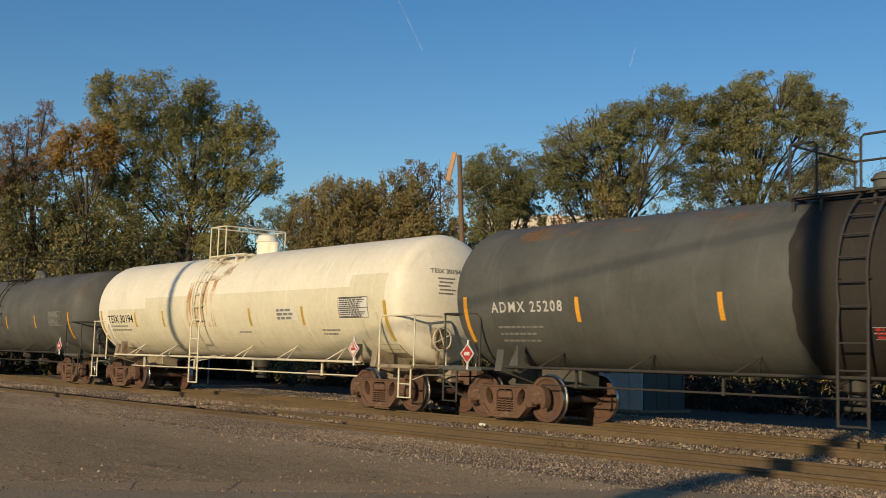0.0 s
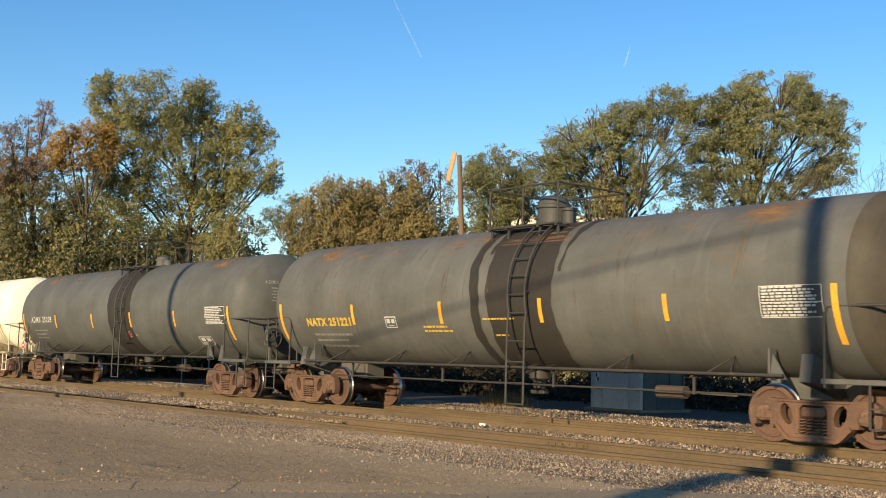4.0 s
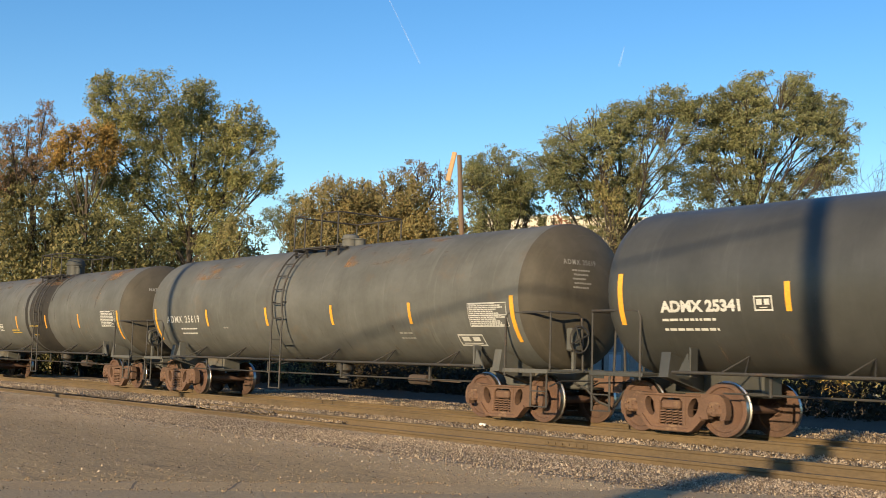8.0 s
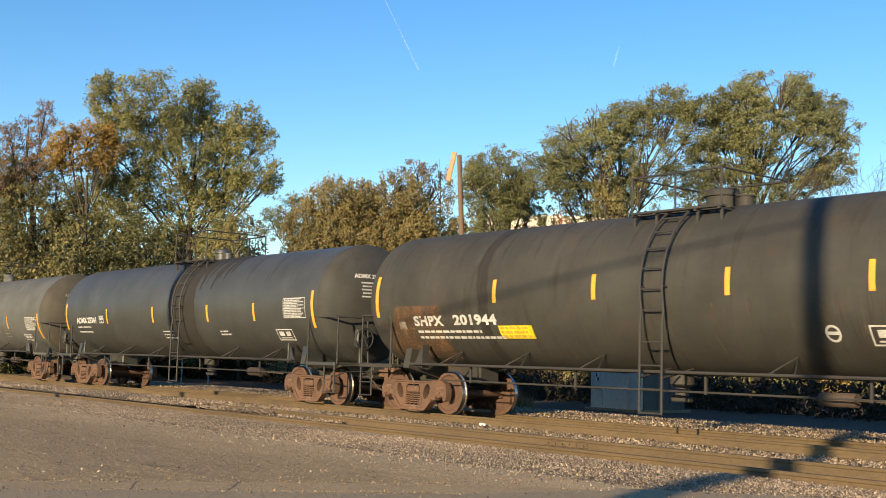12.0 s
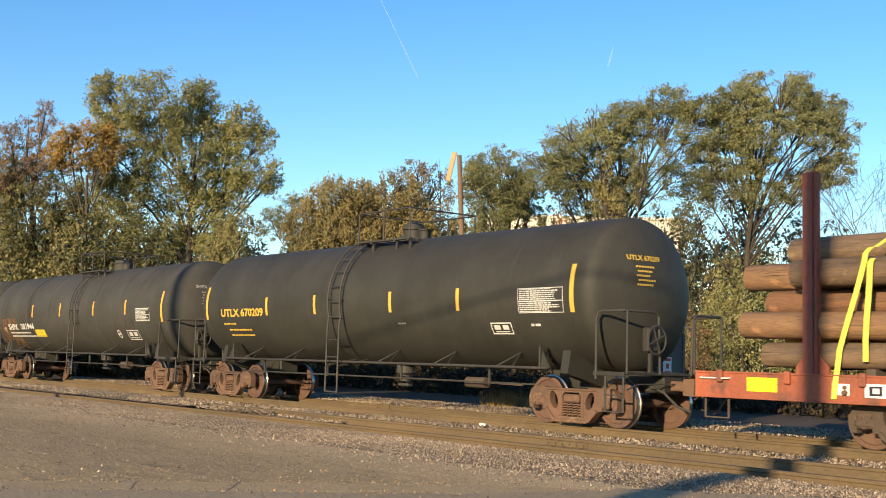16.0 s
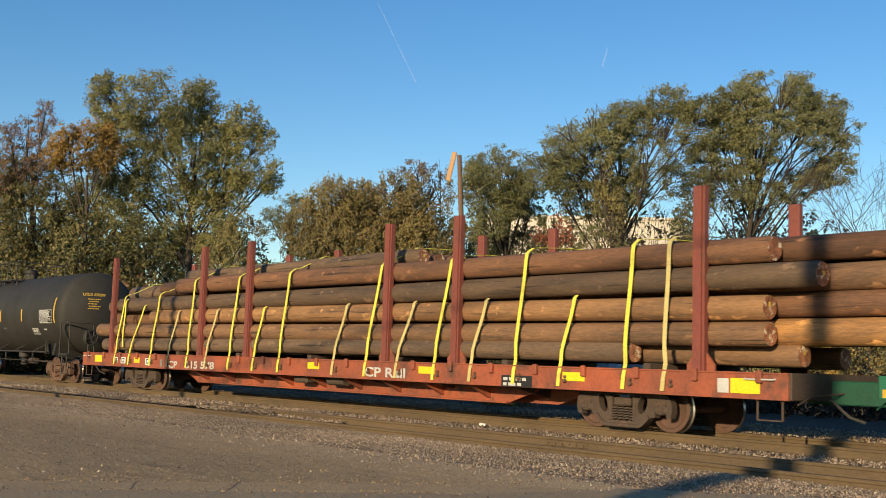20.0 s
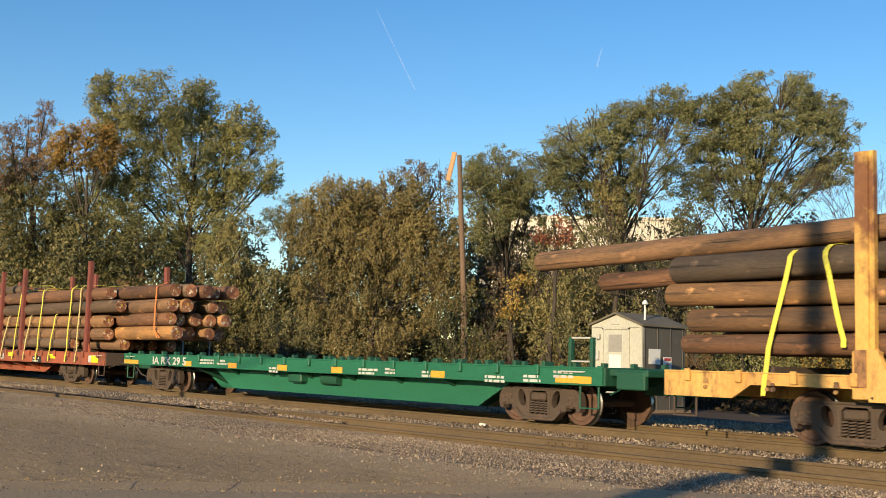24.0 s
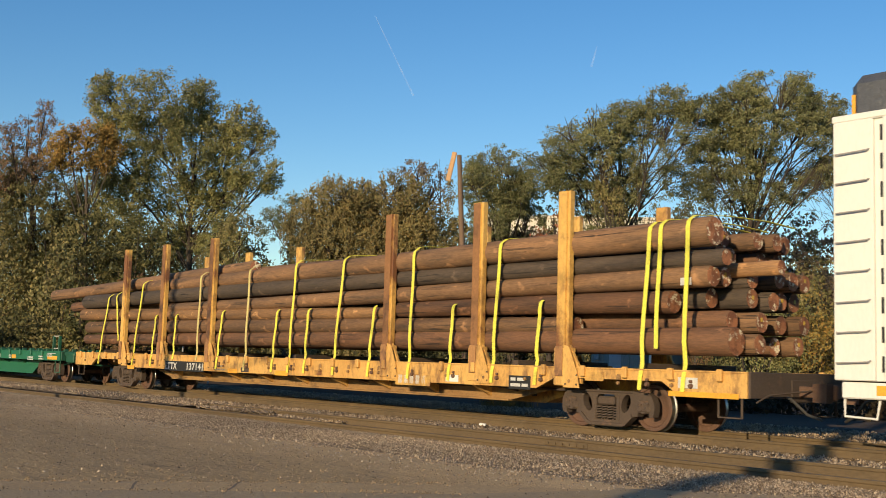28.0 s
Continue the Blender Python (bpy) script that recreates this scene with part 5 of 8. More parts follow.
def log_wood(name, base, second, dark):
    """Debarked pole: long grain, drying cracks, knots and scuffs."""
    mt = material(name, base, 0.85, 0, second, dark, 1.1, 26, (0.25, 1.8, 1.8), 0.008, (0.46, 0.7), 0.3, 2.4, (0.3, 0.7), 0.35)
    nt = mt.node_tree
    p = nt.nodes["Principled BSDF"]
    col = p.inputs["Base Color"].links[0].from_socket
    crack = noise_tex(nt, 5.0, 5, 0.6, (0.10, 3.0, 3.0))
    col = mix_color(nt, col, rgb([c * 0.45 for c in dark]), ramp(nt, crack, 0.60, 0.68))
    col = mix_color(nt, col, rgb([min(1, c * 1.5) for c in base]), ramp(nt, noise_tex(nt, 4.5, 3, 0.5, (0.6, 1, 1)), 0.64, 0.74))
    nt.links.new(col, p.inputs["Base Color"])
    return mt


M["log_bark"] = log_wood("log_bark", (0.27, 0.145, 0.07), (0.175, 0.098, 0.052), (0.085, 0.056, 0.038))
M["log_tan"] = log_wood("log_tan", (0.46, 0.245, 0.102), (0.32, 0.17, 0.078), (0.17, 0.1, 0.055))
M["log_orange"] = log_wood("log_orange", (0.62, 0.31, 0.10), (0.48, 0.24, 0.085), (0.2, 0.11, 0.06))
M["log_grey"] = log_wood("log_grey", (0.182, 0.116, 0.068), (0.125, 0.082, 0.051), (0.07, 0.052, 0.04))
M["log_red"] = log_wood("log_red", (0.232, 0.110, 0.055), (0.16, 0.080, 0.043), (0.085, 0.05, 0.034))
M["log_dark"] = log_wood("log_dark", (0.11, 0.078, 0.054), (0.075, 0.055, 0.041), (0.045, 0.036, 0.03))


def strap(load, pts, w, mat):
    """A flat webbing band along points in y and z, w wide in x; each point is (x, y, z)."""
    b = Build()
    n = len(pts)
    v = []
    for i, p in enumerate(pts):
        d = (Vector(pts[min(i + 1, n - 1)]) - Vector(pts[max(i - 1, 0)])).normalized()
        out = Vector((1, 0, 0)).cross(d).normalized() * 0.004
        p = Vector(p)
        v += [p + Vector((-w / 2, 0, 0)) - out, p + Vector((w / 2, 0, 0)) - out, p + Vector((w / 2, 0, 0)) + out, p + Vector((-w / 2, 0, 0)) + out]
    f = [(3, 2, 1, 0), (4 * n - 4, 4 * n - 3, 4 * n - 2, 4 * n - 1)]
    for i in range(n - 1):
        for k in range(4):
            f.append((4 * i + k, 4 * i + (k + 1) % 4, 4 * i + 4 + (k + 1) % 4, 4 * i + 4 + k))
    b.add(v, f)
    part("strap", b, mat, load, "flat webbing strap", smooth=0)


def flat_car(name, label, at, trk, half, mat, sill, belly, reach, deck_top=1.10, pockets=1.25, dark="rust_dark", skip=(), cut=None, girder=None, end_mat=None, girder_mat=None):
    car = thing(name, label, "flat car", "flat cars of the train")
    w = 1.43
    part("deck", Build().box(-half, half, -w + 0.05, w - 0.05, deck_top - 0.10, deck_top - 0.02, 0.01), M["rust_dark"], car, "worn dark deck")
    for sg in (-1, 1):
        y = sg * w
        lo = deck_top - sill
        edge = [(-half, deck_top), (half, deck_top), (half, lo)]
        if cut:
            edge += [(cut[1] + 0.35, lo), (cut[1], cut[2]), (cut[0], cut[2]), (cut[0] - 0.5, lo), (-cut[0] + 0.5, lo), (-cut[0], cut[2]), (-cut[1], cut[2]), (-cut[1] - 0.35, lo)]
        edge += [(-half, lo)]
        sl = Build().prism(edge, y - 0.03, y + 0.03)
        if not cut:
            sl.box(-half, half, y - sg * 0.12, y + sg * 0.04, lo - 0.004, lo + 0.03, 0.006)
        sl.box(-half, half, y - sg * 0.12, y + sg * 0.045, deck_top - 0.03, deck_top + 0.002, 0.006)
        part("side_sill", sl, mat, car, "painted channel side sill")
        n = int(2 * half / pockets)
        for i in range(n + 1):
            x = -half + 0.5 + (2 * half - 1.0) * i / n
            if sg < 0 and any(p < x < q for p, q in skip):
                continue
            part("stake_pocket", Build().box(x - 0.055, x + 0.055, y + sg * 0.03, y + sg * 0.10, deck_top - 0.17, deck_top + 0.03, 0.015), mat, car)
    part("center_sill", Build().prism([(-half, 1.0), (half, 1.0), (half, 0.7), (trk + 0.2, 0.66), (trk - 1.3, 0.66), (trk - 2.3, belly), (-trk + 2.3, belly), (-trk + 1.3, 0.66), (-trk - 0.2, 0.66), (-half, 0.7)], -0.33, 0.33), mat, car, "deep fish-belly centre sill")
    if girder:
        x0, x1, z0, z1, yy = girder
        for sg in (-1, 1):
            part("side_girder", Build().prism([(-x1, z1), (x1, z1), (x0, z0), (-x0, z0)], sg * yy, sg * (yy + 0.05)).box(-x0, x0, sg * (yy - 0.05), sg * (yy + 0.11), z0 - 0.02, z0 + 0.02, 0.005), M[girder_mat] if girder_mat else mat, car, "lower girder between the trucks")
        for i in range(9):
            x = -x0 + 0.6 + (2 * x0 - 1.2) * i / 8
            for sg in (-1, 1):
                ya, yb, za, zb = sg * (w - 0.04), sg * (yy + 0.05), deck_top - sill + 0.02, z0 + 0.06
                part("brace", Build().add([(x - 0.05, ya, za), (x + 0.05, ya, za), (x + 0.05, yb, zb), (x - 0.05, yb, zb), (x - 0.05, ya, za + 0.16), (x + 0.05, ya, za + 0.16), (x + 0.05, yb, zb + 0.22), (x - 0.05, yb, zb + 0.22)],
                                          [(0, 1, 2, 3), (7, 6, 5, 4), (0, 4, 5, 1), (1, 5, 6, 2), (2, 6, 7, 3), (3, 7, 4, 0)]), mat, car)
    nb = 7
    for i in range(nb):
        x = -trk + 2.6 + (2 * trk - 5.2) * i / (nb - 1)
        part("cross_bearer", Build().add([(x - 0.06, -w + 0.05, deck_top - 0.12), (x + 0.06, -w + 0.05, deck_top - 0.12), (x + 0.06, -w + 0.05, deck_top - sill), (x - 0.06, -w + 0.05, deck_top - sill),
                                          (x - 0.06, -0.3, deck_top - 0.12), (x + 0.06, -0.3, deck_top - 0.12), (x + 0.06, -0.3, belly + 0.12), (x - 0.06, -0.3, belly + 0.12)],
                                         [(0, 1, 2, 3), (7, 6, 5, 4), (0, 4, 5, 1), (3, 2, 6, 7), (1, 5, 6, 2), (0, 3, 7, 4)]), M[dark], car)
    for e in (-1, 1):
        part("end_sill", Build().box(e * (half - 0.05), e * (half + 0.04), -w, w, deck_top - sill, deck_top, 0.01), M[end_mat or dark], car)
        part("draft_sill", Build().box(e * half, e * (reach - 0.5), -0.3, 0.3, 0.62, 1.0, 0.02), M[dark], car)
        coupler(car, e, reach)
        part("uncoupling_lever", Build().tube([(e * (half + 0.1), -1.35, 0.62), (e * (half + 0.1), -1.0, 0.74), (e * (half + 0.3), -0.1, 0.82)], 0.015, 6), M[dark], car)
        for yy in (-1.38, 1.38):
            st = Build()
            for xx in (half - 0.15, half - 0.6):
                st.tube([(e * xx, yy, deck_top - sill + 0.02), (e * xx, yy, 0.36)], 0.02, 6)
            st.box(e * (half - 0.6), e * (half - 0.15), yy - 0.03, yy + 0.03, 0.35, 0.372)
            part("sill_step", st, M[dark], car)
        truck(car, "flat", e * trk)
    part("brake_pipe", Build().tube([(-trk + 1.0, -0.9, 0.66), (trk - 1.0, -0.9, 0.66)], 0.028, 6), M[dark], car)
    yb = -0.5 if girder_mat else -1.05
    part("brake_cylinder", Build().tube([(0.6, yb, 0.62), (1.3, yb, 0.62)], 0.14, 12), M[dark], car)
    part("air_reservoir", Build().box(-0.8, -0.2, yb - 0.17, yb + 0.1, 0.5, 0.74, 0.04), M[dark], car)
    TRAIN.append((car, at))
    return car


def plates(car, items, y=-1.466):
    for x0, x1, z0, z1, mat in items:
        part("plate", Build().box(x0, x1, y - 0.006, y, z0, z1, 0.002), M[mat], car, "painted or reflective side plate")


def side_text(car, text, x, z, w, h, mat, y=-1.474):
    part("lettering", flat_on(stretch(lettering(text, 0.3, M[mat], 0.008), x, z, w, h), y), None, car)


def side_bars(car, x, z, w, lines, h, gap, mat, y=-1.474):
    part("small_print", flat_on(patch(bars(x, z, w, lines, h, gap, int(x * 50)), M[mat]), y), None, car)


# ---- red flat car with its load of poles ----
red = flat_car("flat_car", "faded red flat car with tall stakes", 102.97, 9.87, 13.5, M["red_oxide"], 0.42, 0.34, 14.05, girder=(6.6, 8.0, 0.34, 0.80, 0.72), skip=((-7.4, -4.3), (2.4, 4.2)))
RED_STAKES = (-11.4, -5.42, -2.85, 3.24, 5.62, 11.8)
for x in RED_STAKES:
    for y in (-1.40, 1.40):
        stake_upright(red, x, y, 4.17, 0.24, M["red_stake"], M["red_oxide"], "gusset")
plates(red, [(-12.5, -11.95, 0.80, 1.02, "bright_yellow"), (0.2, 0.7, 0.86, 1.02, "bright_yellow"), (4.5, 5.05, 0.86, 1.01, "bright_yellow"), (8.75, 9.3, 0.84, 1.0, "bright_yellow"),
             (12.45, 13.0, 0.76, 1.0, "bright_yellow"), (12.2, 12.42, 0.76, 0.99, "marking_white"), (-10.5, -10.15, 0.78, 0.98, "white_paint"), (-10.94, -10.74, 0.80, 0.97, "white_paint"), (-8.75, -8.4, 0.76, 0.97, "white_paint"), (7.1, 7.95, 0.68, 0.90, "marking_black"), (-9.55, -9.15, 0.82, 0.98, "bright_yellow")])
for x in (-10.33, -8.58):
    plates(red, [(x - 0.10, x + 0.10, 0.81, 0.945, "marking_black")], -1.472)
    plates(red, [(x - 0.045, x + 0.06, 0.84, 0.92, "white_paint")], -1.478)
side_text(red, "CP", -7.19, 0.71, 0.56, 0.21, "marking_white")
side_text(red, "515", -6.11, 0.72, 0.69, 0.21, "marking_white")
side_text(red, "578", -5.24, 0.725, 0.79, 0.21, "marking_white")
side_text(red, "CP Rail", 2.55, 0.74, 1.5, 0.22, "marking_white")
plates(red, [(-7.75, -7.6, 0.74, 0.95, "marking_dim")])
for x in (-13.1, 13.0):
    part("grab_iron", Build().tube([(x - 0.28, -1.465, 1.0), (x - 0.27, -1.51, 0.99), (x + 0.27, -1.51, 0.99), (x + 0.28, -1.465, 1.0)], 0.014, 6), M["marking_white"], red, "pale worn grab iron")
side_bars(red, 7.16, 0.86, 0.7, 2, 0.06, 0.04, "marking_white", -1.478)


def log_load(label, at, rows, straps, bunk, seed, near=(), paint=(), tones=(), sag=(0,) * 8, crown=(-20, 20)):
    load = thing("pole_load", label, "wooden poles", "strapped loads of poles")
    rng = random.Random(seed)
    for x in bunk:
        part("bunk", Build().box(x - 0.08, x + 0.08, -1.32, 1.32, 1.082, 1.20, 0.02), M["rust_dark"], load, "cross bearer under the poles")
    for k, (z, r, ys, ends) in enumerate(rows):
        for j, y in enumerate(ys):
            if near and y < -1.0:
                continue
            bark = tones[k][j] if j < 2 and len(tones[k]) > j else rng.choice(tones[k])
            a, b = ends[min(j, len(ends) - 1)]
            rr = r * rng.uniform(0.94, 1.0)
            a, b = a + rng.uniform(-0.25, 0.1) * (j > 0), b + rng.uniform(-0.3, 0.3) * (j > 0)
            o = part("log", log_mesh(a, b, rr, rr * rng.uniform(0.94, 1.0), rng.random(), bark), None, load, m=pose(0, y, z, 0, sag[k] if j == 0 else 0, 0))
            if rng.random() < 0.4:
                part("end_tag", Build().box(b + 0.026, b + 0.036, -0.03, 0.03, 0.0, 0.07, 0.003), M["marking_yellow"], o, "small yellow tag on the log's end")
    for a, z0, r0, b, z1, r1, y, bark in near:
        o = part("log", log_mesh(0, math.hypot(b - a, z1 - z0), r0, r1, rng.random(), bark), None, load, m=pose(a, y, z0, 0, -math.degrees(math.atan2(z1 - z0, b - a)), 0))
    for x, z, y, marks in paint:
        for q in range(marks):
            part("paint_mark", Build().box(x + 0.13 * q, x + 0.13 * q + 0.085, y - 0.004, y + 0.03, z, z + 0.13, 0.004), M["marking_white"], load, "white paint mark on a log")
    for xb, xt, zt, mat, *foot in straps:
        face = -1.49
        if foot:
            pts = [(xb, -1.44, foot[0]), (xb + 0.01, -1.45, foot[0] + 0.12)]
        elif at > 150 and -6.4 < xb < -4.7:
            pts = [(xb + 0.03, face, 0.97), (xb + 0.04, -1.452, 1.2)]
        else:
            pts = [(xb, face, 0.74), (xb + 0.02, face, 0.95), (xb + 0.04, -1.452, 1.2)]
        n, z0 = 6, pts[-1][2]
        pts += [(xb + (xt - xb) * i / n, -1.448 - 0.012 * math.sin(i), z0 + (zt - 0.15 - z0) * i / n) for i in range(1, n + 1)]
        pts += [(xt, -1.42, zt - 0.05), (xt, -1.36, zt)]
        if zt > 2.9:
            pts += [(xt + 0.01, -1.28, zt + 0.055), (xt + 0.02, -1.15, zt + 0.075)]
            up = 1.0 if crown[0] < xt < crown[1] else 0.12
            pts += [(xt + 0.04, -0.85, zt + 0.075 + 0.15 * up), (xt + 0.1, -0.5, zt + 0.08 + 0.34 * up), (xt + 0.2, 0.5, zt + 0.08 + 0.37 * up), (xt + 0.3, 1.25, zt + 0.06)]
        strap(load, pts, 0.085, M[mat])
        if foot or at > 150 and -6.4 < xb < -4.7:
            continue
        part("strap_winch", Build().lathe([(0.015, -1.525), (0.036, -1.52), (0.044, -1.47), (0.025, -1.462)], 10, "Y", (xb + 0.17, 0, 0.84)).box(xb + 0.14, xb + 0.20, -1.51, -1.462, 0.89, 0.94, 0.012), M["rust"], load, "ratchet winch of the strap")
    TRAIN.append((load, at))
    return load


Y6 = (-1.17, -0.70, -0.24, 0.23, 0.69, 1.15)
log_load("stacked brown wooden poles strapped with yellow webbing", 102.97, [
    (1.39, 0.205, Y6, [(-12.3, 10.2), (-12.0, 13.2), (-12.2, 12.6)]),
    (1.77, 0.225, Y6, [(-12.7, 12.95), (-12.1, 16.7), (-12.0, 16.4), (-12.3, 16.2)]),
    (2.20, 0.225, Y6, [(-8.85, 12.95), (-12.6, 16.4), (-12.0, 16.3), (-12.3, 16.4)]),
    (2.63, 0.225, Y6, [(-11.8, 13.9), (-12.8, 16.4), (-11.5, 16.7), (-12.2, 16.3)]),
    (3.10, 0.225, Y6, [(-7.26, 13.05), (-9.0, 16.4), (-12.2, 16.6), (-12.0, 16.9)]),
    (3.47, 0.19, Y6[1:5], [(-7.6, 3.6), (-7.9, 3.0)])],
    [(-10.98, -10.5, 2.92, "strap_yellow"), (-10.5, -10.42, 2.80, "strap_yellow", 1.30), (-9.94, -9.1, 2.6, "strap_yellow"), (-8.46, -8.05, 2.93, "strap_yellow"), (-6.1, -5.85, 3.28, "strap_yellow"),
     (-7.3, -6.8, 2.4, "strap_pale"), (-5.0, -4.5, 2.4, "strap_pale"), (-3.7, -3.35, 3.28, "strap_yellow"), (-2.41, -2.02, 2.42, "strap_yellow"), (-1.17, -0.82, 3.30, "strap_yellow"), (1.25, 1.7, 2.42, "strap_pale"),
     (2.54, 3.02, 3.30, "strap_yellow"), (3.69, 4.22, 2.42, "strap_pale"), (4.98, 5.45, 3.30, "strap_yellow"), (6.15, 6.55, 2.42, "strap_pale"), (7.43, 7.7, 3.32, "strap_yellow"),
     (8.65, 8.98, 2.42, "strap_yellow"), (10.21, 10.38, 3.32, "strap_yellow"), (11.09, 11.18, 3.32, "strap_pale")],
    (-10.5, -7, -3.5, 0, 3.5, 7, 10.6), 11, (),
    sag=(0, 0.3, 0.22, 0.1, 0.08, 0), crown=(-11, 3.4), tones=
    [("log_grey", "log_bark"), ("log_bark", "log_orange", "log_tan"), ("log_tan", "log_red", "log_tan"), ("log_grey", "log_bark", "log_tan"), ("log_red", "log_red", "log_grey"), ("log_grey", "log_red")])

poles = TRAIN[-1][0]
strap(poles, [(15.95, -0.6, 3.36), (15.95, -0.95, 3.2), (15.96, -0.975, 2.6), (15.95, -0.975, 2.1), (16.0, -1.0, 1.88), (16.2, -1.0, 1.74), (16.42, -1.0, 1.60)], 0.07, M["strap_orange"])
strap(poles, [(15.98, -1.0, 1.9), (16.12, -1.01, 1.74), (16.26, -1.01, 1.60)], 0.07, M["strap_orange"])

# ---- empty green flat car ----
green = flat_car("flat_car", "empty bright green container flat car", 127.95, 8.03, 10.0, M["green_paint"], 0.33, 0.2, 12.4, 1.10, 1.15, "green_dark", ((-8.8, -5.8), (8.7, 9.9)))
for sg in (-1, 1):
    part("side_girder", Build().prism([(-5.0, 0.78), (7.2, 0.78), (6.2, 0.24), (-3.9, 0.24)], sg * 0.95, sg * 1.0), M["green_paint"], green, "deep green side girder between the trucks")
    for i in range(24):
        x = -9.2 + 0.8 * i
        part("tie_down", Build().box(x - 0.045, x + 0.045, sg * 1.2, sg * 1.36, 1.08, 1.19, 0.012), M["green_dark"], green)
for x in (9.15, 9.68):
    part("end_post", Build().box(x - 0.035, x + 0.035, -1.42, -1.32, 1.08, 1.64, 0.008), M["green_dark"], green)
part("rung", Build().tube([(9.15, -1.38, 1.63), (9.68, -1.38, 1.63)], 0.018, 6), M["marking_white"], green)
part("rung", Build().tube([(9.15, -1.38, 1.2), (9.68, -1.38, 1.2)], 0.018, 6), M["marking_white"], green)
part("end_frame_beam", Build().box(9.87, 10.9, -1.3, 1.3, 0.95, 1.08, 0.02).box(10.2, 10.85, -1.32, -1.2, 0.72, 1.05, 0.02), M["green_dark"], green)
plates(green, [(x, x + 0.45, 0.79, 0.93, "reflector") for x in (-5.95, -3.4, -0.9, 1.5, 5.2)] + [(8.85, 9.75, 0.80, 0.93, "reflector"), (-9.95, -8.95, 0.79, 0.91, "reflector")])
side_text(green, "IA RX 29 5", -7.95, 0.80, 2.12, 0.235, "marking_white")
for x in (-9.5, 9.3):
    part("grab_iron", Build().tube([(x - 0.28, -1.465, 1.02), (x - 0.27, -1.51, 1.01), (x + 0.27, -1.51, 1.01), (x + 0.28, -1.465, 1.02)], 0.014, 6), M["marking_white"], green, "white grab iron")
for x, z, w in ((-5.0, 1.0, 1.0), (-4.0, 1.0, 0.6), (-1.3, 0.86, 0.5), (2.6, 0.92, 0.85), (3.6, 0.95, 0.5), (4.9, 0.92, 0.3), (6.9, 0.88, 0.6), (8.0, 0.92, 0.5), (8.8, 1.02, 0.7)):
    side_bars(green, x, z, w, 2, 0.05, 0.03, "marking_white")

# ---- yellow flat car with its load of poles ----
M["worn_yellow"] = material("worn_yellow", (0.40, 0.235, 0.085), 0.75, 0, (0.26, 0.145, 0.06), (0.12, 0.07, 0.04), 0.9, 25, (0.5, 1, 1), 0.003, (0.5, 0.64))
M["rubbed_stake"] = material("rubbed_stake", (0.30, 0.145, 0.058), 0.75, 0, (0.19, 0.088, 0.042), (0.085, 0.045, 0.028), 0.9, 25, (0.6, 0.6, 0.5), 0.003, (0.5, 0.62), spot_scale=1.8)
M["rubbed_plate"] = material("rubbed_plate", (0.42, 0.215, 0.085), 0.75, 0, (0.30, 0.15, 0.066), (0.15, 0.08, 0.045), 1.5, 25, (1, 1, 0.6), 0.003, (0.52, 0.64))
yellow = flat_car("flat_car", "weathered yellow flat car with tall stakes", 152.8, 10.18, 13.45, M["yellow_car"], 0.42, 0.36, 14.0, skip=((-6.9, -4.2), (4.3, 5.8), (7.9, 8.7)), pockets=1.0, cut=(9.25, 11.75, 0.90), girder=(7.4, 8.9, 0.40, 0.72, 0.80), girder_mat="worn_yellow")
for x in (-9.8, -7.12, -4.15, 4.02, 7.0, 9.42):
    for y in (-1.42, 1.42):
        stake_upright(yellow, x, y, 4.38, 0.30, M["yellow_stake"], M["yellow_car"], "post")
        if y < 0:
            # rubbed outer flange, its pocket plate and bolts
            rubbed = M["rubbed_stake"] if x not in (-9.8, 9.42) else M["yellow_stake"]
            part("flange", Build().box(x - 0.15, x + 0.055, y - 0.058, y - 0.052, 1.46, 4.37, 0.002), rubbed, yellow, "rust-worn outer flange of the stake")
            part("pocket_plate", Build().box(x - 0.16, x + 0.03, y - 0.085, y - 0.062, 0.92, 1.47, 0.008), M["rubbed_plate"], yellow, "worn brown plate of the stake pocket")
            part("gusset", Build().prism([(x + 0.06, 0.72), (x + 0.46, 0.72), (x + 0.40, 1.02), (x + 0.20, 1.46), (x + 0.06, 1.5)], y - 0.075, y - 0.062), M["yellow_car"], yellow)
            for bx, bz in ((0.40, 0.78), (0.40, 0.95), (0.12, 0.78)):
                part("bolt", Build().lathe([(0.004, y - 0.093), (0.018, y - 0.09), (0.02, y - 0.075)], 6, "Y", (x + bx, 0, bz)), M["rust_dark"], yellow)
plates(yellow, [(-6.75, -4.35, 0.64, 0.92, "marking_black"), (11.9, 13.3, 0.66, 0.75, "reflector"), (8.0, 8.6, 0.64, 0.9, "marking_black"), (-9.3, -8.8, 0.62, 0.74, "reflector"), (-3.0, -2.5, 0.66, 0.78, "reflector"),
                (-0.6, 0.0, 0.66, 0.78, "reflector"), (4.4, 5.6, 0.60, 0.84, "yellow_stake")])
side_text(yellow, "LTTX", -6.68, 0.68, 0.72, 0.2, "marking_white")
side_text(yellow, "137141", -5.35, 0.68, 0.95, 0.2, "marking_white")
side_bars(yellow, 8.06, 0.86, 0.5, 2, 0.06, 0.05, "marking_white", -1.478)
side_bars(yellow, -3.9, 0.85, 0.8, 2, 0.04, 0.05, "marking_dim")
plates(yellow, [(4.5 + 0.2 * i, 4.63 + 0.2 * i, 0.64, 0.82, "marking_white") for i in range(5)])
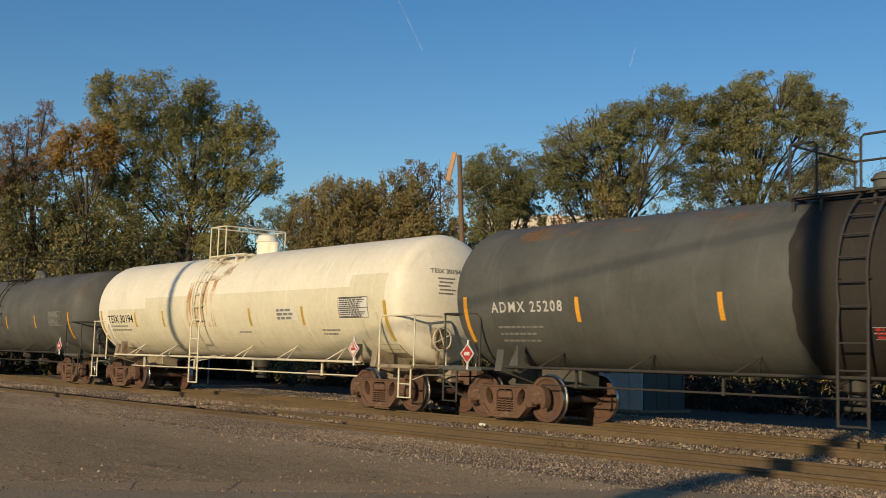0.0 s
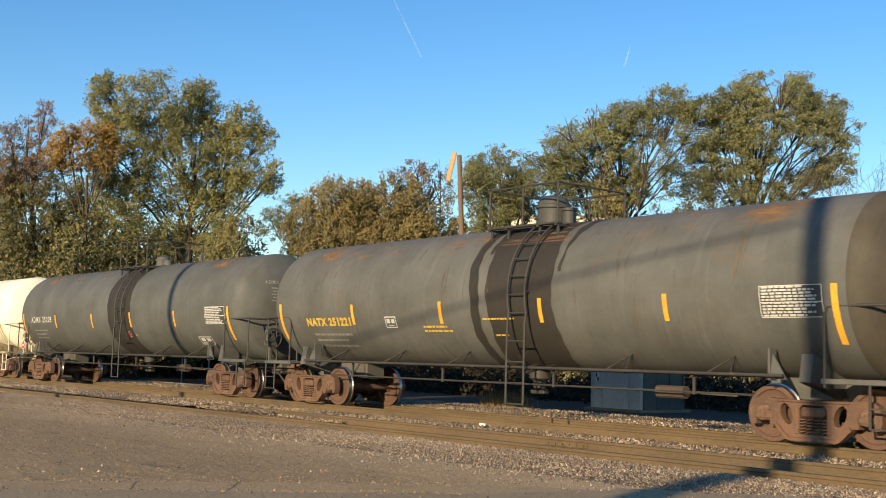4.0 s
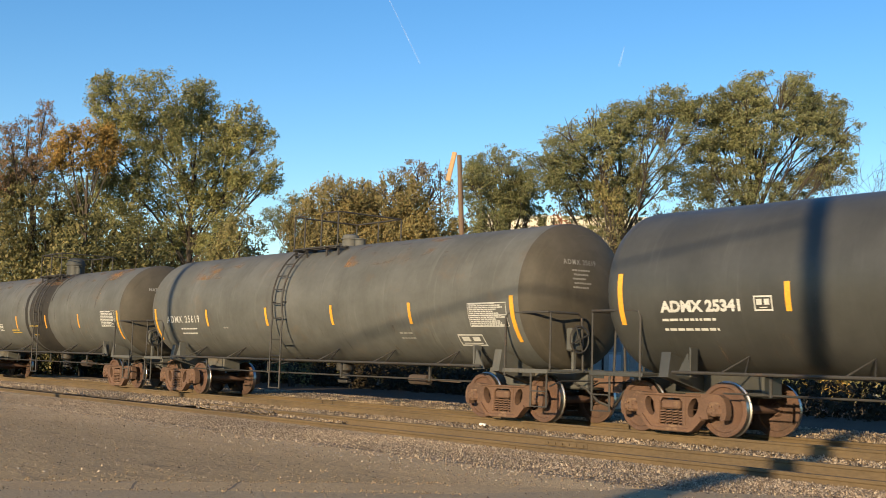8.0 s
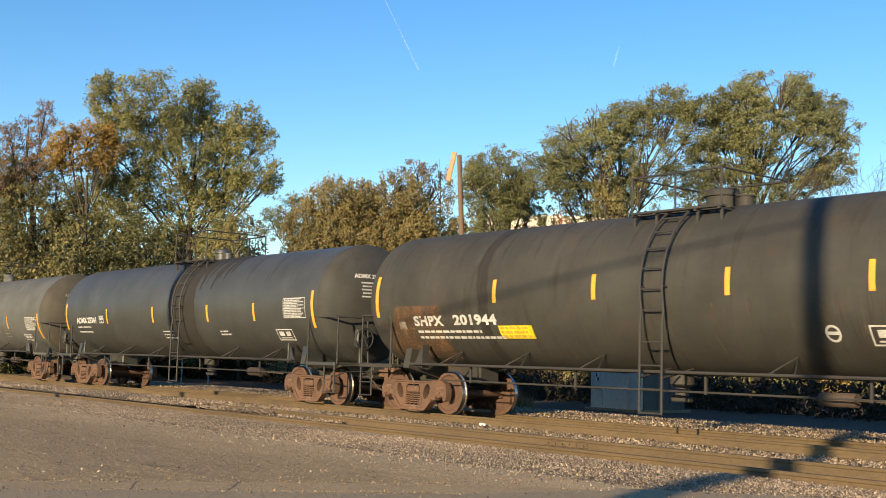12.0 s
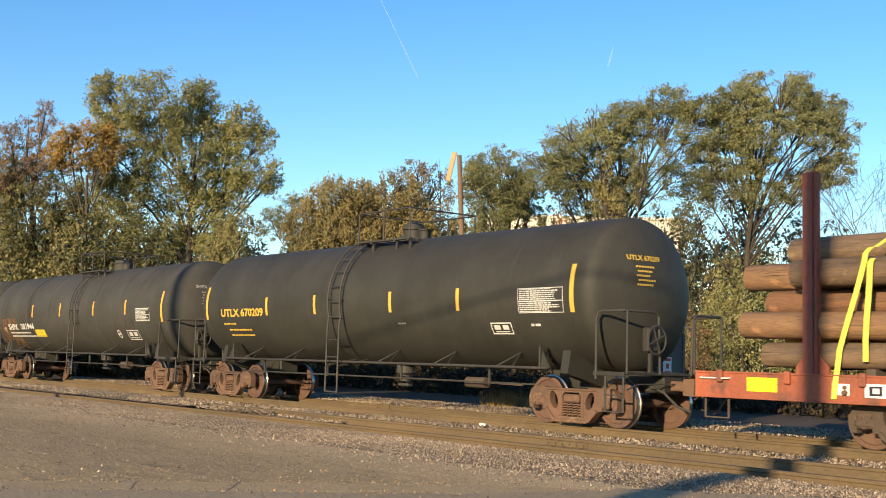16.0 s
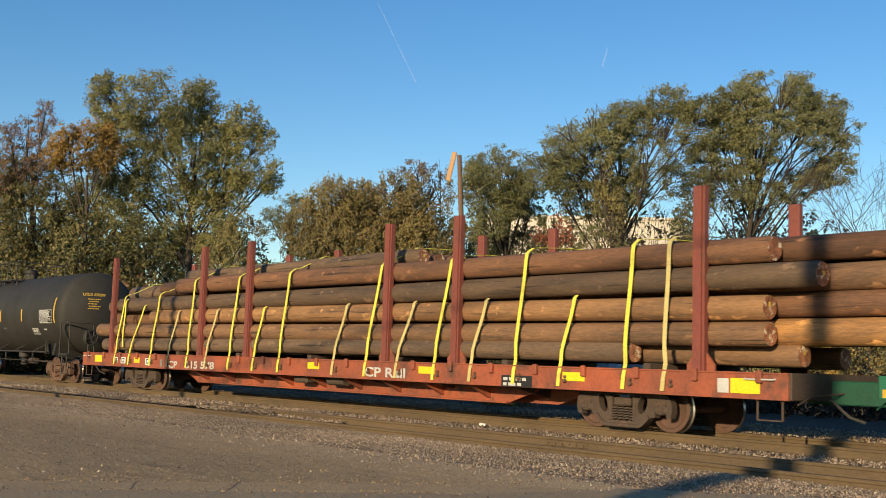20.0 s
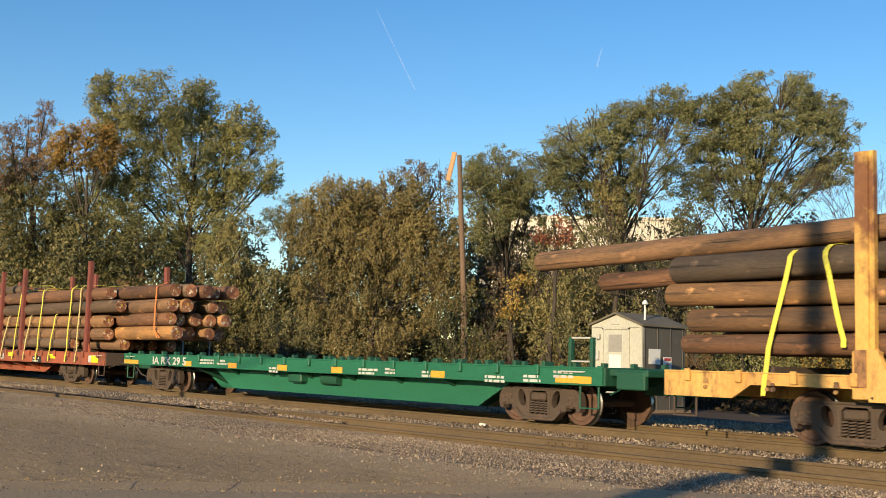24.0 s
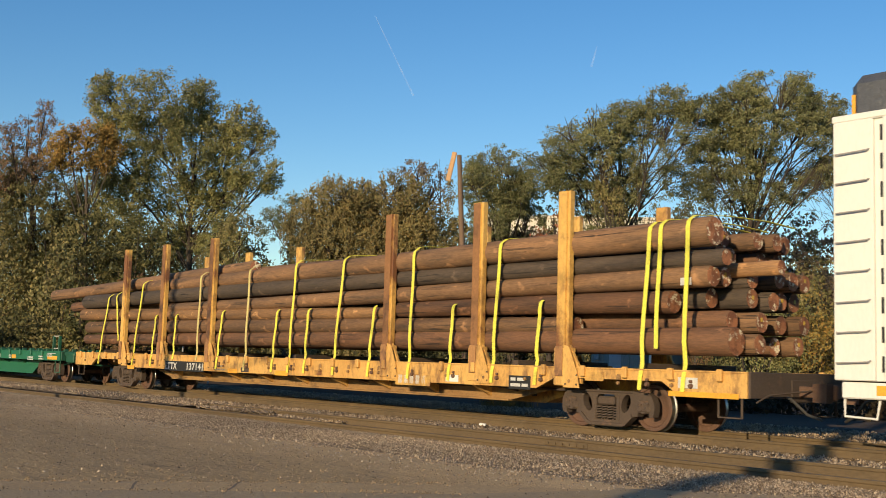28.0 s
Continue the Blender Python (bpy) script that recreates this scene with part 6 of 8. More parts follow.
for i in range(22):
    x = -12.6 + 1.17 * i
    if not (-6.9 < x < -4.2 or 4.3 < x < 5.8):
        part("tie_hook", Build().prism([(x - 0.055, 0.90), (x + 0.055, 0.90), (x + 0.035, 0.99), (x - 0.035, 0.99)], -1.475, -1.462).lathe([(0.012, -1.51), (0.032, -1.505), (0.036, -1.47)], 8, "Y", (x, 0, 0.84)), M["worn_yellow"], yellow)
plates(yellow, [(-2.3, -1.9, 0.70, 0.82, "rust_dark"), (1.2, 1.5, 0.72, 0.84, "yellow_stake"), (6.1, 6.5, 0.72, 0.86, "white_paint"), (10.0, 10.45, 0.86, 1.02, "yellow_stake"), (12.1, 12.5, 0.80, 0.98, "marking_white")])
log_load("stacked dark brown utility poles strapped with yellow webbing", 152.8, [
    (1.57, 0.185, Y6, [(-12.95, 13.2), (-12.8, 12.9), (-12.5, 12.6), (-12.6, 12.4)]),
    (1.95, 0.19, Y6, [(-13.0, 12.5), (-12.7, 12.5), (-12.4, 12.9), (-12.4, 12.5)]),
    (2.33, 0.19, Y6, [(-13.35, 12.9), (-12.9, 11.9), (-12.8, 12.4), (-12.5, 12.8)]),
    (2.70, 0.185, Y6, [(-13.4, 12.6), (-12.9, 12.3), (-12.6, 12.6), (-12.5, 13.0)]),
    (3.07, 0.185, Y6, [(-9.0, 12.8), (-12.6, 12.2), (-12.0, 12.4), (-12.2, 12.0)]),
    (3.41, 0.175, Y6, [(-8.4, 9.5), (-7.4, 11.6), (-12.2, 12.0), (-12.0, 12.3)])],
    [(-11.5, -11.06, 2.95, "strap_yellow"), (-10.16, -10.45, 3.0, "strap_yellow", 1.5), (-8.96, -8.55, 3.3, "strap_yellow"), (-7.69, -7.57, 2.3, "strap_yellow"), (-6.28, -6.25, 2.3, "strap_yellow"),
     (-4.85, -4.82, 3.4, "strap_pale"), (-3.64, -3.5, 2.35, "strap_yellow"), (-2.15, -2.12, 3.45, "strap_pale"), (-0.77, -0.67, 2.33, "strap_yellow"), (0.0, 0.14, 3.5, "strap_yellow"),
     (0.72, 0.77, 2.33, "strap_yellow"), (1.97, 2.23, 3.5, "strap_yellow"), (3.36, 3.48, 2.35, "strap_yellow"), (4.82, 4.88, 3.55, "strap_yellow"), (6.18, 6.23, 2.33, "strap_yellow"),
     (7.5, 7.64, 3.55, "strap_yellow"), (8.72, 8.79, 2.35, "strap_yellow"), (11.28, 11.44, 3.6, "strap_yellow"), (11.6, 11.68, 3.62, "strap_yellow", 1.45), (12.2, 12.26, 3.65, "strap_yellow")],
    (-11.5, -8, -4, 0, 4, 8, 11.2), 23, crown=(-30, -30),
    near=[(-13.2, 1.55, 0.16, 13.0, 1.59, 0.245, -1.16, "log_red"), (-13.05, 1.93, 0.20, 9.5, 1.88, 0.165, -1.17, "log_bark"), (-13.5, 2.35, 0.20, 3.95, 2.20, 0.135, -1.18, "log_tan"),
          (4.1, 2.27, 0.165, 11.73, 2.25, 0.205, -1.17, "log_red"), (-7.2, 2.49, 0.15, 12.55, 2.66, 0.19, -1.18, "log_bark"), (-13.43, 2.80, 0.235, 12.8, 2.99, 0.15, -1.14, "log_dark"),
          (-8.7, 3.19, 0.17, 12.6, 3.40, 0.255, -1.16, "log_bark"), (-16.94, 3.14, 0.19, -2.6, 3.51, 0.18, -0.98, "log_bark"), (-15.4, 2.70, 0.165, -6.0, 2.98, 0.16, -0.78, "log_red"),
          (6.0, 2.80, 0.10, 13.4, 2.85, 0.13, -0.46, "log_tan")],
    paint=[(11.95, 3.38, -1.41, 2), (12.05, 2.52, -1.37, 2)], tones=
    [("log_red", "log_bark"), ("log_bark", "log_red"), ("log_bark", "log_dark"), ("log_dark", "log_bark"), ("log_bark", "log_red"), ("log_red", "log_bark")])

# ---- white high-sided car at the end of the shot ----
CREAM = 152.8 + 15.0 + 9.0
hi = thing("gondola_car", "tall white high-sided rail car with a tarped load", "rail car")
W = M["white_paint"]
M["tarp"] = material("tarp", (0.10, 0.105, 0.12), 0.5, 0, (0.07, 0.075, 0.09), (0.15, 0.15, 0.15), 1.5, 12, (1, 1, 1), 0.03)
M["grey_metal_paint"] = material("grey_metal_paint", (0.38, 0.36, 0.33), 0.6)
part("side_wall", Build().box(-9.0, 9.0, -1.46, -1.42, 1.02, 4.86, 0.01), W, hi, "white steel side wall")
part("side_wall", Build().box(-9.0, 9.0, 1.42, 1.46, 1.02, 4.86, 0.01), W, hi)
for e in (-1, 1):
    part("end_wall", Build().box(e * 8.96, e * 9.0, -1.42, 1.42, 1.02, 4.86, 0.01), W, hi)
part("top_rail", Build().box(-9.03, 9.03, -1.52, -1.40, 4.84, 4.95, 0.02).box(-9.03, 9.03, 1.40, 1.52, 4.84, 4.95, 0.02), W, hi)
part("side_sill", Build().box(-8.9, 8.9, -1.5, -1.40, 0.76, 1.0, 0.02).box(-8.9, 8.9, 1.40, 1.5, 0.76, 1.0, 0.02), W, hi)
part("floor_frame", Build().box(-8.9, 8.9, -1.38, 1.38, 0.95, 1.04).box(-8.9, 8.9, -0.3, 0.3, 0.62, 0.96), M["rust_dark"], hi)
part("corner_post", Build().box(-9.0, -8.36, -1.53, -1.46, 1.02, 4.84, 0.015), W, hi, "white corner panel with grab irons")
for x in [-8.22 + 1.4 * i for i in range(13)]:
    part("side_post", Build().box(x + 0.02, x + 0.16, -1.56, -1.46, 1.02, 4.84, 0.015), W, hi)
    for k in range(9):
        part("post_slot", Build().box(x - 0.06, x - 0.02, -1.475, -1.461, 1.15 + 0.42 * k, 1.38 + 0.42 * k), M["marking_black"], hi)
for k in range(8):
    part("grab_iron", Build().tube([(-8.95, -1.53, 1.28 + 0.44 * k), (-8.93, -1.585, 1.27 + 0.44 * k), (-8.44, -1.585, 1.29 + 0.44 * k), (-8.42, -1.53, 1.31 + 0.44 * k)], 0.013, 6), M["grey_metal_paint"], hi)
cover = Build().box(-8.92, 8.6, -1.25, 1.25, 4.7, 5.62, 0.16)
part("load_cover", cover, M["tarp"], hi, "dark blue-grey tarpaulin over the load")
part("cover_lacing", Build().box(-8.84, -8.78, -1.262, -1.252, 4.95, 5.3), M["reflector"], hi)
plates(hi, [(-8.35, -8.0, 0.82, 0.96, "reflector")], -1.502)
for e in (-1, 1):
    coupler(hi, e, 9.6)
    truck(hi, "tank", e * 6.6)
part("uncoupling_lever", Build().tube([(-8.9, -1.4, 0.76), (-8.9, -1.4, 0.5), (-8.4, -1.4, 0.48), (-8.35, -1.4, 0.76)], 0.02, 6), W, hi)
TRAIN.append((hi, CREAM))


# ---- trees behind the tracks ----
# Each tree: foot (x, y), leaf kind, clumps (x, y, z, radius, half height).
TREES = [
    ("cottonwood", (-53.1, 27.5), "green", [(-52.6, 24.4, 13.8, 2.5, 1.6), (-54.8, 23.3, 13.7, 1.5, 1.6), (-53.1, 26.9, 13.9, 1.6, 1.5), (-52.5, 25.8, 11.1, 3.1, 2.2), (-51.0, 28.8, 12.4, 1.6, 1.2), (-49.3, 28.9, 10.6, 1.2, 1.1), (-54.6, 24.2, 9.7, 2.3, 2.2), (-53.4, 27.4, 8.4, 2.5, 1.9), (-50.8, 28.0, 9.3, 1.6, 1.3), (-55.8, 23.2, 12.0, 1.0, 1.3), (-49.0, 28.9, 12.3, 0.7, 0.7), (-54.3, 25.0, 6.5, 1.7, 1.5), (-54.1, 26.9, 6.3, 1.7, 1.5), (-51.2, 27.9, 6.9, 1.6, 1.3), (-55.5, 23.8, 10.6, 1.7, 1.7), (-52.5, 24.8, 12.4, 2.3, 1.5), (-55.1, 22.9, 14.1, 1.0, 1.4), (-52.7, 27.3, 14.1, 1.2, 1.4), (-50.8, 27.7, 11.3, 1.6, 1.7), (-52.0, 28.0, 10.2, 1.7, 1.6), (-49.7, 28.0, 13.0, 1.0, 1.0), (-50.3, 29.3, 9.9, 1.3, 1.0), (-50.5, 30.5, 10.9, 0.6, 0.5), (-49.4, 29.6, 10.0, 0.7, 0.5)]),
    ("oak", (-66.0, 24.6), "deep", [(-64.4, 23.1, 8.2, 2.8, 3.0), (-66.9, 22.2, 8.6, 2.0, 3.0), (-65.6, 25.9, 8.0, 2.1, 2.5), (-62.4, 26.7, 8.1, 1.7, 2.0), (-66.3, 23.6, 11.1, 2.0, 1.5), (-63.4, 24.2, 9.9, 1.7, 1.5), (-66.9, 21.8, 11.7, 1.7, 1.7), (-64.8, 26.5, 9.9, 1.7, 1.7), (-65.9, 22.8, 6.0, 2.6, 2.0), (-65.3, 25.6, 5.2, 2.6, 1.7), (-61.5, 27.1, 5.7, 2.0, 1.7)]),
    ("small_tree", (-64.2, 40.7), "sage", [(-62.8, 39.3, 10.8, 1.6, 1.1), (-63.2, 40.7, 9.1, 1.7, 1.5), (-65.4, 39.4, 9.9, 1.3, 1.3)]),
    ("hackberry", (-43.9, 32.1), "gold", [(-43.3, 30.0, 8.8, 1.0, 0.8), (-44.6, 30.3, 7.5, 1.4, 1.1), (-43.8, 32.7, 8.4, 1.5, 1.2), (-41.6, 32.9, 8.7, 1.2, 1.2), (-44.0, 32.0, 6.2, 2.3, 1.5), (-41.2, 33.0, 6.4, 1.5, 1.5), (-44.4, 31.0, 4.0, 1.9, 1.6), (-43.3, 33.9, 3.8, 2.3, 1.8), (-43.4, 31.7, 2.1, 2.4, 1.4), (-42.1, 34.4, 5.2, 1.1, 1.4), (-44.3, 29.2, 6.5, 1.2, 1.2), (-42.8, 32.7, 5.7, 1.6, 1.4), (-44.7, 31.7, 7.9, 1.5, 1.1), (-44.9, 29.7, 4.2, 1.4, 1.6), (-41.5, 34.8, 7.1, 1.2, 1.2), (-40.3, 34.2, 4.9, 1.2, 1.5), (-44.5, 30.2, 8.6, 1.6, 1.1), (-44.3, 32.1, 8.1, 1.9, 1.4), (-41.9, 32.7, 7.5, 1.6, 1.6), (-45.9, 29.5, 7.5, 1.4, 1.4), (-41.8, 31.8, 8.9, 1.4, 1.0), (-41.3, 33.9, 9.1, 1.1, 1.1), (-44.4, 31.8, 9.0, 1.4, 0.8), (-44.1, 30.3, 6.1, 1.6, 1.6), (-43.3, 32.7, 6.8, 1.9, 1.6)]),
    ("thin_tree", (-46.5, 38.4), "brown", [(-45.8, 36.1, 11.1, 0.9, 0.6), (-45.7, 37.8, 11.0, 1.2, 0.8), (-46.9, 38.1, 10.3, 1.5, 0.9)]),
    ("elm", (-39.5, 37.4), "sage", [(-38.6, 35.5, 10.0, 1.4, 1.3), (-39.9, 35.6, 9.3, 1.1, 1.1), (-39.5, 37.6, 9.2, 1.0, 1.0), (-39.1, 35.9, 8.2, 1.1, 0.8), (-40.3, 36.3, 7.2, 1.0, 1.0), (-38.3, 35.9, 9.5, 1.2, 1.1), (-39.5, 35.9, 10.4, 1.2, 1.0), (-39.4, 38.1, 7.9, 0.8, 0.8), (-39.0, 35.7, 10.6, 1.1, 0.8), (-40.3, 35.8, 10.1, 1.0, 1.0), (-37.9, 36.2, 10.3, 0.9, 0.9), (-39.2, 36.6, 8.5, 1.2, 1.2), (-39.3, 37.9, 9.2, 0.8, 1.0), (-38.0, 37.0, 9.8, 0.8, 1.1), (-39.0, 37.7, 7.8, 1.1, 1.4), (-39.0, 35.3, 7.6, 1.1, 1.2), (-40.2, 35.2, 9.6, 0.8, 1.0), (-39.7, 37.1, 11.1, 0.8, 0.7)]),
    ("locust", (-32.6, 37.7), "sage", [(-33.0, 34.3, 10.8, 1.2, 0.9), (-32.6, 36.2, 11.3, 1.4, 0.9), (-32.1, 38.3, 11.8, 1.5, 1.1), (-30.2, 38.2, 12.1, 0.9, 0.9), (-33.7, 35.9, 9.7, 1.4, 0.9), (-30.8, 37.0, 9.9, 1.4, 1.0), (-32.5, 36.7, 8.3, 0.9, 0.9), (-31.1, 39.7, 10.7, 1.0, 1.0), (-33.5, 34.7, 9.3, 1.0, 0.9), (-32.6, 37.3, 9.8, 1.2, 1.0), (-32.1, 35.3, 10.2, 1.2, 1.0), (-30.8, 38.6, 9.3, 1.1, 0.9), (-32.6, 38.1, 9.1, 1.0, 0.9), (-33.8, 34.4, 8.6, 0.9, 0.9), (-33.5, 36.5, 7.5, 1.1, 0.9), (-29.4, 38.5, 11.4, 1.1, 1.1), (-30.8, 38.3, 11.8, 1.2, 1.1), (-34.7, 35.4, 10.7, 1.0, 1.0), (-34.1, 33.9, 9.5, 0.9, 0.9), (-32.6, 36.9, 11.6, 1.2, 1.0), (-31.0, 36.9, 8.8, 1.5, 1.0), (-32.6, 36.4, 9.7, 1.5, 1.1), (-34.1, 36.4, 8.6, 1.4, 1.0), (-30.5, 37.8, 12.5, 1.1, 0.8), (-32.4, 37.1, 12.1, 1.1, 0.7), (-32.4, 34.9, 11.5, 1.0, 0.7)]),
    ("locust", (-29.4, 41.6), "sage", [(-28.0, 40.0, 12.4, 1.5, 1.0), (-27.5, 42.0, 12.9, 1.2, 1.0), (-27.2, 44.1, 12.3, 1.2, 1.0), (-25.7, 43.6, 11.8, 0.7, 0.8), (-29.7, 40.4, 11.5, 1.3, 1.3), (-27.3, 41.0, 11.2, 2.0, 1.2), (-28.9, 40.9, 9.9, 1.2, 0.9), (-30.7, 40.3, 9.2, 0.9, 0.9), (-26.2, 43.2, 10.6, 1.1, 0.9), (-27.4, 43.4, 10.0, 1.2, 0.7), (-27.7, 40.4, 11.6, 1.5, 1.1), (-29.2, 40.4, 10.3, 1.2, 1.0), (-27.9, 43.2, 12.6, 1.5, 1.0), (-29.5, 39.3, 10.0, 1.1, 1.0), (-28.6, 42.1, 8.7, 1.5, 0.9), (-25.7, 43.2, 9.8, 1.0, 0.9), (-30.3, 39.5, 7.6, 1.1, 0.9), (-26.9, 44.5, 12.5, 1.0, 0.9), (-25.5, 43.8, 11.5, 0.6, 0.7), (-30.3, 39.9, 10.9, 1.2, 1.1), (-26.5, 41.9, 11.2, 1.5, 1.1), (-28.5, 41.1, 10.8, 1.7, 1.2), (-27.9, 43.7, 9.4, 1.5, 0.9), (-29.0, 40.1, 8.8, 1.5, 0.9), (-28.5, 41.6, 13.3, 1.2, 0.9), (-26.7, 41.4, 13.0, 1.0, 0.8), (-28.9, 40.4, 12.5, 1.1, 1.0), (-29.0, 41.8, 13.7, 1.1, 0.7), (-27.1, 41.6, 13.5, 1.1, 0.7), (-30.0, 39.9, 12.4, 1.1, 0.9), (-26.1, 42.3, 12.4, 1.0, 0.7)]),
    ("vine_tree", (-32.4, 36.4), "sparse", [(-31.6, 35.1, 6.0, 1.1, 1.0), (-32.0, 36.4, 4.7, 1.2, 1.1), (-31.4, 38.6, 5.3, 1.1, 0.8), (-32.5, 35.1, 4.2, 1.2, 1.0), (-30.8, 38.7, 4.1, 1.1, 0.8)]),
    ("maple", (-64.8, 23.7), "rust", [(-64.9, 23.5, 14.8, 0.9, 1.0), (-65.2, 22.7, 13.8, 1.1, 1.0), (-65.5, 21.8, 13.2, 0.9, 1.1), (-64.9, 23.4, 13.2, 1.1, 1.1), (-65.4, 22.1, 11.7, 1.2, 1.2), (-65.0, 23.1, 11.8, 1.0, 1.0), (-65.5, 21.7, 10.5, 1.0, 0.9), (-64.8, 23.7, 10.5, 0.9, 0.7)]),
    ("maple", (-52.7, 21.7), "orange", [(-53.2, 20.4, 11.4, 0.8, 0.7), (-52.8, 21.4, 11.7, 0.9, 0.7), (-52.5, 22.2, 11.7, 0.5, 0.7), (-53.1, 20.7, 10.5, 1.1, 0.7), (-52.7, 21.8, 10.4, 0.9, 0.7), (-53.4, 19.9, 10.5, 0.6, 0.7), (-52.4, 22.5, 11.1, 0.5, 0.7)]),
    ("vine_tree", (-31.4, 35.6), "olive", [(-31.7, 35.4, 8.9, 0.6, 0.7), (-31.5, 35.6, 8.2, 0.6, 0.7), (-31.8, 35.3, 9.6, 0.7, 0.4), (-31.4, 35.7, 7.6, 0.5, 0.6), (-31.8, 35.3, 8.4, 0.5, 0.7)]),
    ("young_tree", (-47.7, 27.4), "olive", [(-47.8, 27.1, 6.8, 1.2, 1.1), (-48.2, 26.5, 5.4, 1.4, 1.2), (-47.4, 27.9, 4.4, 1.4, 1.5), (-48.2, 26.5, 3.3, 1.5, 1.2), (-47.1, 28.3, 2.4, 1.3, 1.2), (-47.7, 27.4, 1.9, 1.5, 1.1), (-50.5, 26.5, 2.2, 1.4, 1.3)]),
    ("ash", (-33.4, 31.6), "yellow", [(-33.4, 31.6, 3.9, 0.6, 0.8), (-33.7, 31.4, 3.4, 0.5, 0.6), (-33.1, 31.9, 4.3, 0.4, 0.5)]),
    ("ash", (-33.0, 32.7), "olive", [(-33.1, 32.7, 5.0, 0.7, 0.7), (-32.5, 33.3, 4.5, 0.8, 0.9), (-33.4, 32.4, 3.1, 1.0, 0.9), (-32.5, 33.3, 3.1, 1.0, 1.0), (-31.9, 33.8, 3.8, 0.8, 0.9)]),
    ("sumac", (-30.8, 31.4), "red", [(-30.9, 31.4, 6.7, 0.4, 0.6), (-31.1, 31.1, 6.2, 0.4, 0.4), (-30.5, 31.7, 6.2, 0.3, 0.4), (-30.8, 31.5, 6.0, 0.4, 0.3)]),
]
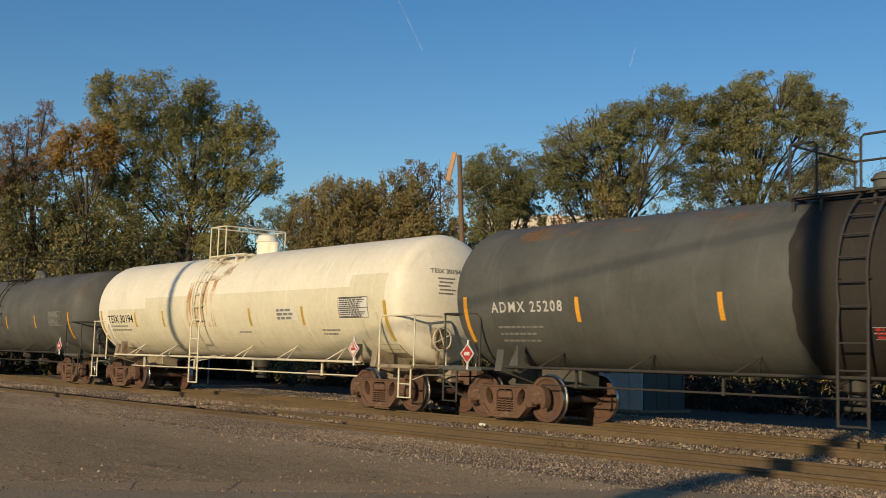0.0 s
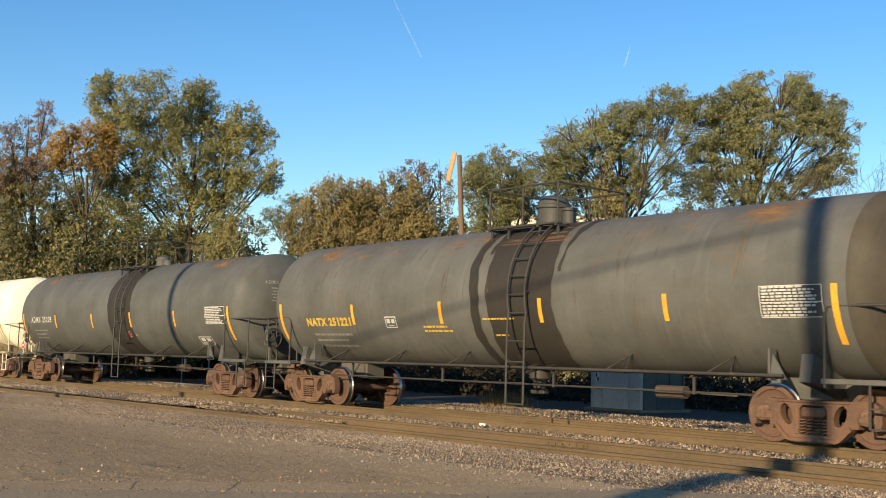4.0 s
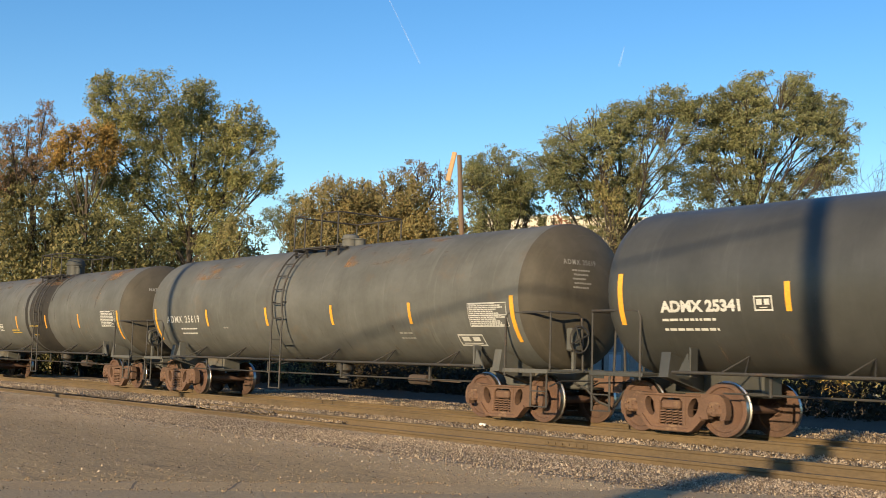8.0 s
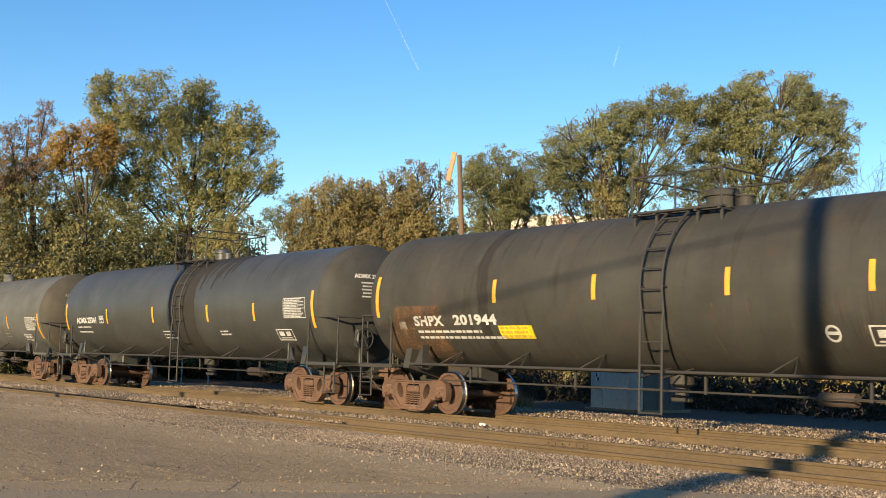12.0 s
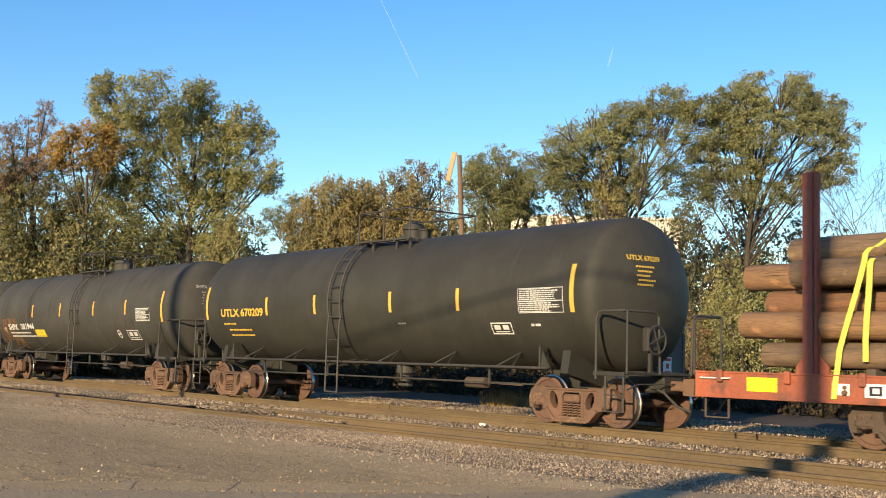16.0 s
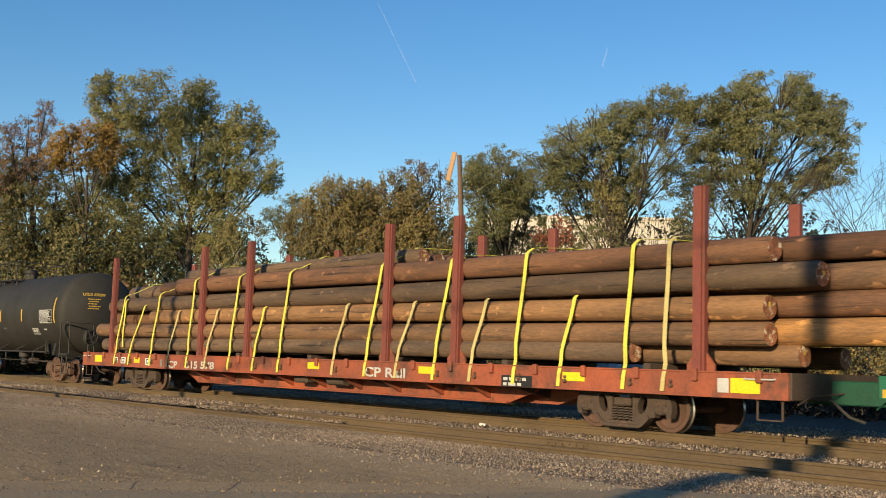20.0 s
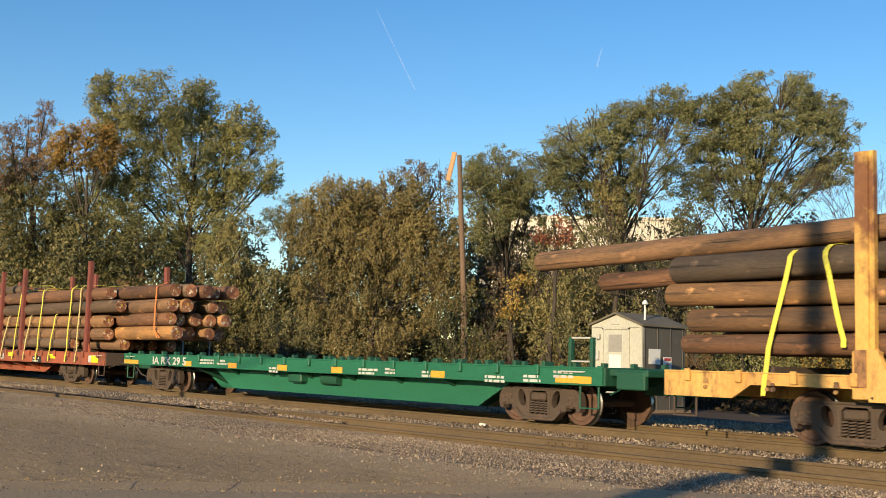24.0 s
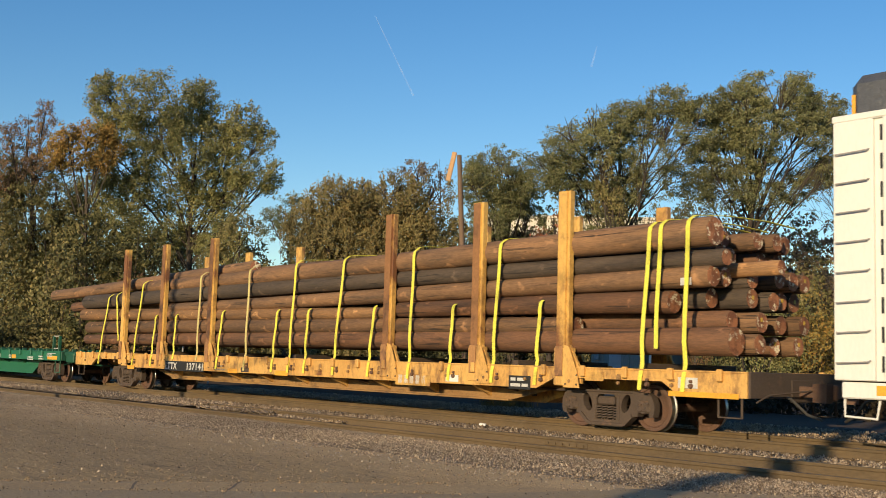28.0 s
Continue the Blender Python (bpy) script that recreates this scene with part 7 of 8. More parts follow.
BUSHES = [
    (-34.7, 30.4, 2.3, 2.0, 1.7, "deep"),
    (-30.7, 32.0, 2.4, 1.3, 1.3, "olive"),
    (-30.2, 35.7, 3.2, 1.4, 1.2, "olive"),
    (-25.6, 33.5, 2.2, 0.6, 0.8, "tan"),
    (-27.0, 36.3, 3.2, 1.2, 0.9, "olive"),
    (-23.5, 34.3, 4.2, 2.1, 1.5, "green"),
    (-22.2, 35.8, 3.1, 1.4, 1.0, "yellow"),
    (-21.2, 37.1, 3.0, 1.4, 1.1, "olive"),
    (-20.3, 38.1, 2.8, 1.2, 1.2, "olive"),
    (-67.3, 23.8, 3.1, 3.0, 2.3, "tan"),
    (-58.1, 23.8, 3.0, 2.5, 2.1, "tan"),
    (-47.2, 21.7, 2.7, 2.0, 1.8, "tan"),
    (-51.3, 26.3, 1.9, 2.0, 1.4, "olive"),
    (-39.3, 25.0, 1.9, 1.6, 1.4, "olive"),
    (-63.1, 22.8, 5.6, 2.0, 1.3, "deep"),
    (-77.8, 23.7, 5.4, 3.0, 4.5, "deep"),
    (-51.2, 21.0, 5.2, 2.0, 3.1, "deep"),
    (-50.6, 22.9, 5.0, 2.0, 3.3, "deep"),
    (-53.0, 20.4, 4.6, 1.7, 3.0, "olive"),
    (-71.6, 22.9, 7.7, 2.6, 3.2, "olive"),
    (-69.2, 26.0, 6.4, 2.6, 3.2, "deep"),
    (-62.9, 27.3, 6.2, 2.5, 3.0, "deep"),
    (-60.8, 29.9, 6.3, 2.5, 3.0, "olive"),
    (-58.7, 32.5, 5.4, 2.5, 3.0, "olive"),
    (-58.8, 35.6, 4.9, 2.6, 3.1, "deep"),
    (-55.1, 36.7, 6.2, 2.5, 3.0, "gold"),
    (-53.1, 39.0, 6.3, 2.5, 3.0, "olive"),
    (-51.0, 41.6, 6.4, 2.5, 3.0, "olive"),
    (-47.6, 42.5, 6.7, 2.4, 2.9, "brown"),
    (-44.5, 43.2, 5.6, 2.3, 2.8, "sparse"),
    (-42.7, 45.3, 5.7, 2.3, 2.8, "sparse"),
    (-39.5, 46.2, 4.7, 2.3, 2.7, "olive"),
    (-37.5, 48.5, 5.7, 2.3, 2.7, "olive"),
    (-35.6, 50.8, 5.5, 2.3, 2.7, "olive"),
    (-32.6, 51.4, 4.6, 2.2, 2.6, "olive"),
    (-30.7, 53.7, 4.7, 2.2, 2.6, "yellow"),
    (-28.8, 55.9, 4.8, 2.2, 2.6, "olive"),
    (-31.1, 43.5, 6.0, 1.6, 1.6, "olive"),
    (-29.6, 45.4, 5.3, 1.6, 1.3, "olive"),
    (-34.0, 43.1, 6.6, 1.2, 1.6, "sparse"),
    (-38.8, 41.9, 7.1, 1.7, 2.3, "sparse"),
    (-36.8, 44.4, 6.9, 1.7, 2.0, "sparse"),
    (-34.8, 46.8, 7.2, 1.7, 2.0, "olive"),
    (-33.1, 48.8, 7.3, 1.7, 1.7, "olive"),
    (-30.6, 48.8, 6.3, 1.4, 1.7, "olive"),
    (-40.3, 40.2, 6.7, 1.4, 2.0, "brown"),
    (-41.6, 38.7, 6.7, 1.3, 2.0, "brown"),
    (-36.7, 38.5, 5.8, 1.3, 1.6, "olive"),
    (-35.5, 39.9, 5.6, 1.3, 1.5, "gold"),
    (-33.0, 47.2, 7.8, 1.7, 1.4, "brown"),
    (-31.6, 48.9, 8.1, 1.7, 1.4, "brown"),
    (-30.2, 50.7, 7.6, 1.4, 1.4, "brown"),
    (-60.3, 27.1, 7.7, 2.3, 2.6, "deep"),
    (-58.3, 29.6, 7.4, 2.3, 2.6, "deep"),
    (-56.4, 31.8, 7.2, 1.9, 2.3, "olive"),
    (-62.5, 24.3, 8.2, 2.3, 2.6, "deep"),
    (-64.6, 21.9, 8.1, 2.3, 2.6, "olive"),
    (-53.1, 35.7, 7.7, 2.3, 1.9, "gold"),
    (-50.6, 38.7, 7.8, 2.3, 1.9, "gold"),
    (-46.4, 40.6, 8.0, 1.6, 2.2, "olive"),
    (-45.0, 42.2, 8.1, 1.6, 1.9, "olive"),
    (-52.7, 33.2, 6.8, 1.4, 1.9, "olive"),
    (-51.4, 32.1, 3.9, 1.4, 1.8, "deep"),
    (-49.0, 31.7, 5.0, 1.5, 1.7, "olive"),
    (-39.5, 39.4, 8.0, 1.3, 1.4, "olive"),
    (-37.3, 43.6, 8.3, 1.4, 1.3, "sage"),
    (-35.6, 45.6, 8.6, 1.4, 1.3, "sage"),
    (-34.0, 47.6, 8.4, 1.4, 1.1, "sage"),
    (-31.8, 50.2, 8.2, 1.4, 1.3, "sage"),
]
LEAF = {kind: islands("leaf_" + kind, tones, 0.65, trans=0.27) for kind, tones in {
    "green": [(0.125, 0.138, 0.058), (0.190, 0.198, 0.080), (0.265, 0.255, 0.105), (0.340, 0.310, 0.140)],
    "deep": [(0.060, 0.066, 0.030), (0.100, 0.103, 0.043), (0.155, 0.147, 0.061), (0.210, 0.180, 0.076)],
    "olive": [(0.125, 0.130, 0.060), (0.200, 0.190, 0.080), (0.275, 0.245, 0.110), (0.320, 0.260, 0.120)],
    "gold": [(0.130, 0.124, 0.060), (0.208, 0.182, 0.082), (0.290, 0.240, 0.108), (0.320, 0.236, 0.108)],
    # near-black tones: the shade behind the train is put into these leaves
    "shade_weed": [(0.030, 0.022, 0.013), (0.050, 0.036, 0.020), (0.065, 0.048, 0.026), (0.040, 0.034, 0.018)],
    "yellow": [(0.180, 0.160, 0.057), (0.300, 0.236, 0.075), (0.450, 0.315, 0.085), (0.470, 0.276, 0.085)],
    "orange": [(0.180, 0.145, 0.050), (0.290, 0.195, 0.062), (0.400, 0.240, 0.072), (0.220, 0.178, 0.060)],
    "sage": [(0.110, 0.126, 0.058), (0.178, 0.190, 0.088), (0.245, 0.246, 0.116), (0.315, 0.305, 0.165)],
    "rust": [(0.180, 0.128, 0.084), (0.255, 0.168, 0.100), (0.320, 0.196, 0.112), (0.200, 0.160, 0.085)],
    "tan": [(0.130, 0.085, 0.050), (0.200, 0.122, 0.062), (0.260, 0.155, 0.075), (0.130, 0.110, 0.060)],
    "red": [(0.226, 0.100, 0.066), (0.351, 0.126, 0.075), (0.414, 0.173, 0.095), (0.214, 0.133, 0.075)],
    "brown": [(0.150, 0.120, 0.095), (0.200, 0.153, 0.112), (0.239, 0.179, 0.123), (0.175, 0.160, 0.095)],
    "sparse": [(0.125, 0.133, 0.066), (0.175, 0.179, 0.085), (0.239, 0.212, 0.102), (0.275, 0.212, 0.102)]}.items()}
M["bark"] = material("bark", (0.07, 0.054, 0.04), 0.9, 0, (0.045, 0.035, 0.027), (0.13, 0.105, 0.08), 2.0, 20, (1, 1, 0.3), 0.02)
WORDS = {"green": "green", "sage": "grey-green", "deep": "dark green", "olive": "olive green", "gold": "golden brown", "yellow": "yellow and green", "orange": "orange-brown", "rust": "rusty brown",
         "tan": "tan", "red": "red-orange", "brown": "thin brown", "sparse": "thin green"}


HABIT = {"green": ((1.05, 1.05, 1.15), 0.3), "gold": ((0.8, 0.8, 1.5), 0.9), "olive": ((0.8, 0.8, 1.35), 0.8), "sage": ((1.15, 1.15, 0.75), 0.0), "deep": ((1, 1, 0.9), 0.3)}   # spread of a clump, droop of its blades


def leaves(clumps, kind, seed, per=36, spread=0.30, leaf=0.105):
    """Small bent leaf blades strewn in clumps, most of them turned to the light and the sky."""
    rng = np.random.default_rng(seed)
    c = np.repeat(np.asarray(clumps, float), per, axis=0)
    n = len(c)
    shape, droop = HABIT.get(kind, ((1, 1, 0.9), 0.3))
    d = rng.normal(0, 1, (n, 3))
    d /= np.linalg.norm(d, axis=1, keepdims=True)
    size = np.repeat(rng.uniform(0.55, 1.4, (len(clumps), 1)), per, axis=0)
    c = c + d * (spread * size * rng.uniform(0.05, 1.0, (n, 1)) ** 0.6) * np.array(shape)
    nrm = rng.normal(0, 1, (n, 3)) + np.array([0.35, -0.75, 0.75 - 0.4 * droop])
    nrm /= np.linalg.norm(nrm, axis=1, keepdims=True)
    a = np.cross(nrm, np.cross(rng.normal(0, 0.8, (n, 3)) - np.array([0, 0, 1.2 * droop]), nrm))
    a /= np.linalg.norm(a, axis=1, keepdims=True)
    b = np.cross(nrm, a)
    s = leaf * rng.uniform(0.5, 1.25, (n, 1))
    v = np.stack([c - a * s * 0.6, c + b * s * 0.36 + nrm * s * 0.12, c + a * s * 0.6, c - b * s * 0.36 + nrm * s * 0.12], 1).reshape(-1, 3)
    f = np.arange(4 * n).reshape(n, 4)
    return quick_mesh("crown", v, f, LEAF[kind])


def crown_points(blobs, rng, k, gap=-0.10):
    """Places of leaf clumps: more near the skin of each lobe, in tufts with gaps between them."""
    pts = []
    for bx, by, bz, r, h in blobs:
        n = int(k * r * h * 4) + 6
        for _ in range(n):
            v = Vector((rng.gauss(0, 1), rng.gauss(0, 1), rng.gauss(0, 1))).normalized() * rng.uniform(0.25, 1.12) ** 0.5
            p = Vector((bx + v.x * r, by + v.y * r * 0.8, bz + v.z * h))
            if 0.7 * noise.noise(p * 0.6) + 0.75 * noise.noise(p * 1.7) > gap + 0.25 * max(0.0, v.length - 0.75):
                pts.append(p)
    return pts


GAPS = {"green": -0.10, "sage": -0.09, "gold": -0.18, "olive": -0.14, "deep": -0.10, "rust": -0.3, "orange": -0.42}


def tree(name, foot, kind, blobs, seed, k=4.2, per=36, trunk=True):
    rng = random.Random(seed)
    t = thing("tree", "tall %s leafy autumn tree beyond the tracks" % WORDS[kind] if trunk else "", "tree", "trees", pose(0, 0, 0))
    pts = crown_points(blobs, rng, k, GAPS.get(kind, -0.10))
    foot = Vector((foot[0], foot[1], -0.35))
    mid = sum((Vector(b[:3]) for b in blobs), Vector()) / len(blobs)
    size = max(b[2] + b[4] for b in blobs)
    r0 = 0.013 * size + 0.05
    top = Vector((mid.x * 0.8 + foot.x * 0.2, mid.y * 0.8 + foot.y * 0.2, size * 0.78))
    line = [foot, foot.lerp(top, 0.3) + Vector((rng.uniform(-0.3, 0.3), 0, 0)), foot.lerp(top, 0.65) + Vector((rng.uniform(-0.4, 0.4), 0, 0)), top]
    part("trunk", Build().tube(line, r0, 9, 0.05), M["bark"], t, smooth=60)
    for bx, by, bz, r, h in blobs:
        limb = Build()
        c = Vector((bx, by, bz))
        k = min(0.9, max(0.15, (bz * rng.uniform(0.55, 0.74) + 0.35) / (size * 0.78 + 0.35)))
        i = min(2, int(k * 3))
        s0 = line[i].lerp(line[i + 1], k * 3 - i)
        m = s0.lerp(c, 0.5) + Vector((rng.uniform(-0.4, 0.4), rng.uniform(-0.4, 0.4), rng.uniform(-0.2, 0.5)))
        limb.tube([s0, s0.lerp(m, 0.5), m, m.lerp(c, 0.6), c + Vector((0, 0, h * 0.3))], r0 * 0.2, 6, 0.02)
        for _ in range(9):
            e = c + Vector((rng.uniform(-1, 1) * r * 0.9, rng.uniform(-1, 1) * r * 0.7, rng.uniform(-0.7, 0.95) * h))
            q = m.lerp(c, rng.uniform(0.3, 1.0))
            limb.tube([q, q.lerp(e, 0.5) + Vector((0, 0, 0.15 * h)), e], 0.024, 4, 0.007)
        part("limb", limb, M["bark"], t, smooth=60)
    part("crown", leaves(pts, kind, seed, per, 0.26, 0.08 if kind == "sage" else 0.105), None, t)
    return t


for i, (name, foot, kind, blobs) in enumerate(TREES):
    thin = kind in ("brown", "sparse", "rust", "red")
    tree(name, foot, kind, blobs, 100 + i, 14.0 if thin else 26.0, 22 if thin else 42 if kind == "sage" else 28)


def bush(x, y, z, r, h, kind, seed):
    rng = random.Random(seed)
    b = thing("bush", "%s bush behind the tracks" % WORDS[kind], "bush", "bushes")
    zc = max(0.3, (z + h - 0.3) / 2)
    hh = max(0.6, (z + h + 0.4) / 2)
    pts = crown_points([(x, y, zc, r, hh), (x + 0.5 * r, y - 0.4, zc * 0.8, r * 0.6, hh * 0.75), (x - 0.5 * r, y + 0.3, zc * 0.9, r * 0.6, hh * 0.8)], rng, 10.0)
    for _ in range(9):
        st = Build()
        e = Vector((x + rng.uniform(-0.8, 0.8) * r, y + rng.uniform(-0.6, 0.6) * r, zc + rng.uniform(0, 0.8) * hh))
        st.tube([(x + rng.uniform(-0.3, 0.3), y + rng.uniform(-0.3, 0.3), -0.32), (x + (e.x - x) * 0.4, y + (e.y - y) * 0.4, zc * 0.7), e], 0.035, 5, 0.01)
        part("stem", st, M["bark"], b, smooth=60)
    pts = [p for p in pts if p.z > 0.3]
    near = math.hypot(x, y) < 48
    part("foliage", leaves(pts, kind, seed, 32 if near else 12, 0.32, 0.094 if near else 0.17), None, b)


for i, q in enumerate(BUSHES):
    bush(*q, 300 + i)


# low weeds and brambles that close the view under the cars, coloured near-black as shade
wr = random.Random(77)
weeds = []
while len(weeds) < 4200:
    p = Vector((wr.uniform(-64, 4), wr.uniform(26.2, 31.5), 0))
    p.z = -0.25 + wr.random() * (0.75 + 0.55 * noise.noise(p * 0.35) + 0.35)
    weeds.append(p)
tagged(new("undergrowth", leaves(weeds, "shade_weed", 78, 15, 0.3, 0.13)), "low tangle of weeds and brambles beyond the tracks, coloured dark for the shade behind the train", "undergrowth", kind="stuff")


# thicket between the trees, which closes the view to the low sky
thicket = []
while len(thicket) < 3600:
    u, d = wr.uniform(-0.02, 1.0), wr.uniform(56.5, 61.0)
    turn = 0.2 + 0.82 * u
    p = Vector((-d * math.cos(turn), d * math.sin(turn), 0))
    top = 3.0 + 1.5 * noise.noise(p * 0.16) + 0.8 * noise.noise(p * 0.5)
    p.z = -0.2 + wr.random() * max(0.8, top)
    thicket.append(p)
tagged(new("thicket", leaves(thicket, "deep", 79, 15, 0.38, 0.17)), "dense dark green thicket between the trees beyond the tracks", "thicket", kind="stuff")


# ---- things beyond the train ----
M["shed_front"] = material("shed_front", (0.56, 0.55, 0.46), 0.55, 0, (0.49, 0.48, 0.40), (0.42, 0.38, 0.30), 0.8, 25, (1, 1, 0.4), 0.0, (0.6, 0.8))
M["shed_grey"] = material("shed_grey", (0.115, 0.105, 0.085), 0.7, 0, (0.09, 0.082, 0.07), (0.14, 0.125, 0.10), 0.8, 25, (1, 1, 1), 0.002)
M["hut_roof"] = material("hut_roof", (0.17, 0.145, 0.10), 0.85, 0, (0.13, 0.11, 0.08), (0.22, 0.19, 0.13), 1.2, 25)
M["pole_wood"] = material("pole_wood", (0.20, 0.13, 0.085), 0.9, 0, (0.15, 0.10, 0.07), (0.26, 0.18, 0.12), 1.0, 25, (2, 2, 0.3), 0.01)
M["new_wood"] = material("new_wood", (0.58, 0.36, 0.19), 0.85, 0, (0.48, 0.28, 0.14), (0.65, 0.45, 0.26), 1.5, 25, (2, 2, 0.4), 0.004)
M["cream_siding"] = material("cream_siding", (0.70, 0.64, 0.52), 0.7, 0, (0.63, 0.57, 0.46), (0.55, 0.49, 0.39), 0.1, 4, (1, 1, 0.2), 0.004)
M["grey_metal"] = material("grey_metal", (0.33, 0.32, 0.31), 0.6, 0.2, (0.27, 0.26, 0.25), (0.22, 0.2, 0.18), 0.5, 10)

# small relay hut, its gable to the tracks
hut = thing("relay_hut", "small cream and grey metal trackside hut with a gable roof", "hut", m=pose(-20.02, 22.8, 0))
HW, HD, HZ, RZ = 0.88, 1.78, 2.22, 2.50
part("base_slab", Build().box(-1.0, 1.0, -0.15, HD + 0.15, -0.3, 0.03, 0.02), M["ballast_bed"], hut, "concrete footing")
part("front_wall", Build().prism([(-HW, -0.08), (HW, -0.08), (HW, HZ), (0, RZ), (-HW, HZ)], 0, 0.06), M["shed_front"], hut, "cream gable wall")
part("back_wall", Build().prism([(-HW, -0.08), (HW, -0.08), (HW, HZ), (0, RZ), (-HW, HZ)], HD - 0.06, HD), M["shed_grey"], hut)
for e in (-1, 1):
    sw = part("side_wall", Build().box(e * (HW - 0.05), e * HW, 0.06, HD - 0.06, -0.08, HZ), M["shed_grey"], hut, "grey panelled side wall")
    for k in range(4):
        yy = 0.08 + (HD - 0.2) * k / 3
        part("panel_seam", Build().box(e * HW, e * (HW + 0.02), yy, yy + 0.035, -0.06, HZ - 0.02, 0.004), M["shed_grey"], sw)
    part("roof", Build().add([(e * (HW + 0.08), -0.08, HZ - 0.02), (e * (HW + 0.08), HD + 0.08, HZ - 0.02), (0, HD + 0.08, RZ + 0.03), (0, -0.08, RZ + 0.03),
                              (e * (HW + 0.08), -0.08, HZ + 0.03), (e * (HW + 0.08), HD + 0.08, HZ + 0.03), (0, HD + 0.08, RZ + 0.08), (0, -0.08, RZ + 0.08)],
                             [(0, 1, 2, 3), (7, 6, 5, 4), (0, 4, 5, 1), (1, 5, 6, 2), (2, 6, 7, 3), (3, 7, 4, 0)]), M["hut_roof"], hut, "low sloping weathered metal roof")
dr = part("door", Build().box(-0.42, 0.41, -0.03, 0.0, 0.0, 2.1, 0.008), M["shed_front"], hut, "cream steel door with a white notice")
part("door_notice", Build().box(-0.22, 0.20, -0.036, -0.03, 1.0, 1.45), M["white_paint"], dr)
part("door_handle", Build().box(0.32, 0.36, -0.07, -0.03, 0.95, 1.1, 0.01), M["iron"], dr)
fr = Build()
for x in (-0.47, 0.43):
    fr.box(x, x + 0.05, -0.05, 0.0, -0.06, 2.16, 0.006)
fr.box(-0.47, 0.48, -0.05, 0.0, 2.11, 2.17, 0.006)
part("door_frame", fr, M["shed_front"], hut)
part("gable_vent", Build().box(-0.16, 0.14, -0.03, 0.0, 2.24, 2.38, 0.01), M["shed_front"], hut)
part("meter_box", Build().box(-0.72, -0.58, -0.08, 0.0, 1.3, 1.55, 0.01), M["marking_white"], hut)
part("wall_lamp", Build().box(-0.66, -0.54, -0.1, 0.0, 1.85, 2.0, 0.02), M["shed_front"], hut)
part("marker_plate", Build().box(-0.70, -0.58, -0.012, 0.0, 0.72, 0.96), M["white_paint"], hut, "small black and white plate")
part("plate_square", Build().box(-0.69, -0.64, -0.016, -0.012, 0.85, 0.95).box(-0.64, -0.59, -0.016, -0.012, 0.73, 0.84), M["marking_black"], hut)
for x in (-0.86, 0.80):
    part("corner_trim", Build().box(x, x + 0.06, -0.02, 0.0, -0.06, 2.2, 0.005), M["shed_front"], hut)
part("eave_strip", Build().box(-0.86, 0.86, -0.035, -0.003, 2.17, 2.215, 0.006), M["shed_front"], hut)
part("window_panel", Build().box(-0.24, 0.22, -0.036, -0.03, 1.52, 1.98), M["grey_metal_paint"], dr)
part("wall_notice", Build().box(HW + 0.02, HW + 0.028, 0.25, 0.72, 1.22, 1.62), M["white_paint"], hut, "plain white notice")
nt = part("warning_notice", Build().box(HW + 0.02, HW + 0.028, 0.84, 1.18, 0.98, 1.42), M["white_paint"], hut, "red and white warning notice")
part("notice_print", Build().box(HW + 0.029, HW + 0.032, 0.88, 1.14, 1.32, 1.39).box(HW + 0.029, HW + 0.032, 0.9, 1.12, 1.02, 1.06).box(HW + 0.029, HW + 0.032, 0.95, 1.07, 1.12, 1.25), M["placard_red"], nt)
part("vent_pipe", Build().tube([(0.55, 0.5, 2.2), (0.55, 0.5, 2.78)], 0.025, 8).lathe([(0.02, 2.78), (0.085, 2.80), (0.06, 2.88), (0.001, 2.93)], 12, "Z", (0.55, 0.5, 0)), M["white_paint"], hut, "white mushroom vent pipe")

# station name board
# white lowered to grey in the colour, as on a board the sun misses
M["board_unlit_white"] = material("board_unlit_white", (0.50, 0.49, 0.46), 0.7, 0, (0.42, 0.41, 0.38), (0.33, 0.29, 0.24), 2.0, 30, (1, 1, 0.5), 0.0)
sg = thing("station_sign", "white station name board on two thin posts", "sign", m=pose(-41.9, 22.0, 0))
for x, top in ((-1.24, 3.1), (1.06, 2.84)):
    part("post", Build().box(x - 0.03, x + 0.03, -0.025, 0.025, -0.35, top, 0.008), M["grey_metal_paint"], sg)
bd = part("board", Build().box(-1.28, 1.14, -0.07, -0.03, 1.72, 2.0, 0.008), M["board_unlit_white"], sg, "long white board with black letters")
part("lettering", flat_on(stretch(lettering("WEST DAVENPORT", 0.3, M["marking_black"], 0.004), -1.2, 1.77, 2.26, 0.18), -0.074), None, bd)
pl = part("number_plate", Build().box(-1.22, -0.45, -0.08, -0.035, 2.50, 2.86, 0.01), M["reflector"], sg, "small yellow plate")
part("lettering", flat_on(stretch(lettering("25", 0.3, M["marking_black"], 0.01), -1.05, 2.55, 0.42, 0.25), -0.084), None, pl)

# old wooden pole with a loose pale plank at its head
op = thing("wooden_pole", "leaning wooden line pole with a loose pale plank on top", "pole")
part("shaft", Build().tube([(-37.85, 33.1, -0.35), (-37.73, 32.78, 3.9), (-37.49, 32.07, 10.3)], 0.16, 12, 0.10), M["pole_wood"], op)
part("plank", Build().box(-0.11, 0.11, -0.04, 0.04, -0.70, 0.62, 0.03, m=pose(-37.74, 31.85, 9.82, 6, 14, 35)), M["new_wood"], op, "pale splintered plank")

# far works building behind the trees
fb = thing("warehouse", "large cream ribbed-metal warehouse far behind the trees", "building", m=pose(-67.5, 60.0, 0, 0, 0, 45.5))
part("wall", Build().box(0, 16.4, 0, 30, -0.3, 12.9), M["cream_siding"], fb)
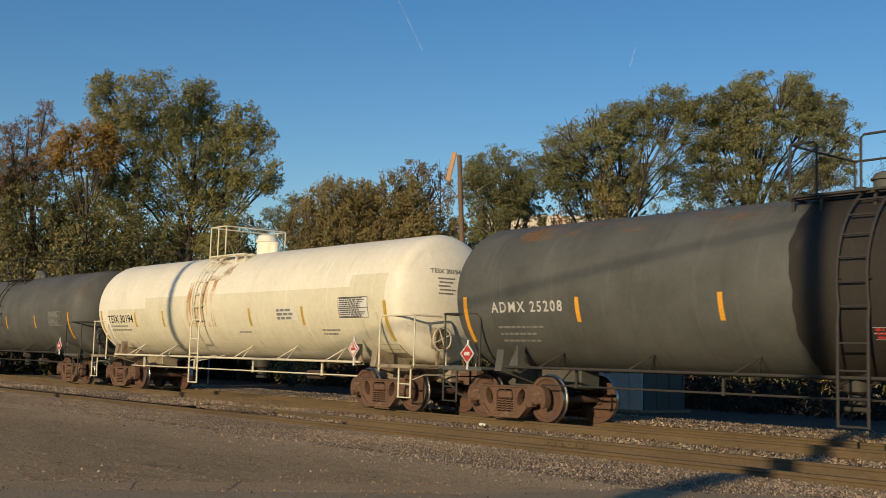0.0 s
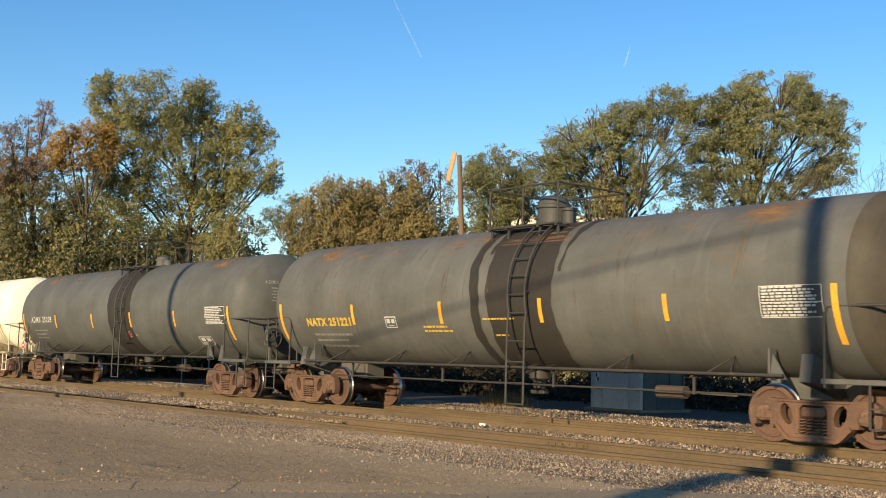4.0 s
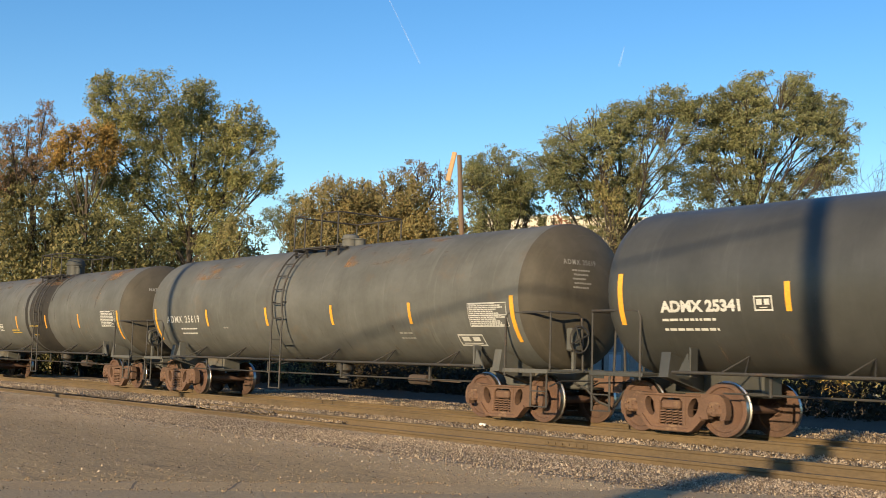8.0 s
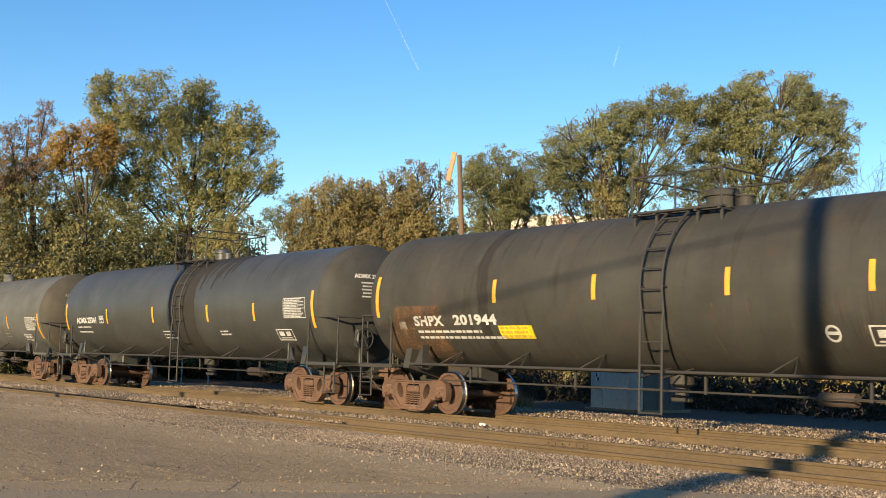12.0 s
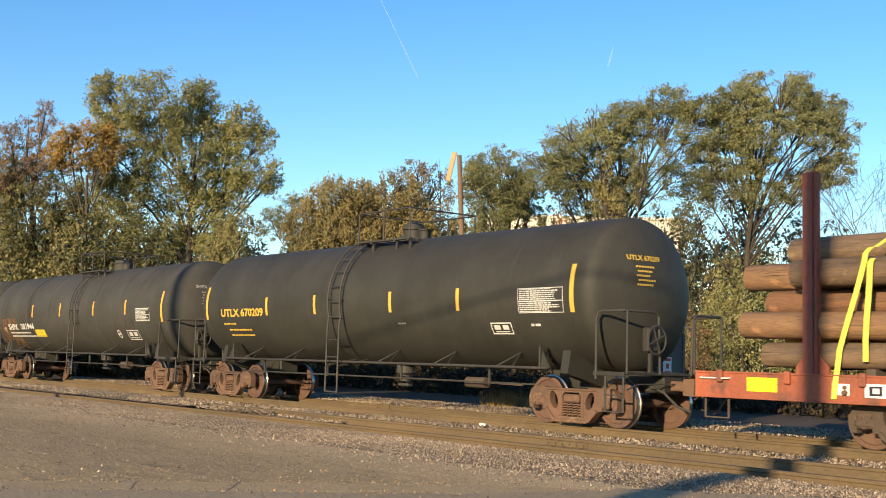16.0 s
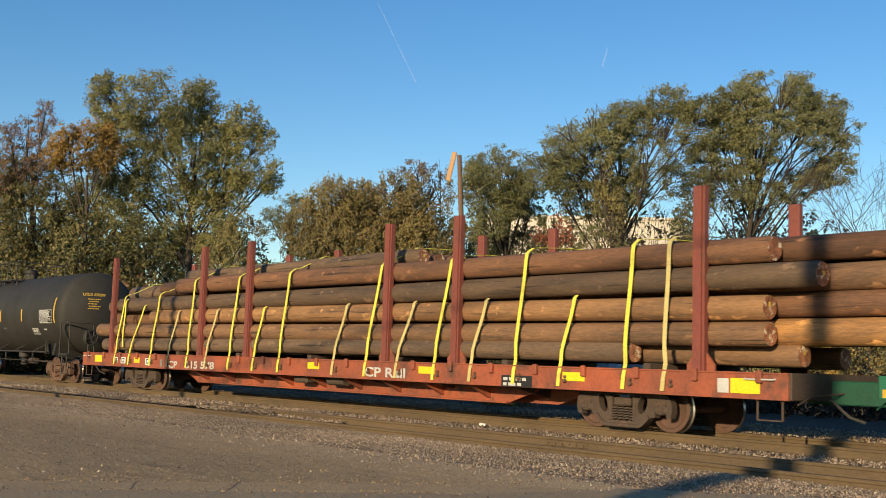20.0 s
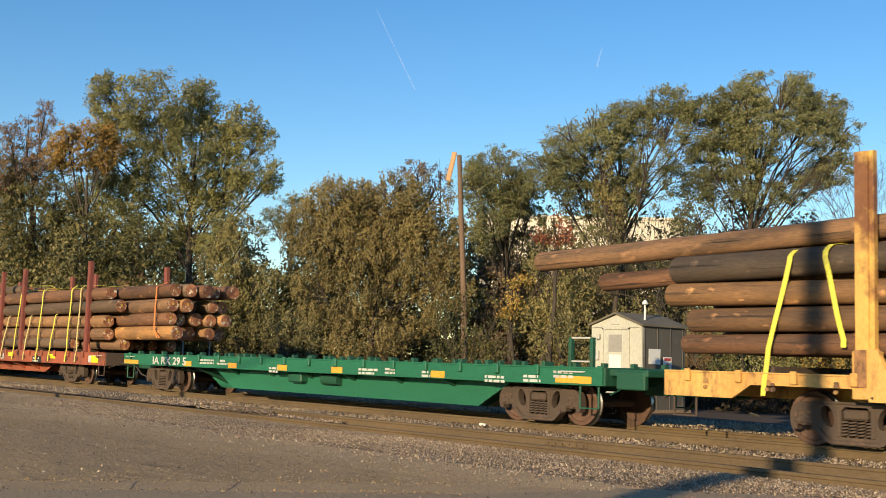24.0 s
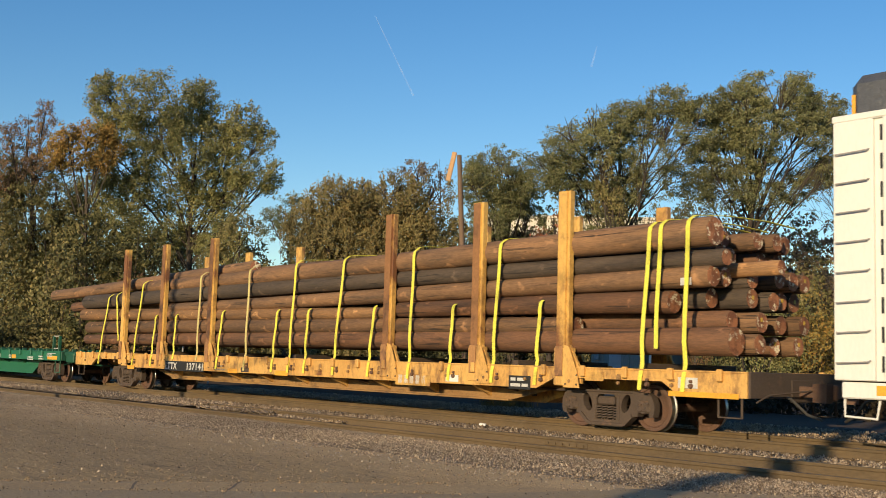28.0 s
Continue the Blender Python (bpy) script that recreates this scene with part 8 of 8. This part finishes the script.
for i in range(33):
    part("rib", Build().box(0.5 * i, 0.5 * i + 0.1, -0.09, -0.002, 0.0, 12.9), M["cream_siding"], fb)
part("roof", Build().box(-0.2, 16.6, -0.2, 30.2, 12.9, 13.1), M["cream_siding"], fb, "flat roof edge")
gs = thing("storage_shed", "long low grey metal shed behind the trees", "shed")
part("wall", Build().box(-3.5, 6, 0, 8, -0.3, 5.4), M["grey_metal"], gs, m=pose(-33.0, 55.0, 0, 0, 0, 45))
part("roof", Build().prism([(-3.8, 5.4), (6.3, 5.4), (6.3, 5.9), (-3.8, 6.8)], -0.3, 8.3), M["grey_metal"], gs, m=pose(-33.0, 55.0, 0, 0, 0, 45))

# bare tree at the edge of the view
def bare_tree(foot, seed, height):
    rng = random.Random(seed)
    t = thing("tree", "leafless grey-brown tree with fine bare twigs", "tree", "trees")

    def grow(b, p, d, length, r, depth):
        pts = [p]
        for _ in range(3):
            d = (d + Vector((rng.gauss(0, 0.16), rng.gauss(0, 0.16), rng.gauss(0.05, 0.1)))).normalized()
            p = p + d * length / 3
            pts.append(p)
        b.tube(pts, r, 5 if depth > 2 else 4, r * 0.6, caps=False)
        if depth:
            for _ in range(rng.choice((2, 3, 3))):
                nd = (d + Vector((rng.gauss(0, 0.55), rng.gauss(0, 0.55), rng.gauss(0.1, 0.35)))).normalized()
                grow(b, pts[rng.choice((1, 2, 3, 3))], nd, length * rng.uniform(0.6, 0.8), max(0.006, r * 0.55), depth - 1)

    foot = Vector(foot)
    part("trunk", Build().tube([foot, foot + Vector((0.1, 0, height * 0.25))], 0.16, 8, 0.13), M["bark"], t, smooth=60)
    for k in range(5):
        b = Build()
        a = k * 1.26 + rng.random()
        grow(b, foot + Vector((0.1, 0, height * rng.uniform(0.15, 0.25))), Vector((0.45 * math.cos(a), 0.45 * math.sin(a), 1)).normalized(), height * 0.3, 0.05, 5)
        part("limb", b, M["bark"], t, smooth=60)


bare_tree((-21.5, 40.2, -0.3), 4, 11.5)
bare_tree((-38.6, 39.5, -0.3), 9, 8.0)
bare_tree((-29.0, 36.5, -0.3), 12, 9.0)

# ---- poles and a guy wire behind the camera, which throw their shadows on the train ----
REACH = Vector((SUN_WAY.x, SUN_WAY.y)) / SUN_WAY.y


def line_pole(x, y, height, r, label):
    po = thing("utility_pole", label, "utility pole", "poles along the road", pose(x, y, 0))
    part("shaft", Build().tube([(0, 0, -0.3), (0, 0, height)], r, 14, r * 0.72), M["pole_wood"], po)
    part("crossarm", Build().box(-0.06, 0.06, -1.2, 1.2, height - 0.7, height - 0.58, 0.01), M["pole_wood"], po)
    for yy in (-1.1, -0.5, 0.5, 1.1):
        part("insulator", Build().lathe([(0.02, height - 0.58), (0.05, height - 0.55), (0.06, height - 0.48), (0.02, height - 0.42)], 10, "Z", (0, yy, 0)), M["grey_metal"], po)
    return po


PX, PY = 1.09, -9.0
line_pole(PX, PY, 14.5, 0.22, "tall wooden utility pole beside the road")
line_pole(-23.85 + 0.413 * 9.0, PY, 14.5, 0.15, "thin wooden utility pole beside the road")
drop = (15.15 - PY) / (SUN_WAY.y) * -SUN_WAY.z
shift = (15.15 - PY) * REACH.x
gw = thing("guy_wire", "taut steel guy wire from the pole to the ground", "wire")
a, b = Vector((-9.785 - shift, PY, 3.50 + drop)), Vector((-21.87 - shift, PY, 1.586 + drop))
way = (b - a) / 12.085
part("strand", Build().tube([Vector((PX, PY, a.z + way.z * (a.x - PX))), a.lerp(b, 1.6)], 0.035, 6), M["iron"], gw)

# ---- thin vapour trails high in the sky ----
vm = bpy.data.materials.new("vapour")
vm.use_nodes = True
vnt = vm.node_tree
vd, vt, vx = vnt.nodes.new("ShaderNodeBsdfDiffuse"), vnt.nodes.new("ShaderNodeBsdfTransparent"), vnt.nodes.new("ShaderNodeMixShader")
vd.inputs["Color"].default_value = (0.95, 0.95, 0.95, 1)
vnt.links.new(ramp(vnt, noise_tex(vnt, 0.03, 3), 0.2, 8.0), vx.inputs[0])
vnt.links.new(vt.outputs[0], vx.inputs[1])
vnt.links.new(vd.outputs[0], vx.inputs[2])
vnt.links.new(vx.outputs[0], vnt.nodes["Material Output"].inputs["Surface"])
TRAILS = []


def trail(a, b, width, move):
    a, b = Vector(a), Vector(b)
    o = thing("vapour_trail", "thin white vapour trail in the clear sky", "vapour trail", "vapour trails", pose(*a))
    part("streak", Build().tube([Vector((0, 0, 0)), (b - a) * 0.3, (b - a) * 0.7, b - a], width, 8, width * 0.35), vm, o, smooth=60)
    TRAILS.append((o, a, Vector(move)))


trail((-2296.0, 1824.9, 826.5), (-2350.0, 1727.0, 1038.0), 3.0, (-22.5, -8.0, -120.7))
trail((-1942.8, 2252.3, 800.7), (-1930.0, 2259.0, 856.0), 4.2, (-66.0, -79.0, -4.0))


# ---- what moves ----
def motions():
    """The train runs at one speed towards -x; its wheels roll."""
    for car, at in TRAIN:
        walk(car, [(t, pose(at - SPEED * t, TRACK_Y, 0)) for t in (0.0, 7.0, 14.0, 21.0, SECONDS)])
    for ax, sx, r in AXLES:
        rows = []
        for i in range(281):
            t = 0.1 * i
            rows.append((t, Matrix.Translation((sx, 0, r)) @ Matrix.Rotation(-SPEED * t / r, 4, "Y")))
        walk(ax, rows)
    for o, a, move in TRAILS:
        walk(o, [(t, pose(*(a + move * (t / SECONDS)))) for t in (0.0, 14.0, SECONDS)])


motions()
